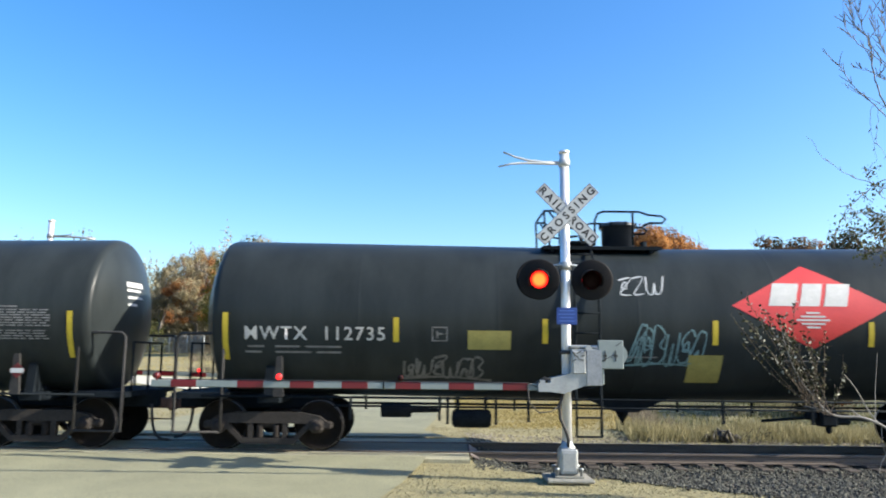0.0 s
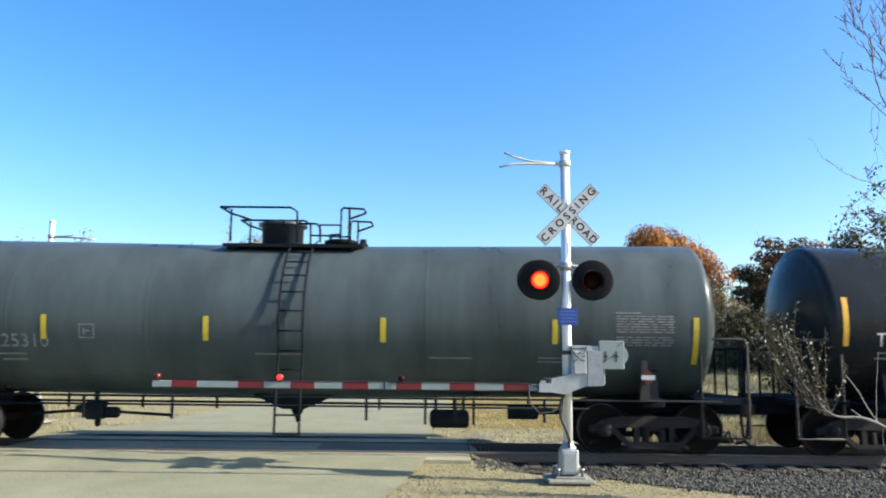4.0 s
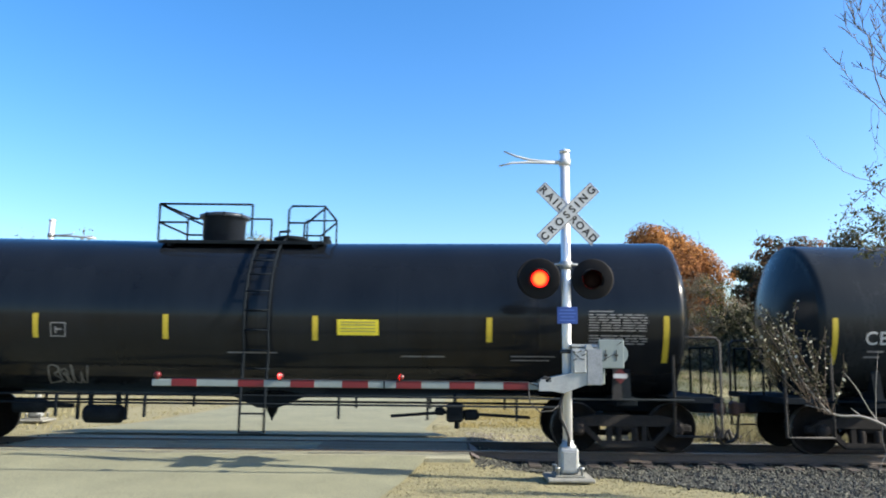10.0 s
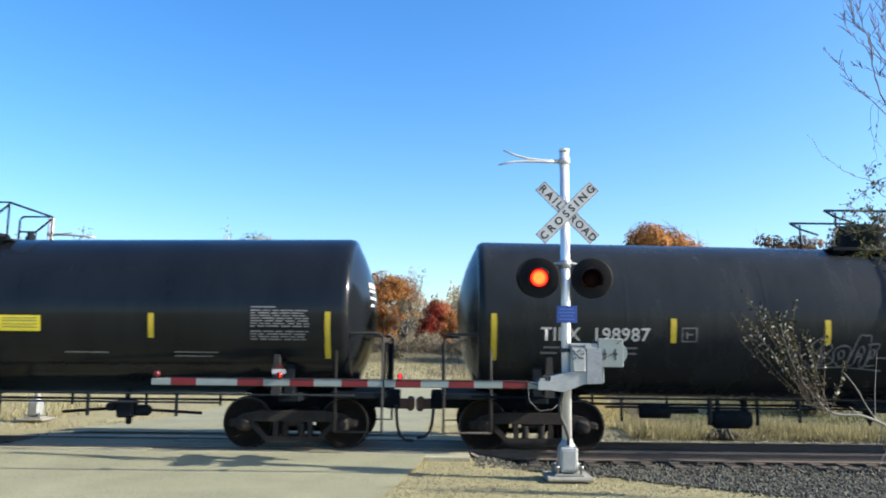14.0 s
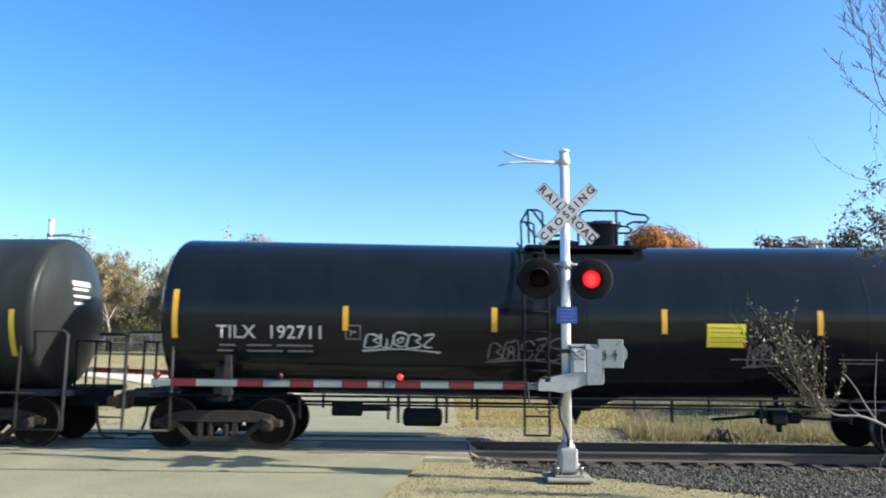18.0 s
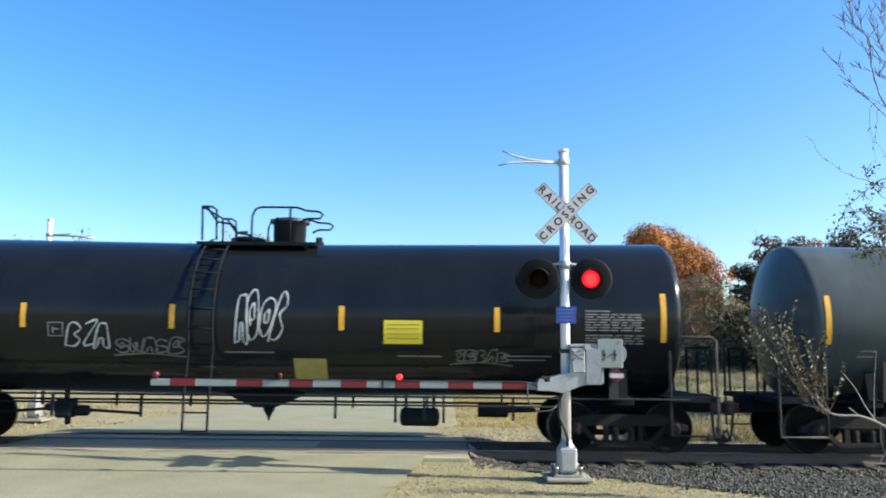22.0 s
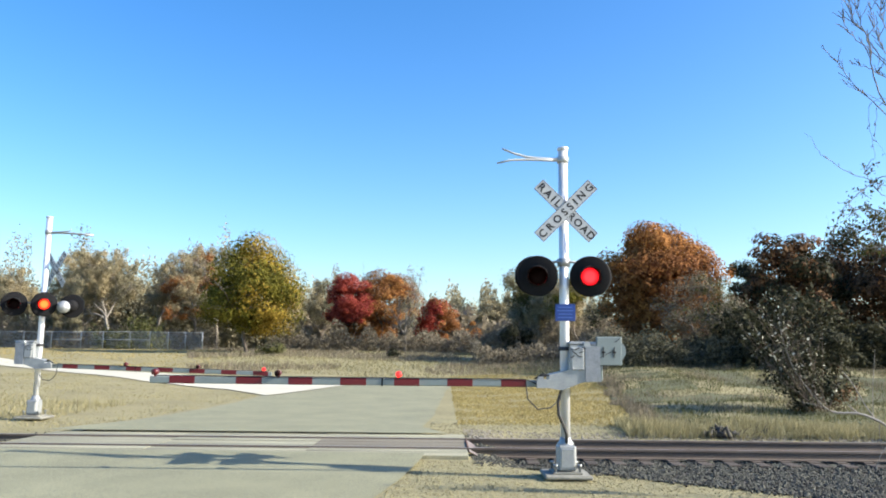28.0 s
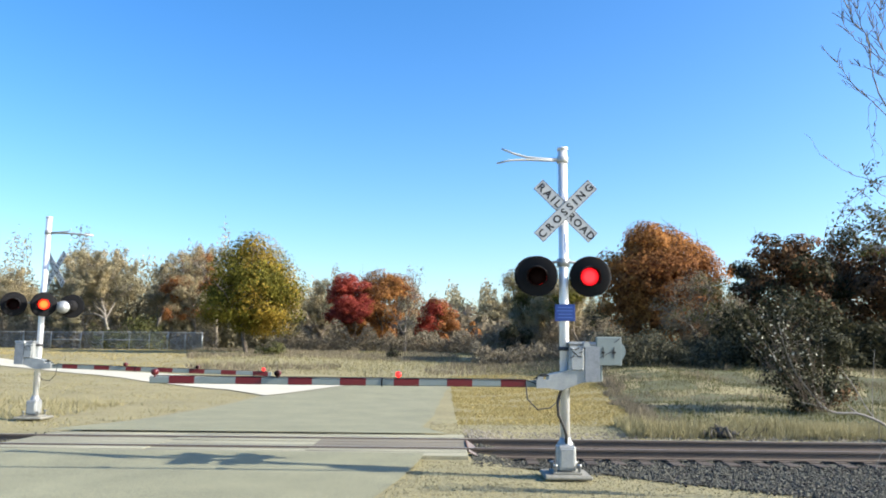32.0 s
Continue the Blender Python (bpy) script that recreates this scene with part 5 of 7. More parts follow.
def tank_car(k, paint, mark="", style="loop", tape="yellow", r=0, panels=(), tags=(), met=None, faint=False, mark_z=2.12, mark_u=-6.95, spacing=1.05, walk_=False, shift=0.0, strips=(), turn=False, fit=0.0, dome=(), square=-3.75, label="", lines=()):
    r = r or (1.53 if style == "box" else 1.5)
    looks = {"dull": "dull black", "mid": "chalky charcoal grey", "gloss": "glossy black", "semi": "satin black", "dark": "weathered dull black", "grey": "faded charcoal grey", "light": "faded grey", "pale": "pale grey, rust stained"}
    car = thing("tank_car", pose(0, TRACK_Y, RAIL_Z), label or looks[paint] + " railway tank car rolling on the track", "tank car", "tank cars of the train")
    part("tank", once(("tank", paint, r), lambda: shell(r).done("tank", M[paint])), car, label=looks[paint] + " cylindrical tank")
    top_fittings(car, style, r, turn, fit, dome)
    underside(car, k)
    for u in (-6.75, 6.75):
        bogie(car, u)
    amber = tape == "amber"
    ze, zm = ((2.12, 3.0), (2.28, 2.72)) if amber else ((1.76, 2.6), (2.1, 2.54))
    us = {"box": (-7.5, -4.02, -1.66, 1.05, 4.2, 7.4)}.get(style, (-7.5, -4.4, -1.7, 1.38, 4.2, 7.42))
    for u, (z0, z1) in zip(strips or [q + shift * (abs(q) < 7) for q in us], (ze, zm, zm, zm, zm, ze)):
        part("reflector_strip", once(("tape", tape, u, z0, z1, r), lambda: patch(u - 0.05, u + 0.05, z0, z1, r, 0.008).done("reflector_strip", M[tape])), car, label=tape + " reflector strip")
    ink = M["faint"] if faint else M["stencil"]
    if mark:
        vs, fs = lettering(mark, 0.245, spacing)
        cut = sorted(a for a, b in vs)
        gap = max(zip(cut, cut[1:]), key=lambda q: q[1] - q[0])[1] - 0.001      # the space between letters and figures
        g = wrap(([(mark_u + a, mark_z + b) for a, b in vs], fs), r)
        for name, keep in (("reporting_mark", False), ("car_number", True)):
            h, seen = Geo(), {}
            for f in g.f:
                if (vs[f[0]][0] > gap) == keep:
                    for i in f:
                        if i not in seen:
                            seen[i] = len(h.v)
                            h.v.append(g.v[i])
                    h.face([seen[i] for i in f], True)
            part(name, h.done(name, ink), car, label="white stencilled lettering")
    small = [patch(mark_u + a, mark_u + b, mark_z - c - 0.035, mark_z - c, r) for a, b, c in ((0.05, 0.35, 0.1), (0.55, 1.0, 0.1), (1.1, 1.75, 0.1), (0.0, 0.3, 0.2), (0.55, 1.2, 0.2), (1.3, 1.75, 0.2))]
    small += [patch(-0.55, 0.35, 1.86, 1.885, r), patch(2.6, 3.4, 1.82, 1.845, r), patch(4.6, 5.4, 1.84, 1.86, r), patch(4.6, 5.3, 1.77, 1.79, r)]
    part("small_print", join(small).done("small_print", M["faint"]), car, label="small worn stencil lines", kind="stuff")
    rows, pen = [patch(6.0, 6.45, 2.66, 2.685, r)], random.Random(900 + k)
    for i in range(12):
        u = 6.0
        while i != 7 and u < 7.0:
            w = pen.uniform(0.08, 0.24)
            rows.append(patch(u, min(u + w, 7.06), 2.6 - i * 0.047, 2.624 - i * 0.047, r))
            u += w + pen.uniform(0.02, 0.05)
    part("data_panel", join(rows).done("data_panel", M["faint"]), car, label="table of small white stencil lines", kind="stuff")
    sq = [patch(square + a, square + b, 2.12 + c, 2.12 + d, r) for a, b, c, d in ((0, 0.28, 0, 0.02), (0, 0.28, 0.24, 0.26), (0, 0.02, 0, 0.26), (0.26, 0.28, 0, 0.26), (0.08, 0.2, 0.12, 0.15), (0.08, 0.11, 0.06, 0.18))]
    part("stencil_square", join(sq).done("stencil_square", M["faint"]), car, kind="stuff")
    plac = Geo().box((6.55, -1.5, 1.42), (0.2, 0.01, 0.2), Matrix.Rotation(radians(45), 4, "Y"))
    pl = part("placard", once(("plac",), lambda: plac.done("placard", M["redcap"])), car, label="red diamond placard with a white band")
    part("placard_band", once(("placb",), lambda: Geo().prism([(6.43, 1.46), (6.43, 1.38), (6.67, 1.38), (6.67, 1.46)], -1.509, -1.506, "y").done("placard_band", M["white"])), pl)
    for u, z, w, h, m in panels:
        p = part("notice_panel", patch(u, u + w, z, z + h, r, 0.008).done("notice_panel", M[m]), car, label="yellow notice panel")
        if m == "panel":
            part("notice_text", join([patch(u + 0.06, u + w - 0.06, z + h * q, z + h * q + 0.02, r, 0.012) for q in (0.2, 0.4, 0.62, 0.8)]).done("notice_text", M["olive"]), p)
    for i, (u, z, w, h, n, m, wid) in enumerate(tags):
        part("spray_tag", stroke_mesh(scrawl(u, z, w, h, n, 100 * k + i), r, wid, M[m]), car, label="illegible sprayed scrawl")
    for u, z, w in lines:
        part("paint_line", patch(u, u + w, z, z + 0.05, r, 0.008).done("paint_line", M["rusty"]), car, label="faded orange painted line")
    if met is not None:
        emblem(car, met, 2.82, r)
    if walk_:
        t = TANK_Z - RAIL_Z + r
        g = Geo()
        for a, b in ((-7.3, -2.1), (1.0, 7.4)):
            for y in (-0.35, 0.35):
                g.box(((a + b) / 2, y, t + 0.13), (b - a, 0.3, 0.05))
            for i in range(5):
                g.box((a + 0.1 + (b - a - 0.2) * i / 4, 0, t + 0.05), (0.06, 0.8, 0.16))
        part("walkway", g.done("walkway", M["steel"]), car, label="black running board along the top")
        for u in (-7.3, 7.55):
            for y in (-0.4, 0.4):
                part("walkway_rail", rods([[(u - 0.3, y, t + 0.1), (u - 0.28, y, t + 0.5), (u - 0.2, y, t + 0.6), (u + 0.22, y, t + 0.6), (u + 0.3, y, t + 0.5), (u + 0.32, y, t + 0.1)]]).done("walkway_rail", M["steel"]), car)
    end = []
    for i, (w, h) in enumerate(((0.62, 0.1), (0.5, 0.05), (0.56, 0.05), (0.3, 0.05))):
        q = Geo()
        for z in (0.62 - i * 0.14, 0.62 - i * 0.14 - h):
            q.v += [(head_x(math.hypot(y, z) / r) + 0.006, y, z + TANK_Z - RAIL_Z + sag(HALF)) for y in (-0.56 + w * n / 6 for n in range(7))]
        for n in range(6):
            q.face([n, n + 7, n + 8, n + 1], True)
        end.append(q)
    part("end_stencil", once(("endst", r), lambda: join(end).done("end_stencil", M["stencil"])), car, label="white stencil lines on the tank end")
    return car


Y1 = (1.45, 2.2, 0.75, 0.28, "panel")
Y2 = (2.15, 2.05, 0.7, 0.42, "panel")
Y3 = (0.2, 1.35, 0.6, 0.42, "olive")
GAT = (-7.52, -4.39, -1.44, 1.78, 4.9, 7.45)
CARS = [
    tank_car(0, "grey", "", "loopm"),
    tank_car(1, "grey", "MWTX  112735", "loop", fit=-0.3, mark_u=-7.15, met=3.15, spacing=1.18, panels=[(-3.1, 1.98, 0.78, 0.34, "olive"), (0.92, 1.42, 0.62, 0.5, "olive")],
             tags=[(-0.4, 3.0, 0.8, 0.32, 3, "spray", 0.035), (-0.2, 1.78, 1.3, 0.6, 6, "teal", 0.05), (-4.3, 1.5, 1.5, 0.35, 6, "dim", 0.06)]),
    tank_car(2, "gloss", "TILX  191374", "loop", "amber", fit=-0.2, panels=[(2.0, 2.05, 0.7, 0.42, "panel"), Y3], tags=[(-4.6, 1.65, 0.55, 0.5, 3, "dim", 0.03)]),
    tank_car(3, "dark", "TCBX  305521", "loopm", shift=0.1, mark_u=-7.4, spacing=1.12, tags=[(4.3, 1.62, 1.25, 0.4, 4, "dim", 0.045)]),
    tank_car(4, "gloss", "TILX  192749", "loop", "amber", panels=[Y2], tags=[(-1.9, 1.5, 1.3, 0.6, 5, "dim", 0.04)]),
    tank_car(5, "dark", "TCBX  301049", "loopn", strips=(-7.5, -4.64, -1.7, 1.45, 4.2, 7.42), mark_u=-7.4, spacing=1.18, panels=[(2.65, 2.28, 0.68, 0.4, "panel")]),
    tank_car(6, "light", "GATX  225310", "loopn", strips=GAT, mark_u=-6.5, faint=True, mark_z=1.95),
    tank_car(7, "semi", "TILX  193055", "loop", "amber", panels=[Y2]),
    tank_car(8, "light", "", "loopm", "yellow", panels=[(-1.75, 1.75, 0.7, 0.3, "olive")],
             tags=[(-3.8, 2.3, 1.3, 0.45, 4, "spray", 0.05), (-1.6, 1.75, 1.1, 0.5, 4, "dim", 0.06), (0.7, 1.75, 1.0, 0.4, 4, "dim", 0.04), (1.8, 2.0, 1.1, 0.35, 4, "spray", 0.035)]),
    tank_car(9, "mid", "TILX  730178", "loop", "amber", strips=(-7.5, -4.76, -1.85, 1.58, 4.49, 7.42), fit=-0.25, mark_u=-6.75, r=1.55, panels=[(-2.4, 1.5, 0.72, 0.28, "olive")]),
    tank_car(10, "mid", "TILX  192908", "loop", "amber", fit=-0.2, r=1.53, panels=[(2.2, 2.15, 0.74, 0.3, "olive"), (-0.17, 1.4, 0.6, 0.45, "olive")]),
    tank_car(11, "gloss", "CBTX  739598", "box", turn=True, panels=[Y1]),
    tank_car(12, "gloss", "CBTX  739599", "box", turn=True, panels=[Y1]),
    tank_car(13, "gloss", "CBTX  739699", "box", panels=[Y1], tags=[(-4.75, 1.48, 1.0, 0.36, 4, "dim", 0.04)]),
    tank_car(14, "gloss", "CBTX  739706", "box", panels=[Y1], tags=[(-4.0, 1.3, 0.7, 0.3, 3, "dim", 0.04)]),
    tank_car(15, "semi", "CBTX  737021", "loopm", strips=(-7.5, -4.3, -1.6, 1.75, 4.4, 7.42), spacing=1.12),
    tank_car(16, "semi", "TAEX  2676", "loop", "amber", spacing=1.18, strips=(-7.5, -4.18, -1.46, 1.6, 4.44, 7.42), mark_u=-7.2, panels=[(1.85, 1.9, 0.76, 0.28, "olive"), (0.2, 1.75, 0.6, 0.5, "olive")]),
    tank_car(17, "dull", "GATX  228949", "loopn", strips=GAT, r=1.57, mark_z=1.87, mark_u=-6.55, spacing=1.04, faint=True, panels=[(1.5, 1.7, 0.76, 0.28, "olive")]),
    tank_car(18, "dull", "GATX  226062", "loop", dome=(0.73, 0.42), fit=-0.1, r=1.57, mark_z=1.87, mark_u=-6.55, spacing=1.04, faint=True, panels=[(-0.05, 1.5, 0.72, 0.55, "panel"), (1.78, 1.78, 0.74, 0.28, "olive")]),
    tank_car(19, "gloss", "CBTX  739635", "box", panels=[Y1]),
    tank_car(20, "semi", "TILX  198987", "loopn", "yellow", strips=(-7.5, -4.25, -1.46, 1.5, 4.3, 7.42), square=-4.1, fit=0.45, mark_u=-6.65, panels=[(2.9, 1.95, 0.68, 0.42, "panel")],
             tags=[(-1.85, 1.72, 1.3, 0.5, 5, "dim", 0.045), (0.55, 1.65, 2.2, 0.6, 7, "spray", 0.05)]),
    tank_car(21, "light", "", "loopm"),
    tank_car(22, "gloss", "TILX  191860", "loop", "amber", panels=[Y2]),
    tank_car(23, "gloss", "CTCX  730901", "loop", "amber", strips=(-7.5, -4.4, -1.7, 1.5, 4.4, 7.42), panels=[(2.3, 2.0, 0.7, 0.42, "panel")],
             tags=[(-3.05, 1.72, 2.4, 0.6, 7, "spray", 0.05), (-0.5, 1.95, 0.9, 0.3, 4, "dim", 0.04), (1.6, 1.65, 1.9, 0.45, 8, "dim", 0.04), (3.75, 1.85, 1.0, 0.42, 5, "spray", 0.045), (6.2, 1.75, 0.8, 0.35, 4, "dim", 0.05)]),
    tank_car(24, "dark", "TCBX  304081", "loop", mark_u=-7.4, spacing=1.24, panels=[(2.5, 2.2, 0.68, 0.36, "panel"), (0.35, 1.5, 0.5, 0.45, "panel")], tags=[(-3.7, 1.6, 0.8, 0.5, 3, "dim", 0.04)]),
    tank_car(25, "gloss", "TILX  192711", "loop", "amber", square=-4.4, fit=0.3, mark_u=-6.75, panels=[Y2],
             tags=[(-4.05, 1.98, 1.25, 0.24, 5, "spray", 0.05), (-1.8, 1.8, 1.3, 0.36, 5, "dim", 0.045), (2.9, 1.75, 1.2, 0.4, 5, "dim", 0.05)]),
    tank_car(26, "gloss", "SIOX  31166", "frame", "amber", shift=0.2, panels=[(2.3, 2.05, 0.7, 0.42, "panel")], walk_=True),
    tank_car(27, "grey", "MWTX  112764", "loop", strips=(-7.5, -4.4, -1.7, 1.68, 4.56, 7.42), fit=0.45, met=3.3, spacing=1.15, panels=[(-2.9, 1.98, 0.75, 0.34, "olive")]),
    tank_car(28, "gloss", "CBTX  739693", "box", panels=[Y1]),
    tank_car(29, "dull", "CBTX  738026", "loopn", strips=(-7.6, -4.5, -1.75, 1.4, 4.44, 7.42), spacing=0.98, mark_u=-6.65, panels=[(3.0, 1.9, 0.5, 0.2, "olive")],
             tags=[(-7.3, 2.1, 0.8, 0.85, 1, "spray", 0.05), (-7.1, 2.2, 0.35, 0.5, 2, "spray", 0.04), (-6.25, 2.5, 1.2, 0.3, 5, "spray", 0.055), (2.0, 1.6, 0.5, 0.35, 3, "dim", 0.05)]),
    tank_car(30, "gloss", "TILX  191272", "loop", "amber", shift=0.2, panels=[(2.35, 2.05, 0.7, 0.42, "panel"), (0.7, 1.35, 0.6, 0.42, "olive")],
             tags=[(-3.45, 1.95, 0.75, 0.45, 3, "spray", 0.045), (-2.55, 1.85, 1.2, 0.26, 5, "dim", 0.04), (-0.35, 2.1, 0.8, 0.85, 4, "spray", 0.045), (3.6, 1.75, 1.0, 0.2, 5, "dim", 0.035)]),
    tank_car(31, "light", "", "loopm", "amber", fit=0.35, shift=0.35, panels=[(2.75, 2.18, 0.74, 0.22, "olive")],
             tags=[(1.1, 1.95, 0.62, 1.4, 4, "spray", 0.05), (3.0, 1.45, 1.5, 0.65, 6, "spray", 0.06), (4.65, 1.7, 1.0, 0.4, 5, "dim", 0.06), (-4.5, 1.5, 2.6, 0.6, 6, "dim", 0.06)]),
    tank_car(32, "pale", "", "loopm", "amber", lines=[(-5.9, 2.4, 2.3), (-3.4, 2.42, 1.9), (-1.2, 2.39, 0.9)]),
    tank_car(33, "gloss", "CBTX  739553", "box", panels=[Y1]),
]
# where the couplers between the cars stand at the clip's start, and how fast the train goes
COUPLERS = [-5.3, 12.34, 30.15, 48.03, 65.74, 83.54, 101.2, 118.85, 136.51, 154.26, 172.12, 189.93, 207.73, 225.47, 243.4, 261.39, 279.25,
            296.95, 314.75, 332.67, 350.58, 368.4, 386.24, 404.07, 422.09, 439.85, 457.73, 475.58, 493.63, 511.4, 529.36, 547.22, 565.11, 583.0]
SPEED = 23.82
JOLT = {6: 0.35, 7: 0.36, 8: 0.29, 9: 0.4, 10: 0.36, 11: 0.28, 12: 0.38, 13: 0.32, 14: 0.25, 17: 0.24, 18: 0.39, 19: 0.29, 20: 0.31, 21: 0.39,
        22: 0.22, 23: 0.31, 24: 0.42, 2: -0.11}


# ---------------------------------------------------------------- trees, brush and grass
def leaves_mesh(name, pts, size, material, seed, facing=None, long_=1.0, broad=0.55):
    """One small four-cornered leaf at each point, turned at random or roughly the way that it is given to face."""
    rng = np.random.default_rng(seed)
    pts = np.asarray(pts, float)
    n = len(pts)
    a = rng.normal(size=(n, 3))
    if facing is not None:
        up = facing + rng.normal(0, 0.42, (n, 3))
        up /= np.linalg.norm(up, axis=1)[:, None]
        a -= up * (a * up).sum(1)[:, None]
    a /= np.linalg.norm(a, axis=1)[:, None]
    b = np.cross(a, rng.normal(size=(n, 3)) if facing is None else up)
    b /= np.linalg.norm(b, axis=1)[:, None]
    s = size * rng.uniform(0.5, 1.4, (n, 1))
    v = np.stack([pts - a * s * long_, pts + b * s * broad, pts + a * s * long_, pts - b * s * broad], 1).reshape(-1, 3)
    me = bpy.data.meshes.new(name)
    me.vertices.add(4 * n), me.loops.add(4 * n), me.polygons.add(n)
    me.vertices.foreach_set("co", v.ravel())
    me.loops.foreach_set("vertex_index", np.arange(4 * n))
    me.polygons.foreach_set("loop_start", np.arange(0, 4 * n, 4))
    me.update()
    me.materials.append(material)
    return me


def branching(rng, base, top, spread_, levels, first, r0, droop=0.0, kids=(4, 7), curl=0.25):
    """Limbs from a trunk: returns (paths with radii, tips)."""
    paths, tips = [], []

    def grow(p, d, length, r, lev):
        pts, q = [p], p
        n = 4
        for i in range(n):
            d = (d + Vector((rng.gauss(0, curl), rng.gauss(0, curl), rng.gauss(0, curl) + 0.05 - droop * lev * 0.1))).normalized()
            q = q + d * (length / n)
            pts.append(q)
        paths.append((pts, r, r * (0.45 if lev < levels else 0.3), lev))
        if lev >= levels:
            tips.append(pts[-1]), tips.append(pts[-2])
            return
        for _ in range(rng.randint(*kids)):
            k = rng.uniform(0.35, 1.0)
            i = min(n - 1, int(k * n))
            s = pts[i].lerp(pts[i + 1], k * n - i)
            side = Vector((rng.gauss(0, 1), rng.gauss(0, 1), rng.gauss(0.35, 0.5))).normalized()
            grow(s, (d * 0.55 + side * spread_).normalized(), length * rng.uniform(0.5, 0.75), max(0.011, r * 0.5), lev + 1)

    grow(Vector(base), Vector(top).normalized(), first, r0, 0)
    return paths, tips


def wood_mesh(name, paths, material, n=5):
    g = Geo()
    for pts, r, r2, lev in paths:
        g.tube(pts, r, n if lev < 2 else 4 if lev < 3 else 3, r2, cap=False)
    return g.done(name, material)


def tree(name, x, y, height, width, foliage, label, seed, n=7000, size=0.16, low=0.22, bark="bark", lumps=26, bare=False, levels=3, category="tree", point=0.25, cone=0.0, lean=(0, 0, 0), fat=1.0):
    """Trunk with limbs, and a crown of leaf clumps with gaps and an uneven outline."""
    rng, nr = random.Random(seed), np.random.default_rng(seed)
    z0 = lie(x, y) - 0.1
    t = thing(name, pose(x, y, z0), label, category, "trees behind the crossing" if category == "tree" else "brush behind the crossing")
    paths, tips = branching(rng, (0, 0, 0), (0, 0, 1), 0.9, levels, height * (0.5 if bare else 0.55), max(0.05, height * 0.017), kids=(4, 6) if not bare else (5, 7))
    fit_ = []
    mx = max(max(abs(p.x) for p in tips), 0.1)
    my, mz = max(max(abs(p.y) for p in tips), 0.1), max(p.z for p in tips)
    wide = 1.12 if bare else 0.95
    kx, ky, kz = width / 2 / mx * wide, width / 2 / my * wide, height / mz * (0.93 if bare else 0.97)
    for pts, r, r2, lev in paths:
        fit_.append(([Vector((p.x * kx, p.y * ky, p.z * kz)) for p in pts], r, r2, lev))
    tips = [Vector((p.x * kx, p.y * ky, p.z * kz)) for p in tips]
    part("trunk", wood_mesh("trunk", fit_, M[bark]), t, label="bare trunk and limbs")
    mid, half = height * (1 + low) / 2, height * (1 - low) / 2
    pts, face = [], []
    if bare:
        for p in tips:
            q = nr.normal(size=(max(1, n // len(tips)), 3))
            pts.append(np.array(p) + q * np.array([0.26, 0.26, 0.22])), face.append(q + np.array([0, 0, 0.6]))
    else:
        for i in range(lumps):
            d = nr.normal(size=3)
            d /= np.linalg.norm(d)
            rad = nr.uniform(0.09, 0.2) * (40 / lumps) ** 0.25 * fat
            k = nr.uniform(0.3, 1.0) ** 0.5 * (1 - rad * 1.1)
            w = 1.0 - point * max(0, d[2]) ** 2 - 0.1 * max(0, -d[2])
            w *= 1 - cone * max(0.0, (d[2] * k + 1) / 2 - 0.3) / 0.7
            c = np.array([d[0] * k * width / 2 * w, d[1] * k * width / 2 * w, mid + d[2] * k * half])
            q = nr.normal(size=(int(n / lumps * (rad / 0.16) ** 2), 3))
            q /= np.linalg.norm(q, axis=1)[:, None]
            out_ = nr.uniform(0.5, 1.0, (len(q), 1)) ** 0.6 * (1 + 0.18 * np.sin(q[:, :1] * 5 + i) * np.cos(q[:, 1:2] * 6 + q[:, 2:] * 4))
            sag_ = out_ * q * np.array([width * rad, width * rad, width * rad * 0.62])
            sag_[:, 2] -= 0.35 * np.hypot(sag_[:, 0], sag_[:, 1]) ** 2 / (width * rad)
            pts.append(c + sag_), face.append(q * np.array([1, 1, 1.4]) + d * 0.35)
    mats = foliage if isinstance(foliage, tuple) else (foliage,)
    pts, face = np.concatenate(pts), np.concatenate(face)
    keep = pts[:, 2] > height * low * 0.6
    pts, face = pts[keep], face[keep]
    pick = np.ones(len(pts))
    if len(mats) > 1:
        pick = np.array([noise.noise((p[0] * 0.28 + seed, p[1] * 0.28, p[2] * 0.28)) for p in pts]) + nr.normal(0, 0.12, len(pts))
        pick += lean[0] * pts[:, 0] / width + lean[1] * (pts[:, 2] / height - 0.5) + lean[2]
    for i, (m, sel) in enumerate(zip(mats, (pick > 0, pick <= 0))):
        if sel.any():
            part("crown", leaves_mesh("crown", pts[sel], size, M[m], seed + i, face[sel], 1.7 if bare else 1.0, 0.3 if bare else 0.55), t, label="crown of autumn leaves" + (" in a second tone" if i else ""))
    return t


def at_px(px, y):
    """Where a sight line of the given bearing meets the given depth."""
    return (px - 784) / 1358 * y * 1.0


# the edge of the wood, from one end to the other: bearing, depth, height, width
tree("bare_tree", at_px(20, 95), 95, 10.6, 9, ("l_tan", "l_grey"), "nearly bare tree with tan leaves", 11, 21000, 0.095, bare=True, bark="palebark")
tree("bare_tree", at_px(75, 98), 98, 10.8, 8, ("l_tan", "l_grey"), "nearly bare tree with tan leaves", 10, 19500, 0.095, bare=True, bark="palebark")
tree("bare_tree", at_px(205, 86), 86, 12.8, 12, ("l_tan", "l_grey"), "spreading tree with sparse tan leaves", 12, 48000, 0.095, bare=True, bark="palebark")
tree("bare_tree", at_px(150, 98), 98, 13.0, 10, ("l_tan", "l_grey"), "nearly bare tree with tan leaves", 13, 30000, 0.095, bare=True, bark="palebark")
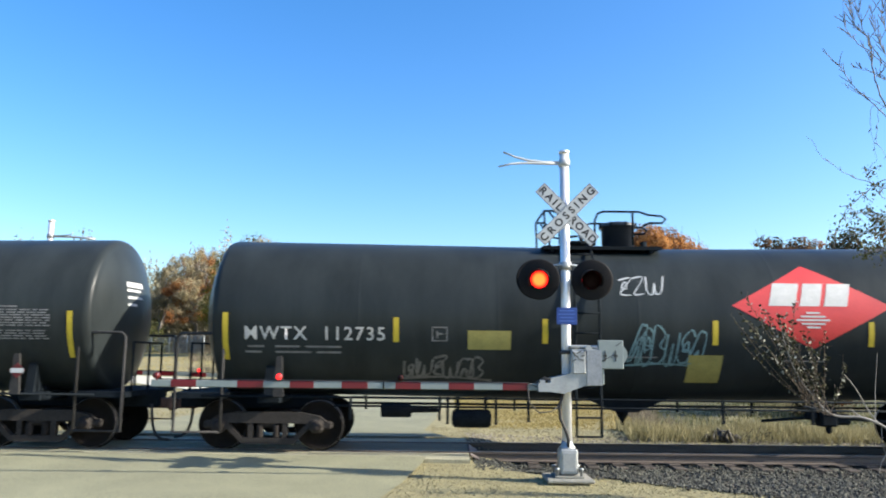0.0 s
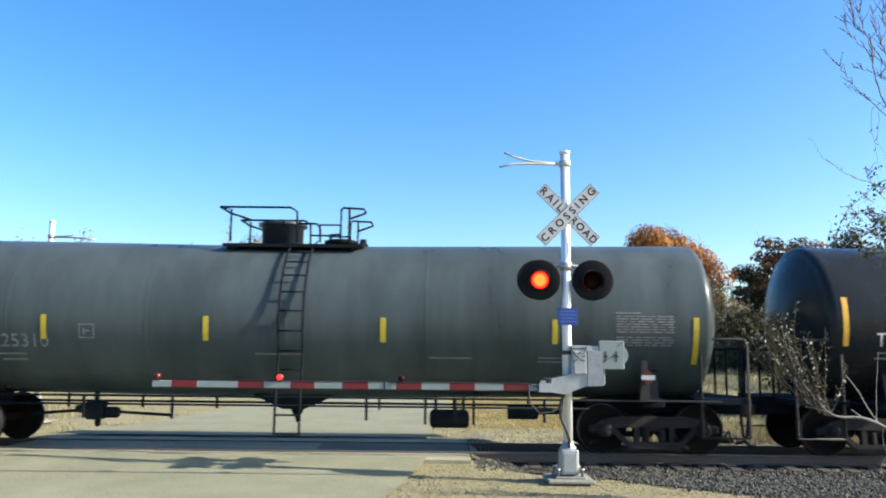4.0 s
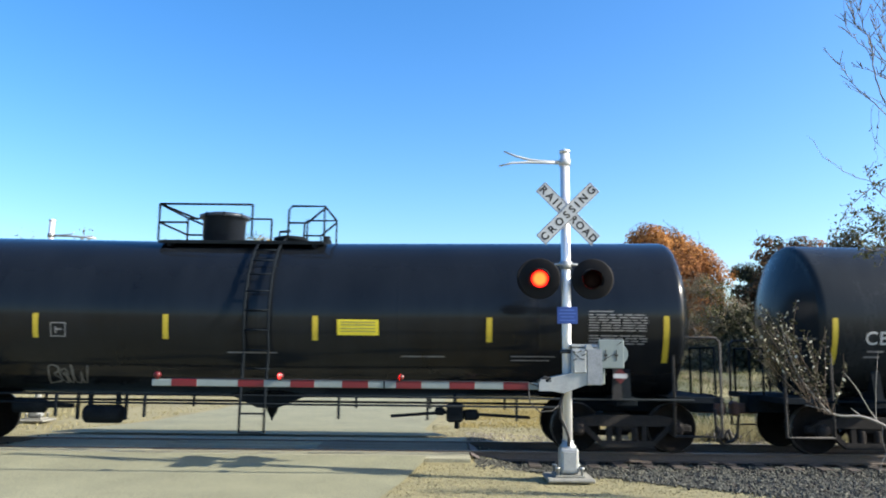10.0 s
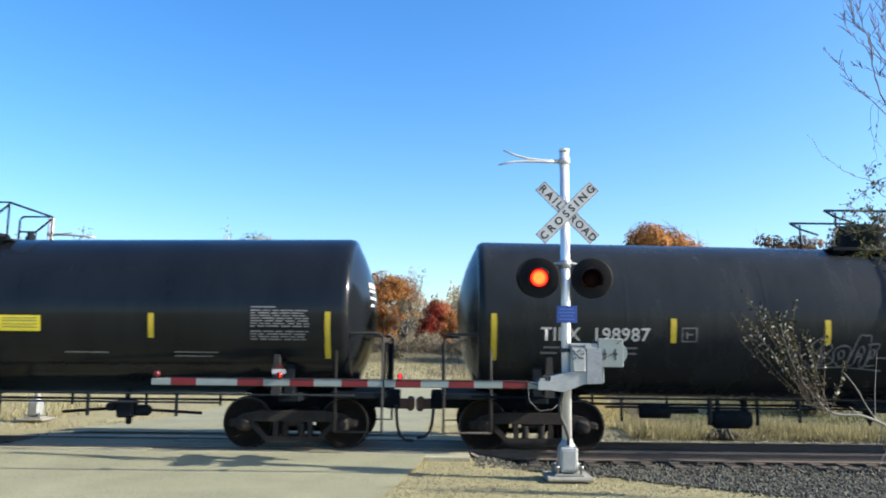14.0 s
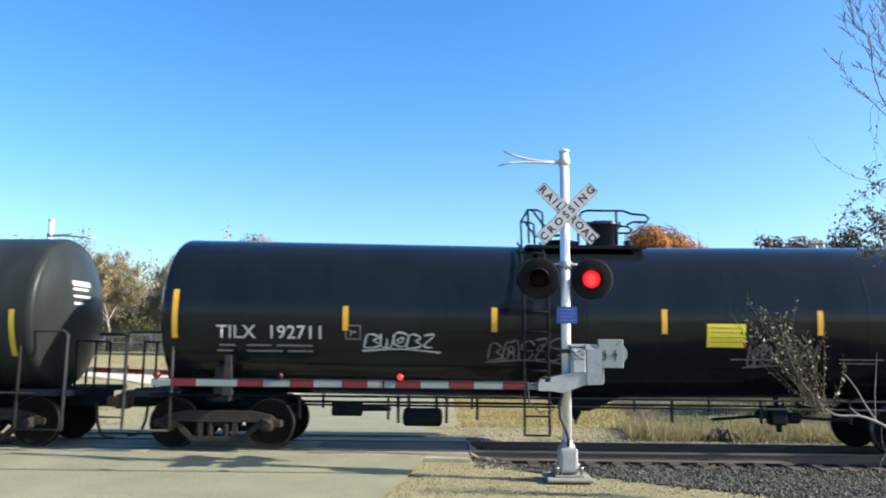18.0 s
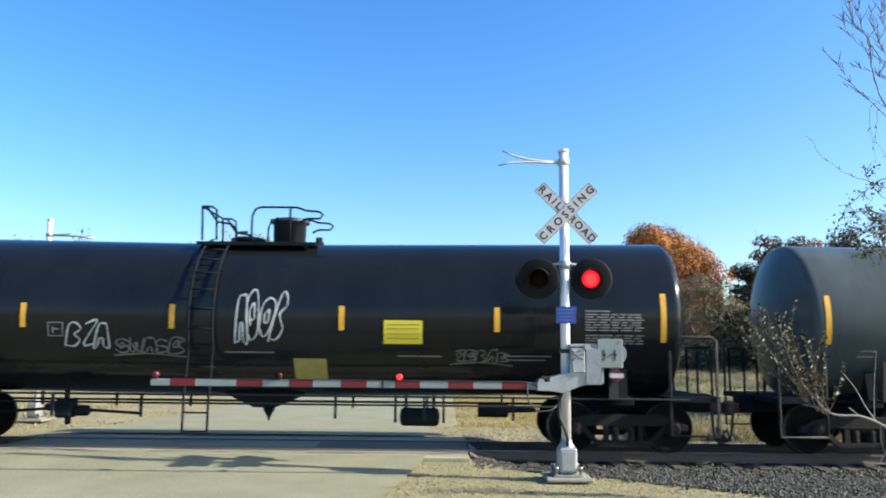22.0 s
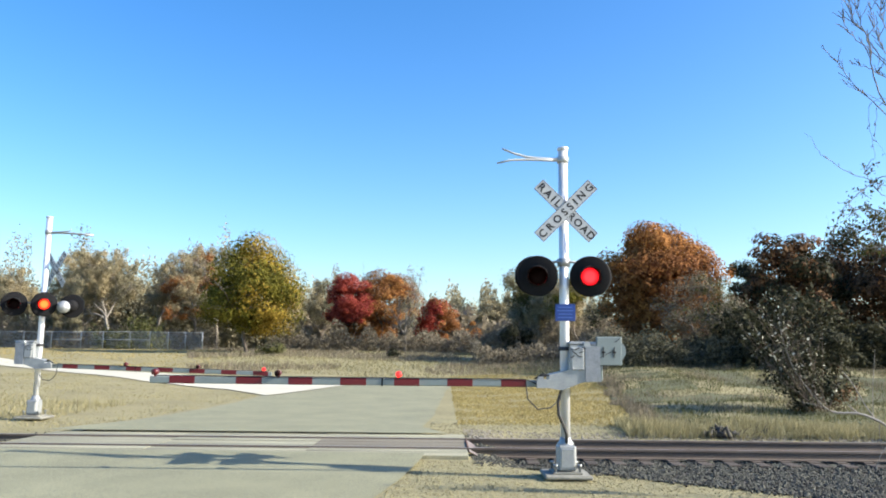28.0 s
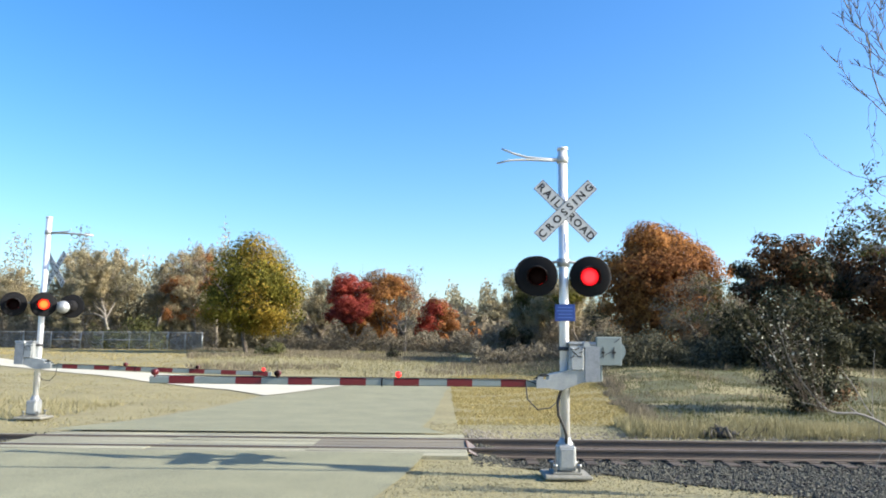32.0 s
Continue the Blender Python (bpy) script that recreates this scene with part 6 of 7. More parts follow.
tree("bare_tree", at_px(280, 94), 94, 13.5, 10, ("l_tan", "l_grey"), "tall thin tree with sparse tan leaves", 9, 30000, 0.095, bare=True, bark="palebark")
tree("bare_tree", at_px(335, 92), 92, 13.4, 10, ("l_tan", "l_rust"), "tall thin tree with sparse rusty leaves", 14, 33000, 0.095, bare=True, bark="palebark")
tree("bare_tree", at_px(385, 98), 98, 14.3, 8, ("l_tan", "l_grey"), "tall thin tree with sparse tan leaves", 15, 24000, 0.095, bare=True, bark="palebark")
# Gold right, darker green left: own tones with sun and shade painted in.
tree("autumn_tree", at_px(440, 70), 70, 11.6, 13.0, ("l_gold", "l_green"), "broad golden green tree turning yellow", 16, 46000, 0.115, low=0.07, lumps=64, point=0.1, cone=0.8, lean=(0.9, -0.2, -0.2), fat=1.1)
tree("bare_tree", at_px(520, 90), 90, 10.4, 7, ("l_grey", "l_tan"), "grey half bare slender tree", 17, 18000, 0.095, bare=True)
tree("bare_tree", at_px(565, 94), 94, 9.6, 6, ("l_grey", "l_tan"), "grey half bare slender tree", 8, 16500, 0.095, bare=True)
tree("autumn_tree", at_px(620, 82), 82, 9.4, 6.4, ("l_red", "l_orange"), "crimson red maple at the wood edge", 18, 30000, 0.1, low=0.08, lumps=46, fat=1.2, lean=(-0.5, 0.9, 0.32))
tree("autumn_tree", at_px(682, 84), 84, 9.9, 7.8, ("l_rust", "l_orange"), "rust and orange maple among grey brush", 19, 34000, 0.11, low=0.1, lumps=50, fat=1.2, point=0.1, lean=(0.6, 0.2, 0.1))
tree("bare_tree", at_px(716, 78), 78, 9.4, 3.6, "l_grey", "slender leafless grey tree", 20, 1400, 0.1, bare=True, bark="palebark")
tree("autumn_tree", at_px(772, 90), 90, 6.8, 6.6, ("l_red", "l_rust"), "low dull red maple tree", 21, 20000, 0.1, low=0.08, lumps=34, lean=(0, 0.4, -0.1))
tree("autumn_tree", at_px(832, 86), 86, 3.9, 2.6, "l_orange", "small orange tree in brush", 22, 3000, 0.12, low=0.1, lumps=14)
tree("bare_tree", at_px(850, 120), 120, 9.0, 12, ("l_grey", "l_tan"), "distant grey half bare tree", 23, 9000, 0.15, bare=True)
tree("bare_tree", at_px(915, 74), 74, 8.3, 7.6, ("l_grey", "l_olive"), "grey olive half bare tree", 24, 30000, 0.095, bare=True, low=0.05)
tree("bare_tree", at_px(975, 70), 70, 7.6, 6.0, ("l_grey", "l_tan"), "grey olive half bare tree", 7, 21000, 0.095, bare=True, low=0.05)
tree("bare_tree", at_px(1025, 66), 66, 6.6, 5.0, ("l_tan", "l_green"), "yellowing half bare tree", 25, 13500, 0.095, bare=True, low=0.05)
# Darker rust leaves gather low: own tone, with the crown's shade painted in.
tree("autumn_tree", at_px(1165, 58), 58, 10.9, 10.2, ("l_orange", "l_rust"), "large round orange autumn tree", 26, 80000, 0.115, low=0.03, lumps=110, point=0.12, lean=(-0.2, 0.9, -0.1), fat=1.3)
tree("bare_tree", at_px(1238, 47), 47, 6.2, 5.6, ("l_brush", "l_olive"), "grey leafless thicket tree", 27, 20000, 0.055, low=0.0, lumps=46, point=0.1)
tree("evergreen_tree", at_px(1390, 50), 50, 9.4, 6.6, ("l_dark", "l_brown"), "dark dense evergreen oak tree", 28, 18000, 0.13, low=0.02, lumps=60)
tree("evergreen_tree", at_px(1510, 54), 54, 9.8, 7.6, ("l_brown", "l_dark"), "dark oak with rust brown top leaves", 29, 17000, 0.13, low=0.02, lumps=60)
tree("evergreen_tree", at_px(1600, 50), 50, 10.0, 8.0, ("l_brown", "l_dark"), "dark oak with rust brown leaves", 30, 13000, 0.14, low=0.02, lumps=50)
tree("autumn_tree", at_px(1440, 62), 62, 10.0, 8.0, ("l_brown", "l_rust"), "rust brown oak behind the evergreens", 31, 12000, 0.14, low=0.1, lumps=36)
# Dark leaf tones put the wood's shade into this tree's colour.
tree("evergreen_tree", at_px(1318, 64), 64, 8.4, 5.0, ("l_dark", "l_olive"), "tree with the shade of the wood put into its dark leaves", 32, 10000, 0.13, low=0.02, lumps=34)


def thicket(name, px0, px1, y, h, foliage, label, seed, n, size=0.12, deep=6):
    """A band of low brush."""
    nr = np.random.default_rng(seed)
    x0, x1 = at_px(px0, y), at_px(px1, y)
    xs = nr.uniform(x0, x1, n)
    ys = y + nr.uniform(-deep / 2, deep / 2, n)
    top = np.array([h * (0.4 + 0.8 * abs(noise.noise((x * 0.23, seed, 0))) + 0.45 * noise.noise((x * 0.7, seed, 3)) + 0.2 * noise.noise((x * 2.3, v, seed))) for x, v in zip(xs, ys)])
    zs = np.array([lie(x, v) for x, v in zip(xs, ys)]) + top * nr.uniform(0, 1, n) ** 0.8
    ob = part(name, leaves_mesh(name, np.stack([xs, ys, zs], 1), size, M[foliage], seed, nr.normal(0, 0.8, (n, 3)) + np.array([0.2, -0.3, 0.3]), 1.5))
    return tagged(ob, label, "brush", kind="stuff")


thicket("brush", -80, 130, 106, 13.5, "l_grey", "grey leafless brush along the wood edge", 41, 16000, 0.15)
thicket("brush", 115, 430, 106, 18, "l_grey", "tall grey leafless wood edge", 39, 34000, 0.15)
thicket("brush", 410, 600, 106, 13.5, "l_grey", "grey leafless brush beside the golden tree", 38, 16000, 0.15)
thicket("brush", 100, 440, 112, 19.5, "l_tan", "tan leafless wood behind the fence", 40, 24000, 0.15)
thicket("brush", -60, 380, 92, 5.0, "l_brush", "grey brown undergrowth behind the fence", 42, 16000, 0.11)
thicket("brush", 180, 290, 84, 4.2, "l_olive", "dark shrubs behind the fence", 43, 2600, 0.12)
thicket("brush", 490, 960, 80, 3.4, "l_brush", "grey brown brush at the foot of the maples", 44, 26000, 0.085)
thicket("brush", 560, 1080, 118, 12.5, "l_grey", "distant grey leafless wood edge", 45, 44000, 0.16)
thicket("brush", 380, 1080, 140, 17.0, "l_tan", "distant tan coloured wood edge", 46, 36000, 0.2)
thicket("brush", 840, 1120, 70, 4.4, "l_brush", "grey undergrowth among the trees", 47, 16000, 0.08)
# Shade under the bank's trees is put into this brush's colour.
thicket("brush", 1050, 1330, 44, 3.2, "l_shaded_scrub", "tangled brush on the bank with shade put into its dark colour", 48, 13000, 0.07)
thicket("brush", 835, 1065, 55, 2.2, "l_brush", "dark brush beyond the road", 55, 9000, 0.07)
# Evergreen leaf colour reused here as painted shade under the trees.
thicket("brush", 1280, 1640, 43, 4.2, "l_dark", "undergrowth with the shade put into its dark colour", 49, 12000, 0.12)
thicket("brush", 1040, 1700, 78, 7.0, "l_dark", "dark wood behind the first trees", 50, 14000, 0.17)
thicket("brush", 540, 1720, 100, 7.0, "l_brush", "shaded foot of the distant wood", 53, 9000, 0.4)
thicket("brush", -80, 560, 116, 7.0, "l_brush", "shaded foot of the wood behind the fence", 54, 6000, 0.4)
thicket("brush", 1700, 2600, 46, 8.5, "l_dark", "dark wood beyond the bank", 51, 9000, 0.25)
thicket("brush", -900, -60, 95, 8.0, "l_grey", "grey wood beyond the field", 52, 9000, 0.25)
tree("shrub", at_px(910, 56), 56, 3.2, 3.0, "l_dark", "dark green juniper shrub", 61, 3000, 0.09, low=0.0, lumps=18, category="shrub")
tree("shrub", at_px(697, 62), 62, 1.0, 1.4, "l_dark", "small dark shrub on the bank", 62, 500, 0.07, low=0.0, lumps=8, category="shrub")
tree("shrub", at_px(480, 66), 66, 1.3, 3.4, "l_olive", "low dark shrub under the golden tree", 63, 900, 0.08, low=0.0, lumps=10, category="shrub")
tree("shrub", at_px(1424, 24.3), 24.3, 3.3, 3.2, ("l_brown", "l_dark"), "dark leafy shrub beyond the track", 64, 13000, 0.05, low=0.0, lumps=40, category="shrub")


def blades(name, n, where, h, w, material, label, seed):
    """Grass blades, each a bent sliver."""
    rng = np.random.default_rng(seed)
    p = np.array([where(rng) for _ in range(n)])
    a = rng.uniform(0, 6.28, n)
    hh = h * rng.uniform(0.4, 1.3, n) * (1.05 + 0.45 * np.sin(p[:, 0] * 0.9 + 2 * np.sin(p[:, 1] * 0.7)) * np.sin(p[:, 1] * 1.3 + 1.7 * np.sin(p[:, 0] * 0.8)))
    lean = rng.normal(0, 0.35, (n, 2)) * hh[:, None]
    side = np.stack([np.cos(a), np.sin(a), np.zeros(n)], 1) * w
    tip = p + np.stack([lean[:, 0], lean[:, 1], hh], 1)
    v = np.stack([p - side, p + side, tip], 1).reshape(-1, 3)
    me = bpy.data.meshes.new(name)
    me.vertices.add(3 * n), me.loops.add(3 * n), me.polygons.add(n)
    me.vertices.foreach_set("co", v.ravel())
    me.loops.foreach_set("vertex_index", np.arange(3 * n))
    me.polygons.foreach_set("loop_start", np.arange(0, 3 * n, 3))
    me.update()
    me.materials.append(material)
    return tagged(part(name, me), label, "grass", kind="stuff")


def in_box(x0, x1, y0, y1, test=None):
    def where(rng):
        while True:
            x, y = rng.uniform(x0, x1), rng.uniform(y0, y1)
            if test is None or test(x, y):
                return x, y, lie(x, y) - 0.02
    return where


def bank(x, y):
    edge = 5.1 + (y - 20) * 0.128 if y < 38 else max(1.5, 7.4 - (y - 38) * 0.6)
    return x > edge + 40 * (y < 18.6) + 0.5 * noise.noise((x * 0.8, y * 0.5, 1))


def left_field(x, y):
    """Between the road and the drive."""
    edge = 30 - 1.19 * (x + 6.75) if x > -9.1 else 32.8 - 0.587 * (x + 9.1) if x > -13.7 else 35.5 - 1.065 * (x + 13.7)
    return y < edge - 0.3 and x < -8.3 + 0.1 * (y - 18.6)


blades("bank_grass", 90000, in_box(1.5, 34, 18.2, 52, bank), 0.14, 0.014, M["greengrass"], "rough green and tan grass on the bank", 71)
blades("straw_grass", 17000, in_box(4.4, 22, 18.55, 20.3), 0.31, 0.012, M["straw"], "tall dry straw grass beside the track", 72)
blades("bank_straw", 5000, in_box(4, 26, 19, 44, lambda x, y: bank(x, y) and noise.noise((x * 0.5, y * 0.35, 7)) > 0.12), 0.24, 0.012, M["straw"], "clumps of dry straw grass on the bank", 79)
blades("bank_weeds", 9000, in_box(4, 30, 20, 46, lambda x, y: bank(x, y) and noise.noise((x * 0.45, y * 0.3, 2)) > 0.16), 0.3, 0.012, M["l_brush"], "brown weed clumps on the bank", 80)
blades("mown_grass", 60000, in_box(0.4, 8, 20, 44, lambda x, y: not bank(x, y)), 0.07, 0.024, M["mown"], "short mown straw coloured grass", 73)
blades("edge_weeds", 5000, in_box(4.6, 8.6, 20, 38, lambda x, y: bank(x, y) and not bank(x - 0.7, y)), 0.2, 0.013, M["l_brush"], "brown weeds along the edge of the mown grass", 85)
blades("left_grass", 46000, in_box(-28, -7, 18.0, 44, left_field), 0.055, 0.016, M["straw"], "dry straw coloured grass beside the road", 74)
blades("tall_left_grass", 7000, in_box(-24, -10.3, 20.0, 25.5), 0.26, 0.012, M["straw"], "tall dry grass round the far signal", 75)
blades("field_grass", 32000, in_box(-62, 8, 41, 84, lambda x, y: x > -0.32 * y and (y > 42 - x * 0.25 or x > -5)), 0.16, 0.03, M["straw"], "dry field grass before the wood", 76)
blades("mown_field", 36000, in_box(-62, -8, 44, 80, lambda x, y: x < -0.3 * y and y > 44 - x * 0.25), 0.07, 0.035, M["mown"], "mown yellow grass before the fence", 86)
blades("field_weeds", 24000, in_box(-30, 14, 44, 84, lambda x, y: x > -0.33 * y and y > 42 - x * 0.25 and noise.noise((x * 0.12, y * 0.1, 4)) > -0.1), 0.3, 0.025, M["l_brush"], "faded weeds on the rise", 77)
blades("shoulder_grass", 2600, in_box(-0.2, 7, 9, 13.0), 0.05, 0.006, M["straw"], "sparse dry grass in the shoulder gravel", 78)

# chain link fence before the wood
fence = thing("fence", pose(0, 0, 0), "grey chain link fence along the field", "fence")
post_me = Geo().tube([(0, 0, 0), (0, 0, 1.85)], 0.04, 8).done("fence_post", M["galv"])
FX = [-50.0, -47.2, -44.3, -41.1, -37.7, -35.2, -32.2, -30.0, -28.0, -26.1, -24.3]
for i, x in enumerate(FX):
    y = 78 - 0.18 * (x + 24)
    part("fence_post", post_me, fence, pose(x, y, lie(x, y)))
    if i + 1 < len(FX):
        x2 = FX[i + 1]
        y2 = 78 - 0.18 * (x2 + 24)
        a, b = Vector((x, y, lie(x, y))), Vector((x2, y2, lie(x2, y2)))
        up = Vector((0, 0, 1))
        part("fence_rail", Geo().tube([a + up * 1.8, b + up * 1.8], 0.03, 6).done("fence_rail", M["galv"]), fence)
        if i in (0, 3, 5, 6):
            part("fence_rail", Geo().tube([a + up * 1.0, b + up * 1.0], 0.035, 6).done("fence_rail", M["galv"]), fence)
        wire = Geo()
        for k in range(26):
            p, q = a.lerp(b, k / 26), a.lerp(b, min(1, (k + 6) / 26))
            wire.tube([p + up * 0.05, q + up * 1.8], 0.006, 3, cap=False), wire.tube([p + up * 1.8, q + up * 0.05], 0.006, 3, cap=False)
        part("fence_mesh", wire.done("fence_mesh", M["mesh"]), fence)

# the bush on the near side, arching in over the ballast, and the tree above it
rng = random.Random(5)


def arching(start, aim, length, r, bend, n=9, wob=0.05):
    p, d, pts = Vector(start), Vector(aim).normalized(), [Vector(start)]
    for _ in range(n):
        d = (d + Vector(bend) / n + Vector((rng.gauss(0, wob), rng.gauss(0, wob), rng.gauss(0, wob)))).normalized()
        p = p + d * (length / n)
        pts.append(p)
    return pts


def sprig(g, pts_out, pts, r, kids, klen, leaf_n, up=0.5):
    g.tube(pts, r, 5, r * 0.35, cap=False)
    for _ in range(kids):
        k = rng.uniform(0.2, 0.98)
        i = min(len(pts) - 2, int(k * (len(pts) - 1)))
        s = pts[i]
        d = (pts[i + 1] - pts[i]).normalized() * 0.7 + Vector((rng.gauss(0, 0.5), rng.gauss(0, 0.4), rng.gauss(up, 0.35)))
        tw = arching(s, d, klen * rng.uniform(0.4, 1.2), r * 0.5, (0, 0, 0.2), 5, 0.09)
        g.tube(tw, max(0.003, r * 0.42), 4, 0.002, cap=False)
        for _ in range(leaf_n):
            q = rng.randint(1, len(tw) - 1)
            pts_out.append(tw[q] + Vector((rng.gauss(0, 0.025), rng.gauss(0, 0.025), rng.gauss(0, 0.025))))


bush = thing("arching_bush", pose(7.0, 10.2, lie(7.0, 10.2)), "half bare bush with arching stems and small leaves beside the track", "bush")
lf = []
# one thick grey limb arching in, with its side shoots
LIMB = [Vector((x, 0.02 * math.sin(5 * x), z)) for x, z in ((0, 0), (-0.3, 0.4), (-0.62, 0.71), (-0.87, 0.87), (-1.11, 0.99), (-1.32, 1.12), (-1.585, 1.215),
                                                          (-1.85, 1.22), (-2.0, 1.28), (-2.13, 1.43), (-2.37, 1.75), (-2.5, 2.12), (-2.57, 2.45))]
SHOOTS = (
    (0.010, ((-1.345, 1.13), (-1.48, 1.33), (-1.62, 1.59), (-1.775, 1.79))),
    (0.012, ((-1.56, 1.21), (-1.63, 1.26), (-1.70, 1.32))),
    (0.008, ((-2.0, 1.28), (-2.14, 1.32), (-2.3, 1.35))),
    (0.006, ((-1.30, 1.10), (-1.31, 0.90), (-1.26, 0.72))),
    (0.009, ((-0.87, 0.87), (-1.05, 0.89), (-1.22, 0.80), (-1.33, 0.65), (-1.38, 0.50))),
    (0.006, ((-1.38, 1.16), (-1.36, 1.55), (-1.3, 2.05))),
)
part("limb", Geo().tube(smooth_line(LIMB, 3), 0.027, 7, 0.006, cap=False).done("limb", M["limb"]), bush, label="pale grey arching limb")
for r, line in SHOOTS:
    part("shoot", Geo().tube(smooth_line([Vector((x, 0.01, z)) for x, z in line], 3), r, 5, r * 0.5, cap=False).done("shoot", M["limb"]), bush)
for i in range(25):
    stem = Geo()
    ang = radians(rng.triangular(58, 152, 106))
    w = rng.random()
    st = (-1.93 - 0.42 * w, rng.uniform(-0.05, 0.2), 1.22 + 0.4 * w * w)
    line = arching(st, (math.cos(ang), rng.uniform(-0.1, 0.1), math.sin(ang)), rng.uniform(0.7, 1.6) * (1 if ang > 1.9 else 0.8), 0.01, (-0.1, 0, 0.35), 16, 0.04)
    sprig(stem, lf, line, 0.006, 3, 0.16, 2)
    for a, b in zip(line[4:], line[5:]):
        for w in (0.0, 0.35, 0.7):
            lf.append(a.lerp(b, w) + Vector((rng.gauss(0, 0.022), rng.gauss(0, 0.02), rng.gauss(0, 0.022))))
    part("stem", stem.done("stem", M["twig"]), bush)
# Every fifth leaf is pale, a painted glint; the others are dark.
pale = [p for i, p in enumerate(lf) if i % 5 == 0]
part("foliage", leaves_mesh("foliage", [tuple(p) for p in pale], 0.025, M["l_bush_glint"], 81), bush, label="small leaves with sun glints put into their pale colour", kind="stuff")
part("foliage", leaves_mesh("foliage", [tuple(p) for i, p in enumerate(lf) if i % 5], 0.028, M["l_dark"], 83), bush, label="small dark green leaves", kind="stuff")

# a tree close beside the parked car, its trunk out of view
TX, TY = 4.05, 5.5
tree_near = thing("roadside_tree", pose(TX, TY, lie(TX, TY)), "bare roadside tree with a few dark leaves", "tree")
lf = []
part("trunk", Geo().tube([(0, 0, 0), (0.08, 0, 1.2), (0.0, 0.05, 2.6), (-0.08, 0, 3.8), (-0.02, 0, 4.9)], 0.055, 9, 0.015, cap=False).done("trunk", M["bark"]), tree_near)


def limb(z, bends, r, twigs, tlen, leafy=0, up=0.4):
    """A limb from the trunk at a height, through bends given as (out, height), with twigs."""
    pts = [Vector((0, 0, z))] + [Vector((-o - 0.012, rng.gauss(0, 0.015), h + 0.03)) for o, h in bends]
    fine = []
    for i in range(len(pts) - 1):
        p0, p1, p2, p3 = pts[max(0, i - 1)], pts[i], pts[i + 1], pts[min(len(pts) - 1, i + 2)]
        for k in range(4):
            w = k / 4
            q = p1 + (p2 - p0) * (0.5 * w) + (p0 * 2 - p1 * 5 + p2 * 4 - p3) * (0.5 * w * w) + (p1 * 3 - p0 - p2 * 3 + p3) * (0.5 * w ** 3)
            fine.append(q + Vector((rng.gauss(0, 0.003), rng.gauss(0, 0.003), rng.gauss(0, 0.003))))
    fine.append(pts[-1])
    g = Geo().tube(fine[:9], r * 1.4, 5, r, cap=False)
    sprig(g, lf, fine[8:], r, twigs, tlen, leafy, up)
    part("limb", g.done("limb", M["greytwig"]), tree_near)


limb(2.9, [(0.45, 3.3), (0.77, 3.74), (0.84, 3.99), (0.87, 4.13), (0.9, 4.26), (0.97, 4.35), (0.99, 4.48), (0.98, 4.6)], 0.0056, 26, 0.14)
limb(2.85, [(0.5, 3.3), (0.77, 3.63), (0.89, 3.76), (0.99, 3.87), (1.09, 3.98), (1.15, 4.07), (1.21, 4.18)], 0.0040, 14, 0.09)
limb(3.0, [(0.6, 3.55), (0.84, 3.75), (1.0, 3.82), (1.05, 3.85), (1.1, 3.9)], 0.0019, 4, 0.06)
limb(3.4, [(0.6, 3.85), (0.87, 4.12), (0.95, 4.18), (1.02, 4.28), (1.05, 4.37), (1.05, 4.56)], 0.0031, 12, 0.1)
limb(3.5, [(0.7, 4.0), (0.88, 4.24), (0.93, 4.41), (0.94, 4.58)], 0.0031, 12, 0.12)
limb(3.6, [(0.7, 3.92), (0.83, 3.98), (0.91, 4.0), (1.01, 4.03)], 0.0019, 7, 0.07)
limb(3.4, [(0.6, 3.85), (0.74, 4.05), (0.78, 4.15), (0.81, 4.24), (0.83, 4.37), (0.84, 4.52)], 0.0031, 18, 0.13)
limb(3.7, [(0.6, 4.1), (0.72, 4.29), (0.76, 4.41), (0.73, 4.56)], 0.0031, 16, 0.13)
limb(3.6, [(0.6, 3.8), (0.75, 3.91), (0.81, 3.96), (0.78, 4.07)], 0.0025, 10, 0.1)
limb(3.3, [(0.7, 3.72), (0.88, 3.72), (0.9, 3.62), (0.89, 3.49), (0.88, 3.33), (0.86, 3.25)], 0.0019, 4, 0.05, 0, -0.3)
limb(3.3, [(0.66, 3.7), (0.82, 3.7), (0.85, 3.6), (0.86, 3.47), (0.83, 3.38), (0.79, 3.31)], 0.0019, 4, 0.05, 0, -0.3)
limb(2.6, [(0.5, 2.95), (0.8, 3.08), (0.96, 3.16), (1.07, 3.2), (1.17, 3.25), (1.27, 3.33), (1.34, 3.42), (1.38, 3.49)], 0.0028, 3, 0.05)
limb(2.7, [(0.5, 3.1), (0.8, 3.16), (0.9, 3.12), (1.01, 3.03), (1.11, 2.95), (1.17, 2.85), (1.22, 2.76), (1.27, 2.66)], 0.0037, 16, 0.09, 5, 0.0)
limb(2.6, [(0.5, 2.9), (0.81, 3.02), (0.87, 3.06), (0.94, 3.13), (0.97, 3.24)], 0.0025, 12, 0.08, 6, 0.1)
limb(2.5, [(0.5, 2.8), (0.82, 2.88), (0.92, 2.92), (1.02, 2.92), (1.09, 2.88)], 0.0025, 14, 0.1, 6, 0.0)
limb(2.4, [(0.5, 2.66), (0.83, 2.74), (0.95, 2.78), (1.05, 2.76), (1.12, 2.75)], 0.0025, 16, 0.1, 7, 0.0)
limb(2.3, [(0.4, 2.6), (0.7, 2.75), (0.85, 2.85), (0.93, 2.84)], 0.0025, 20, 0.13, 9, 0.0)
limb(2.3, [(0.4, 2.5), (0.7, 2.6), (0.9, 2.64), (1.0, 2.62)], 0.0025, 20, 0.12, 9, 0.0)
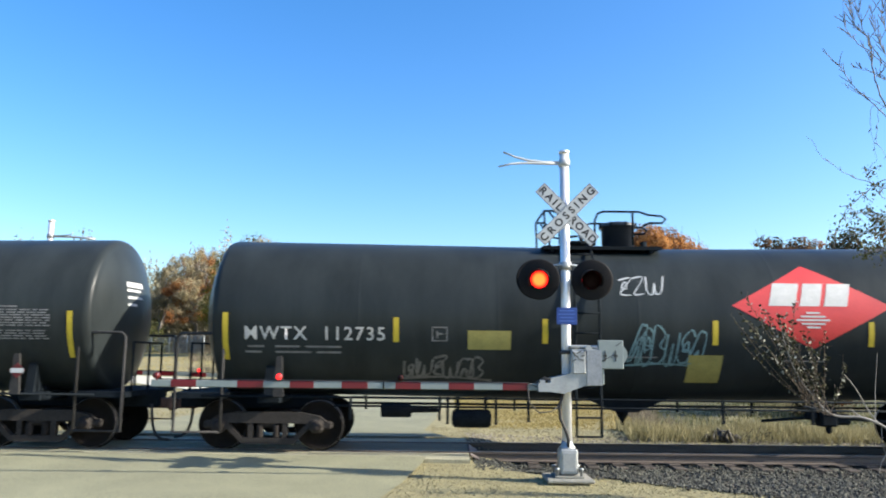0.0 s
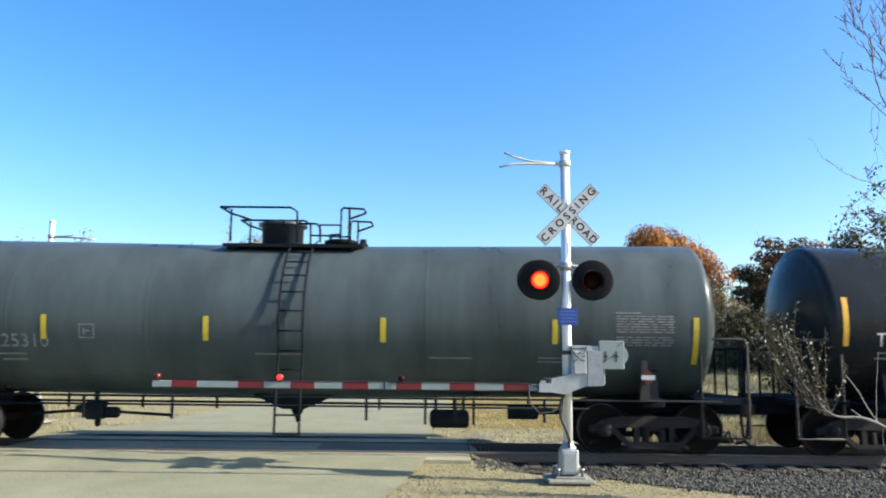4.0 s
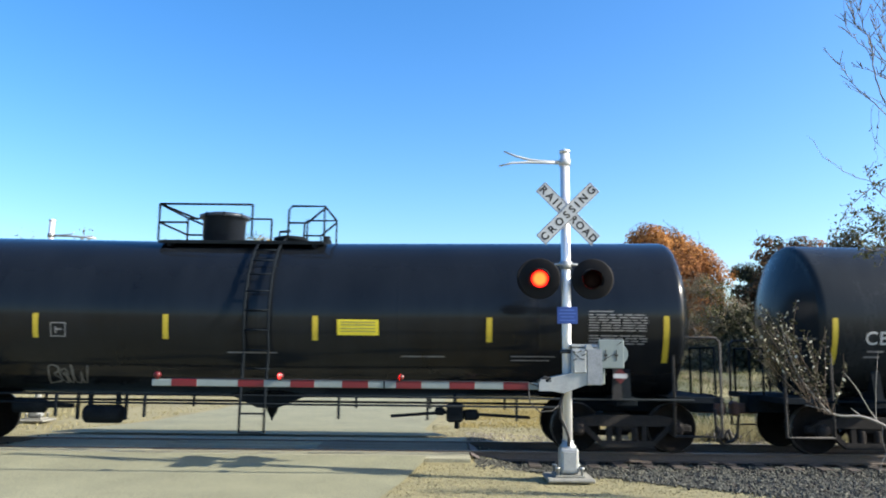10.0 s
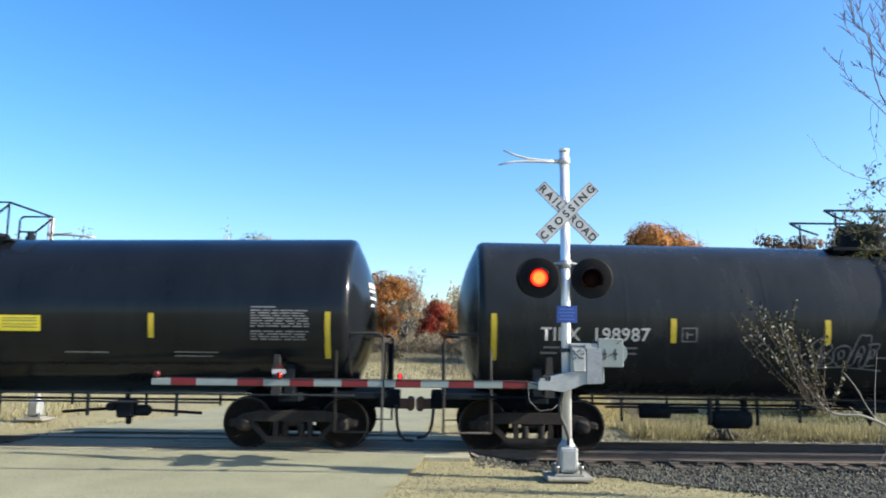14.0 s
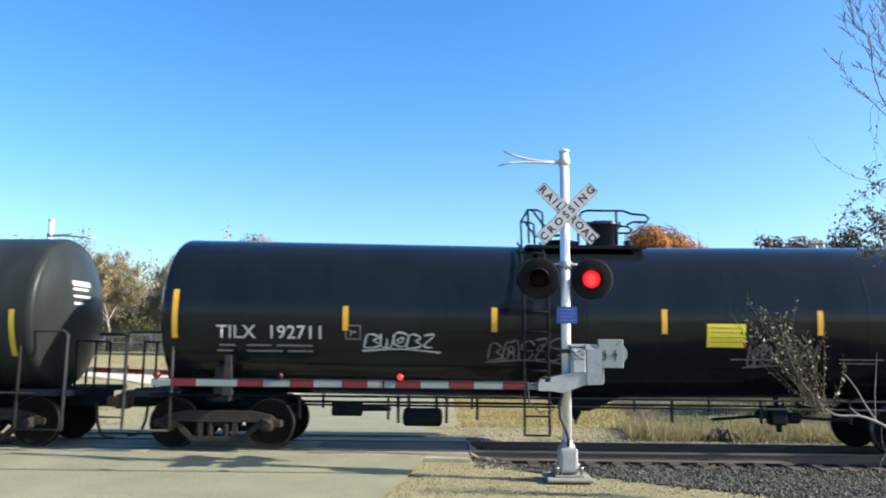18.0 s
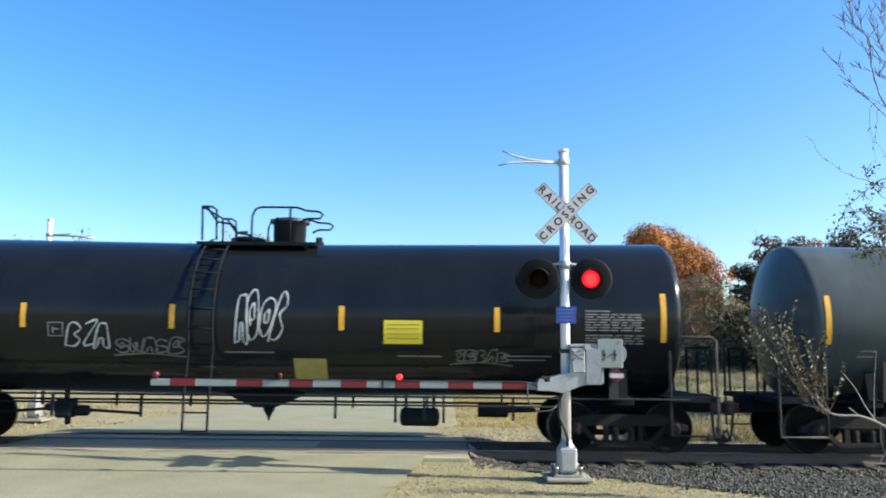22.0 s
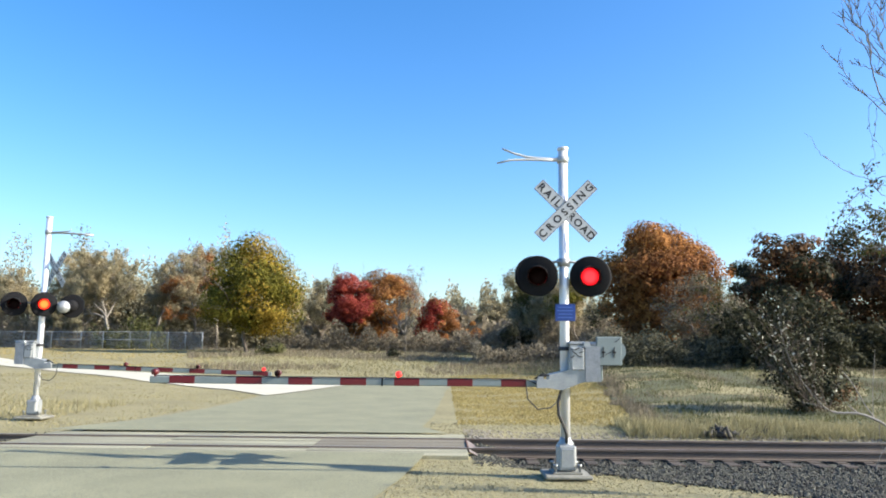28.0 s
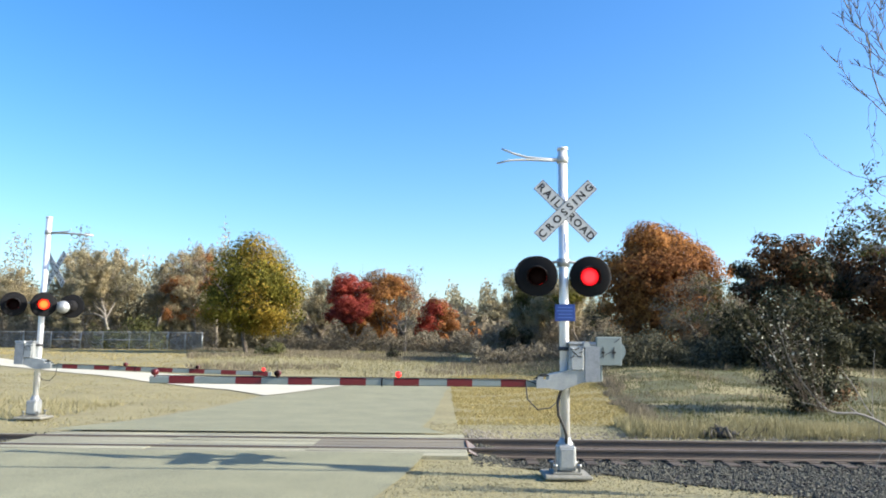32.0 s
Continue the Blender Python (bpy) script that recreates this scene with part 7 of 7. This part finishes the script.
part("foliage", leaves_mesh("foliage", [tuple(p) for p in lf], 0.013, M["l_olive"], 82), tree_near, label="small dark leaves", kind="stuff")

# a low dark heap beside the track
heap = thing("brushwood_heap", pose(6.7, 18.8, lie(6.7, 18.8)), "small dark heap of broken roots and clods beside the track", "brushwood")
for i in range(48):
    cx, cy, turn = rng.gauss(-0.05, 0.2), rng.gauss(0, 0.1), rng.uniform(0, 3.14)
    run = rng.uniform(0.12, 0.42)
    top = 0.25 * max(0.3, 1 - abs(cx + 0.05) / 0.6) * rng.uniform(0.5, 1.1)
    arch = []
    for w in (-1, -0.6, -0.2, 0.2, 0.6, 1):
        arch.append(Vector((cx + run * 0.5 * w * math.cos(turn) + rng.gauss(0, 0.02), cy + run * 0.4 * w * math.sin(turn), max(-0.02, top * (1 - abs(w) ** 1.6) + rng.gauss(0, 0.02)))))
    part("root", Geo().tube(arch, rng.uniform(0.018, 0.05), 6, 0.012).done("root", M["root"]), heap)
for i in range(9):
    x0 = 0.35 + 0.1 * i + rng.uniform(-0.05, 0.05)
    twig_line = arching((x0, rng.uniform(-0.1, 0.15), 0.0), (rng.uniform(-0.6, 0.9), 0, rng.uniform(0.4, 0.9)), rng.uniform(0.2, 0.4), 0.01, (0.2, 0, -0.5), 6, 0.12)
    part("dead_twig", Geo().tube(twig_line, 0.009, 5, 0.005, cap=False).done("dead_twig", M["root"]), heap)

# ---------------------------------------------------------------- what moves
def motions():
    steps = [i * 0.5 for i in range(65)]
    for k, car in enumerate(CARS):
        c0 = (COUPLERS[k - 1] + COUPLERS[k]) / 2 if k else COUPLERS[0] - 8.93
        rows = []
        for t in steps:
            off = JOLT.get(t, -0.08 if t != int(t) and t > 3 else 0.0)
            rows.append((t, pose(c0 - SPEED * t + off, TRACK_Y, RAIL_Z)))
        walk(car, rows)
    # the lenses turn their lit face to the road in time with each other
    flips = []
    for n in range(33):
        start = 0.1 + 0.9945 * n if n < 18 else n - 0.1
        flips += [start, start + 0.47]
    for lens, (x, y, z), first, early in FLASHERS:
        turn = 0 if first else 180
        rows = [(0.0, pose(x, y, z, 0, 0, turn))]
        for t in flips:
            t += early
            if t + 0.1 > 32:
                break
            for i in (0, 1, 2, 3):
                if frame(t + i / 30) > frame(rows[-1][0]):
                    rows.append((t + i / 30, pose(x, y, z, 0, 0, turn + 60 * i)))
            turn += 180
        rows.append((32.1, pose(x, y, z, 0, 0, turn)))
        walk(lens, rows)


motions()
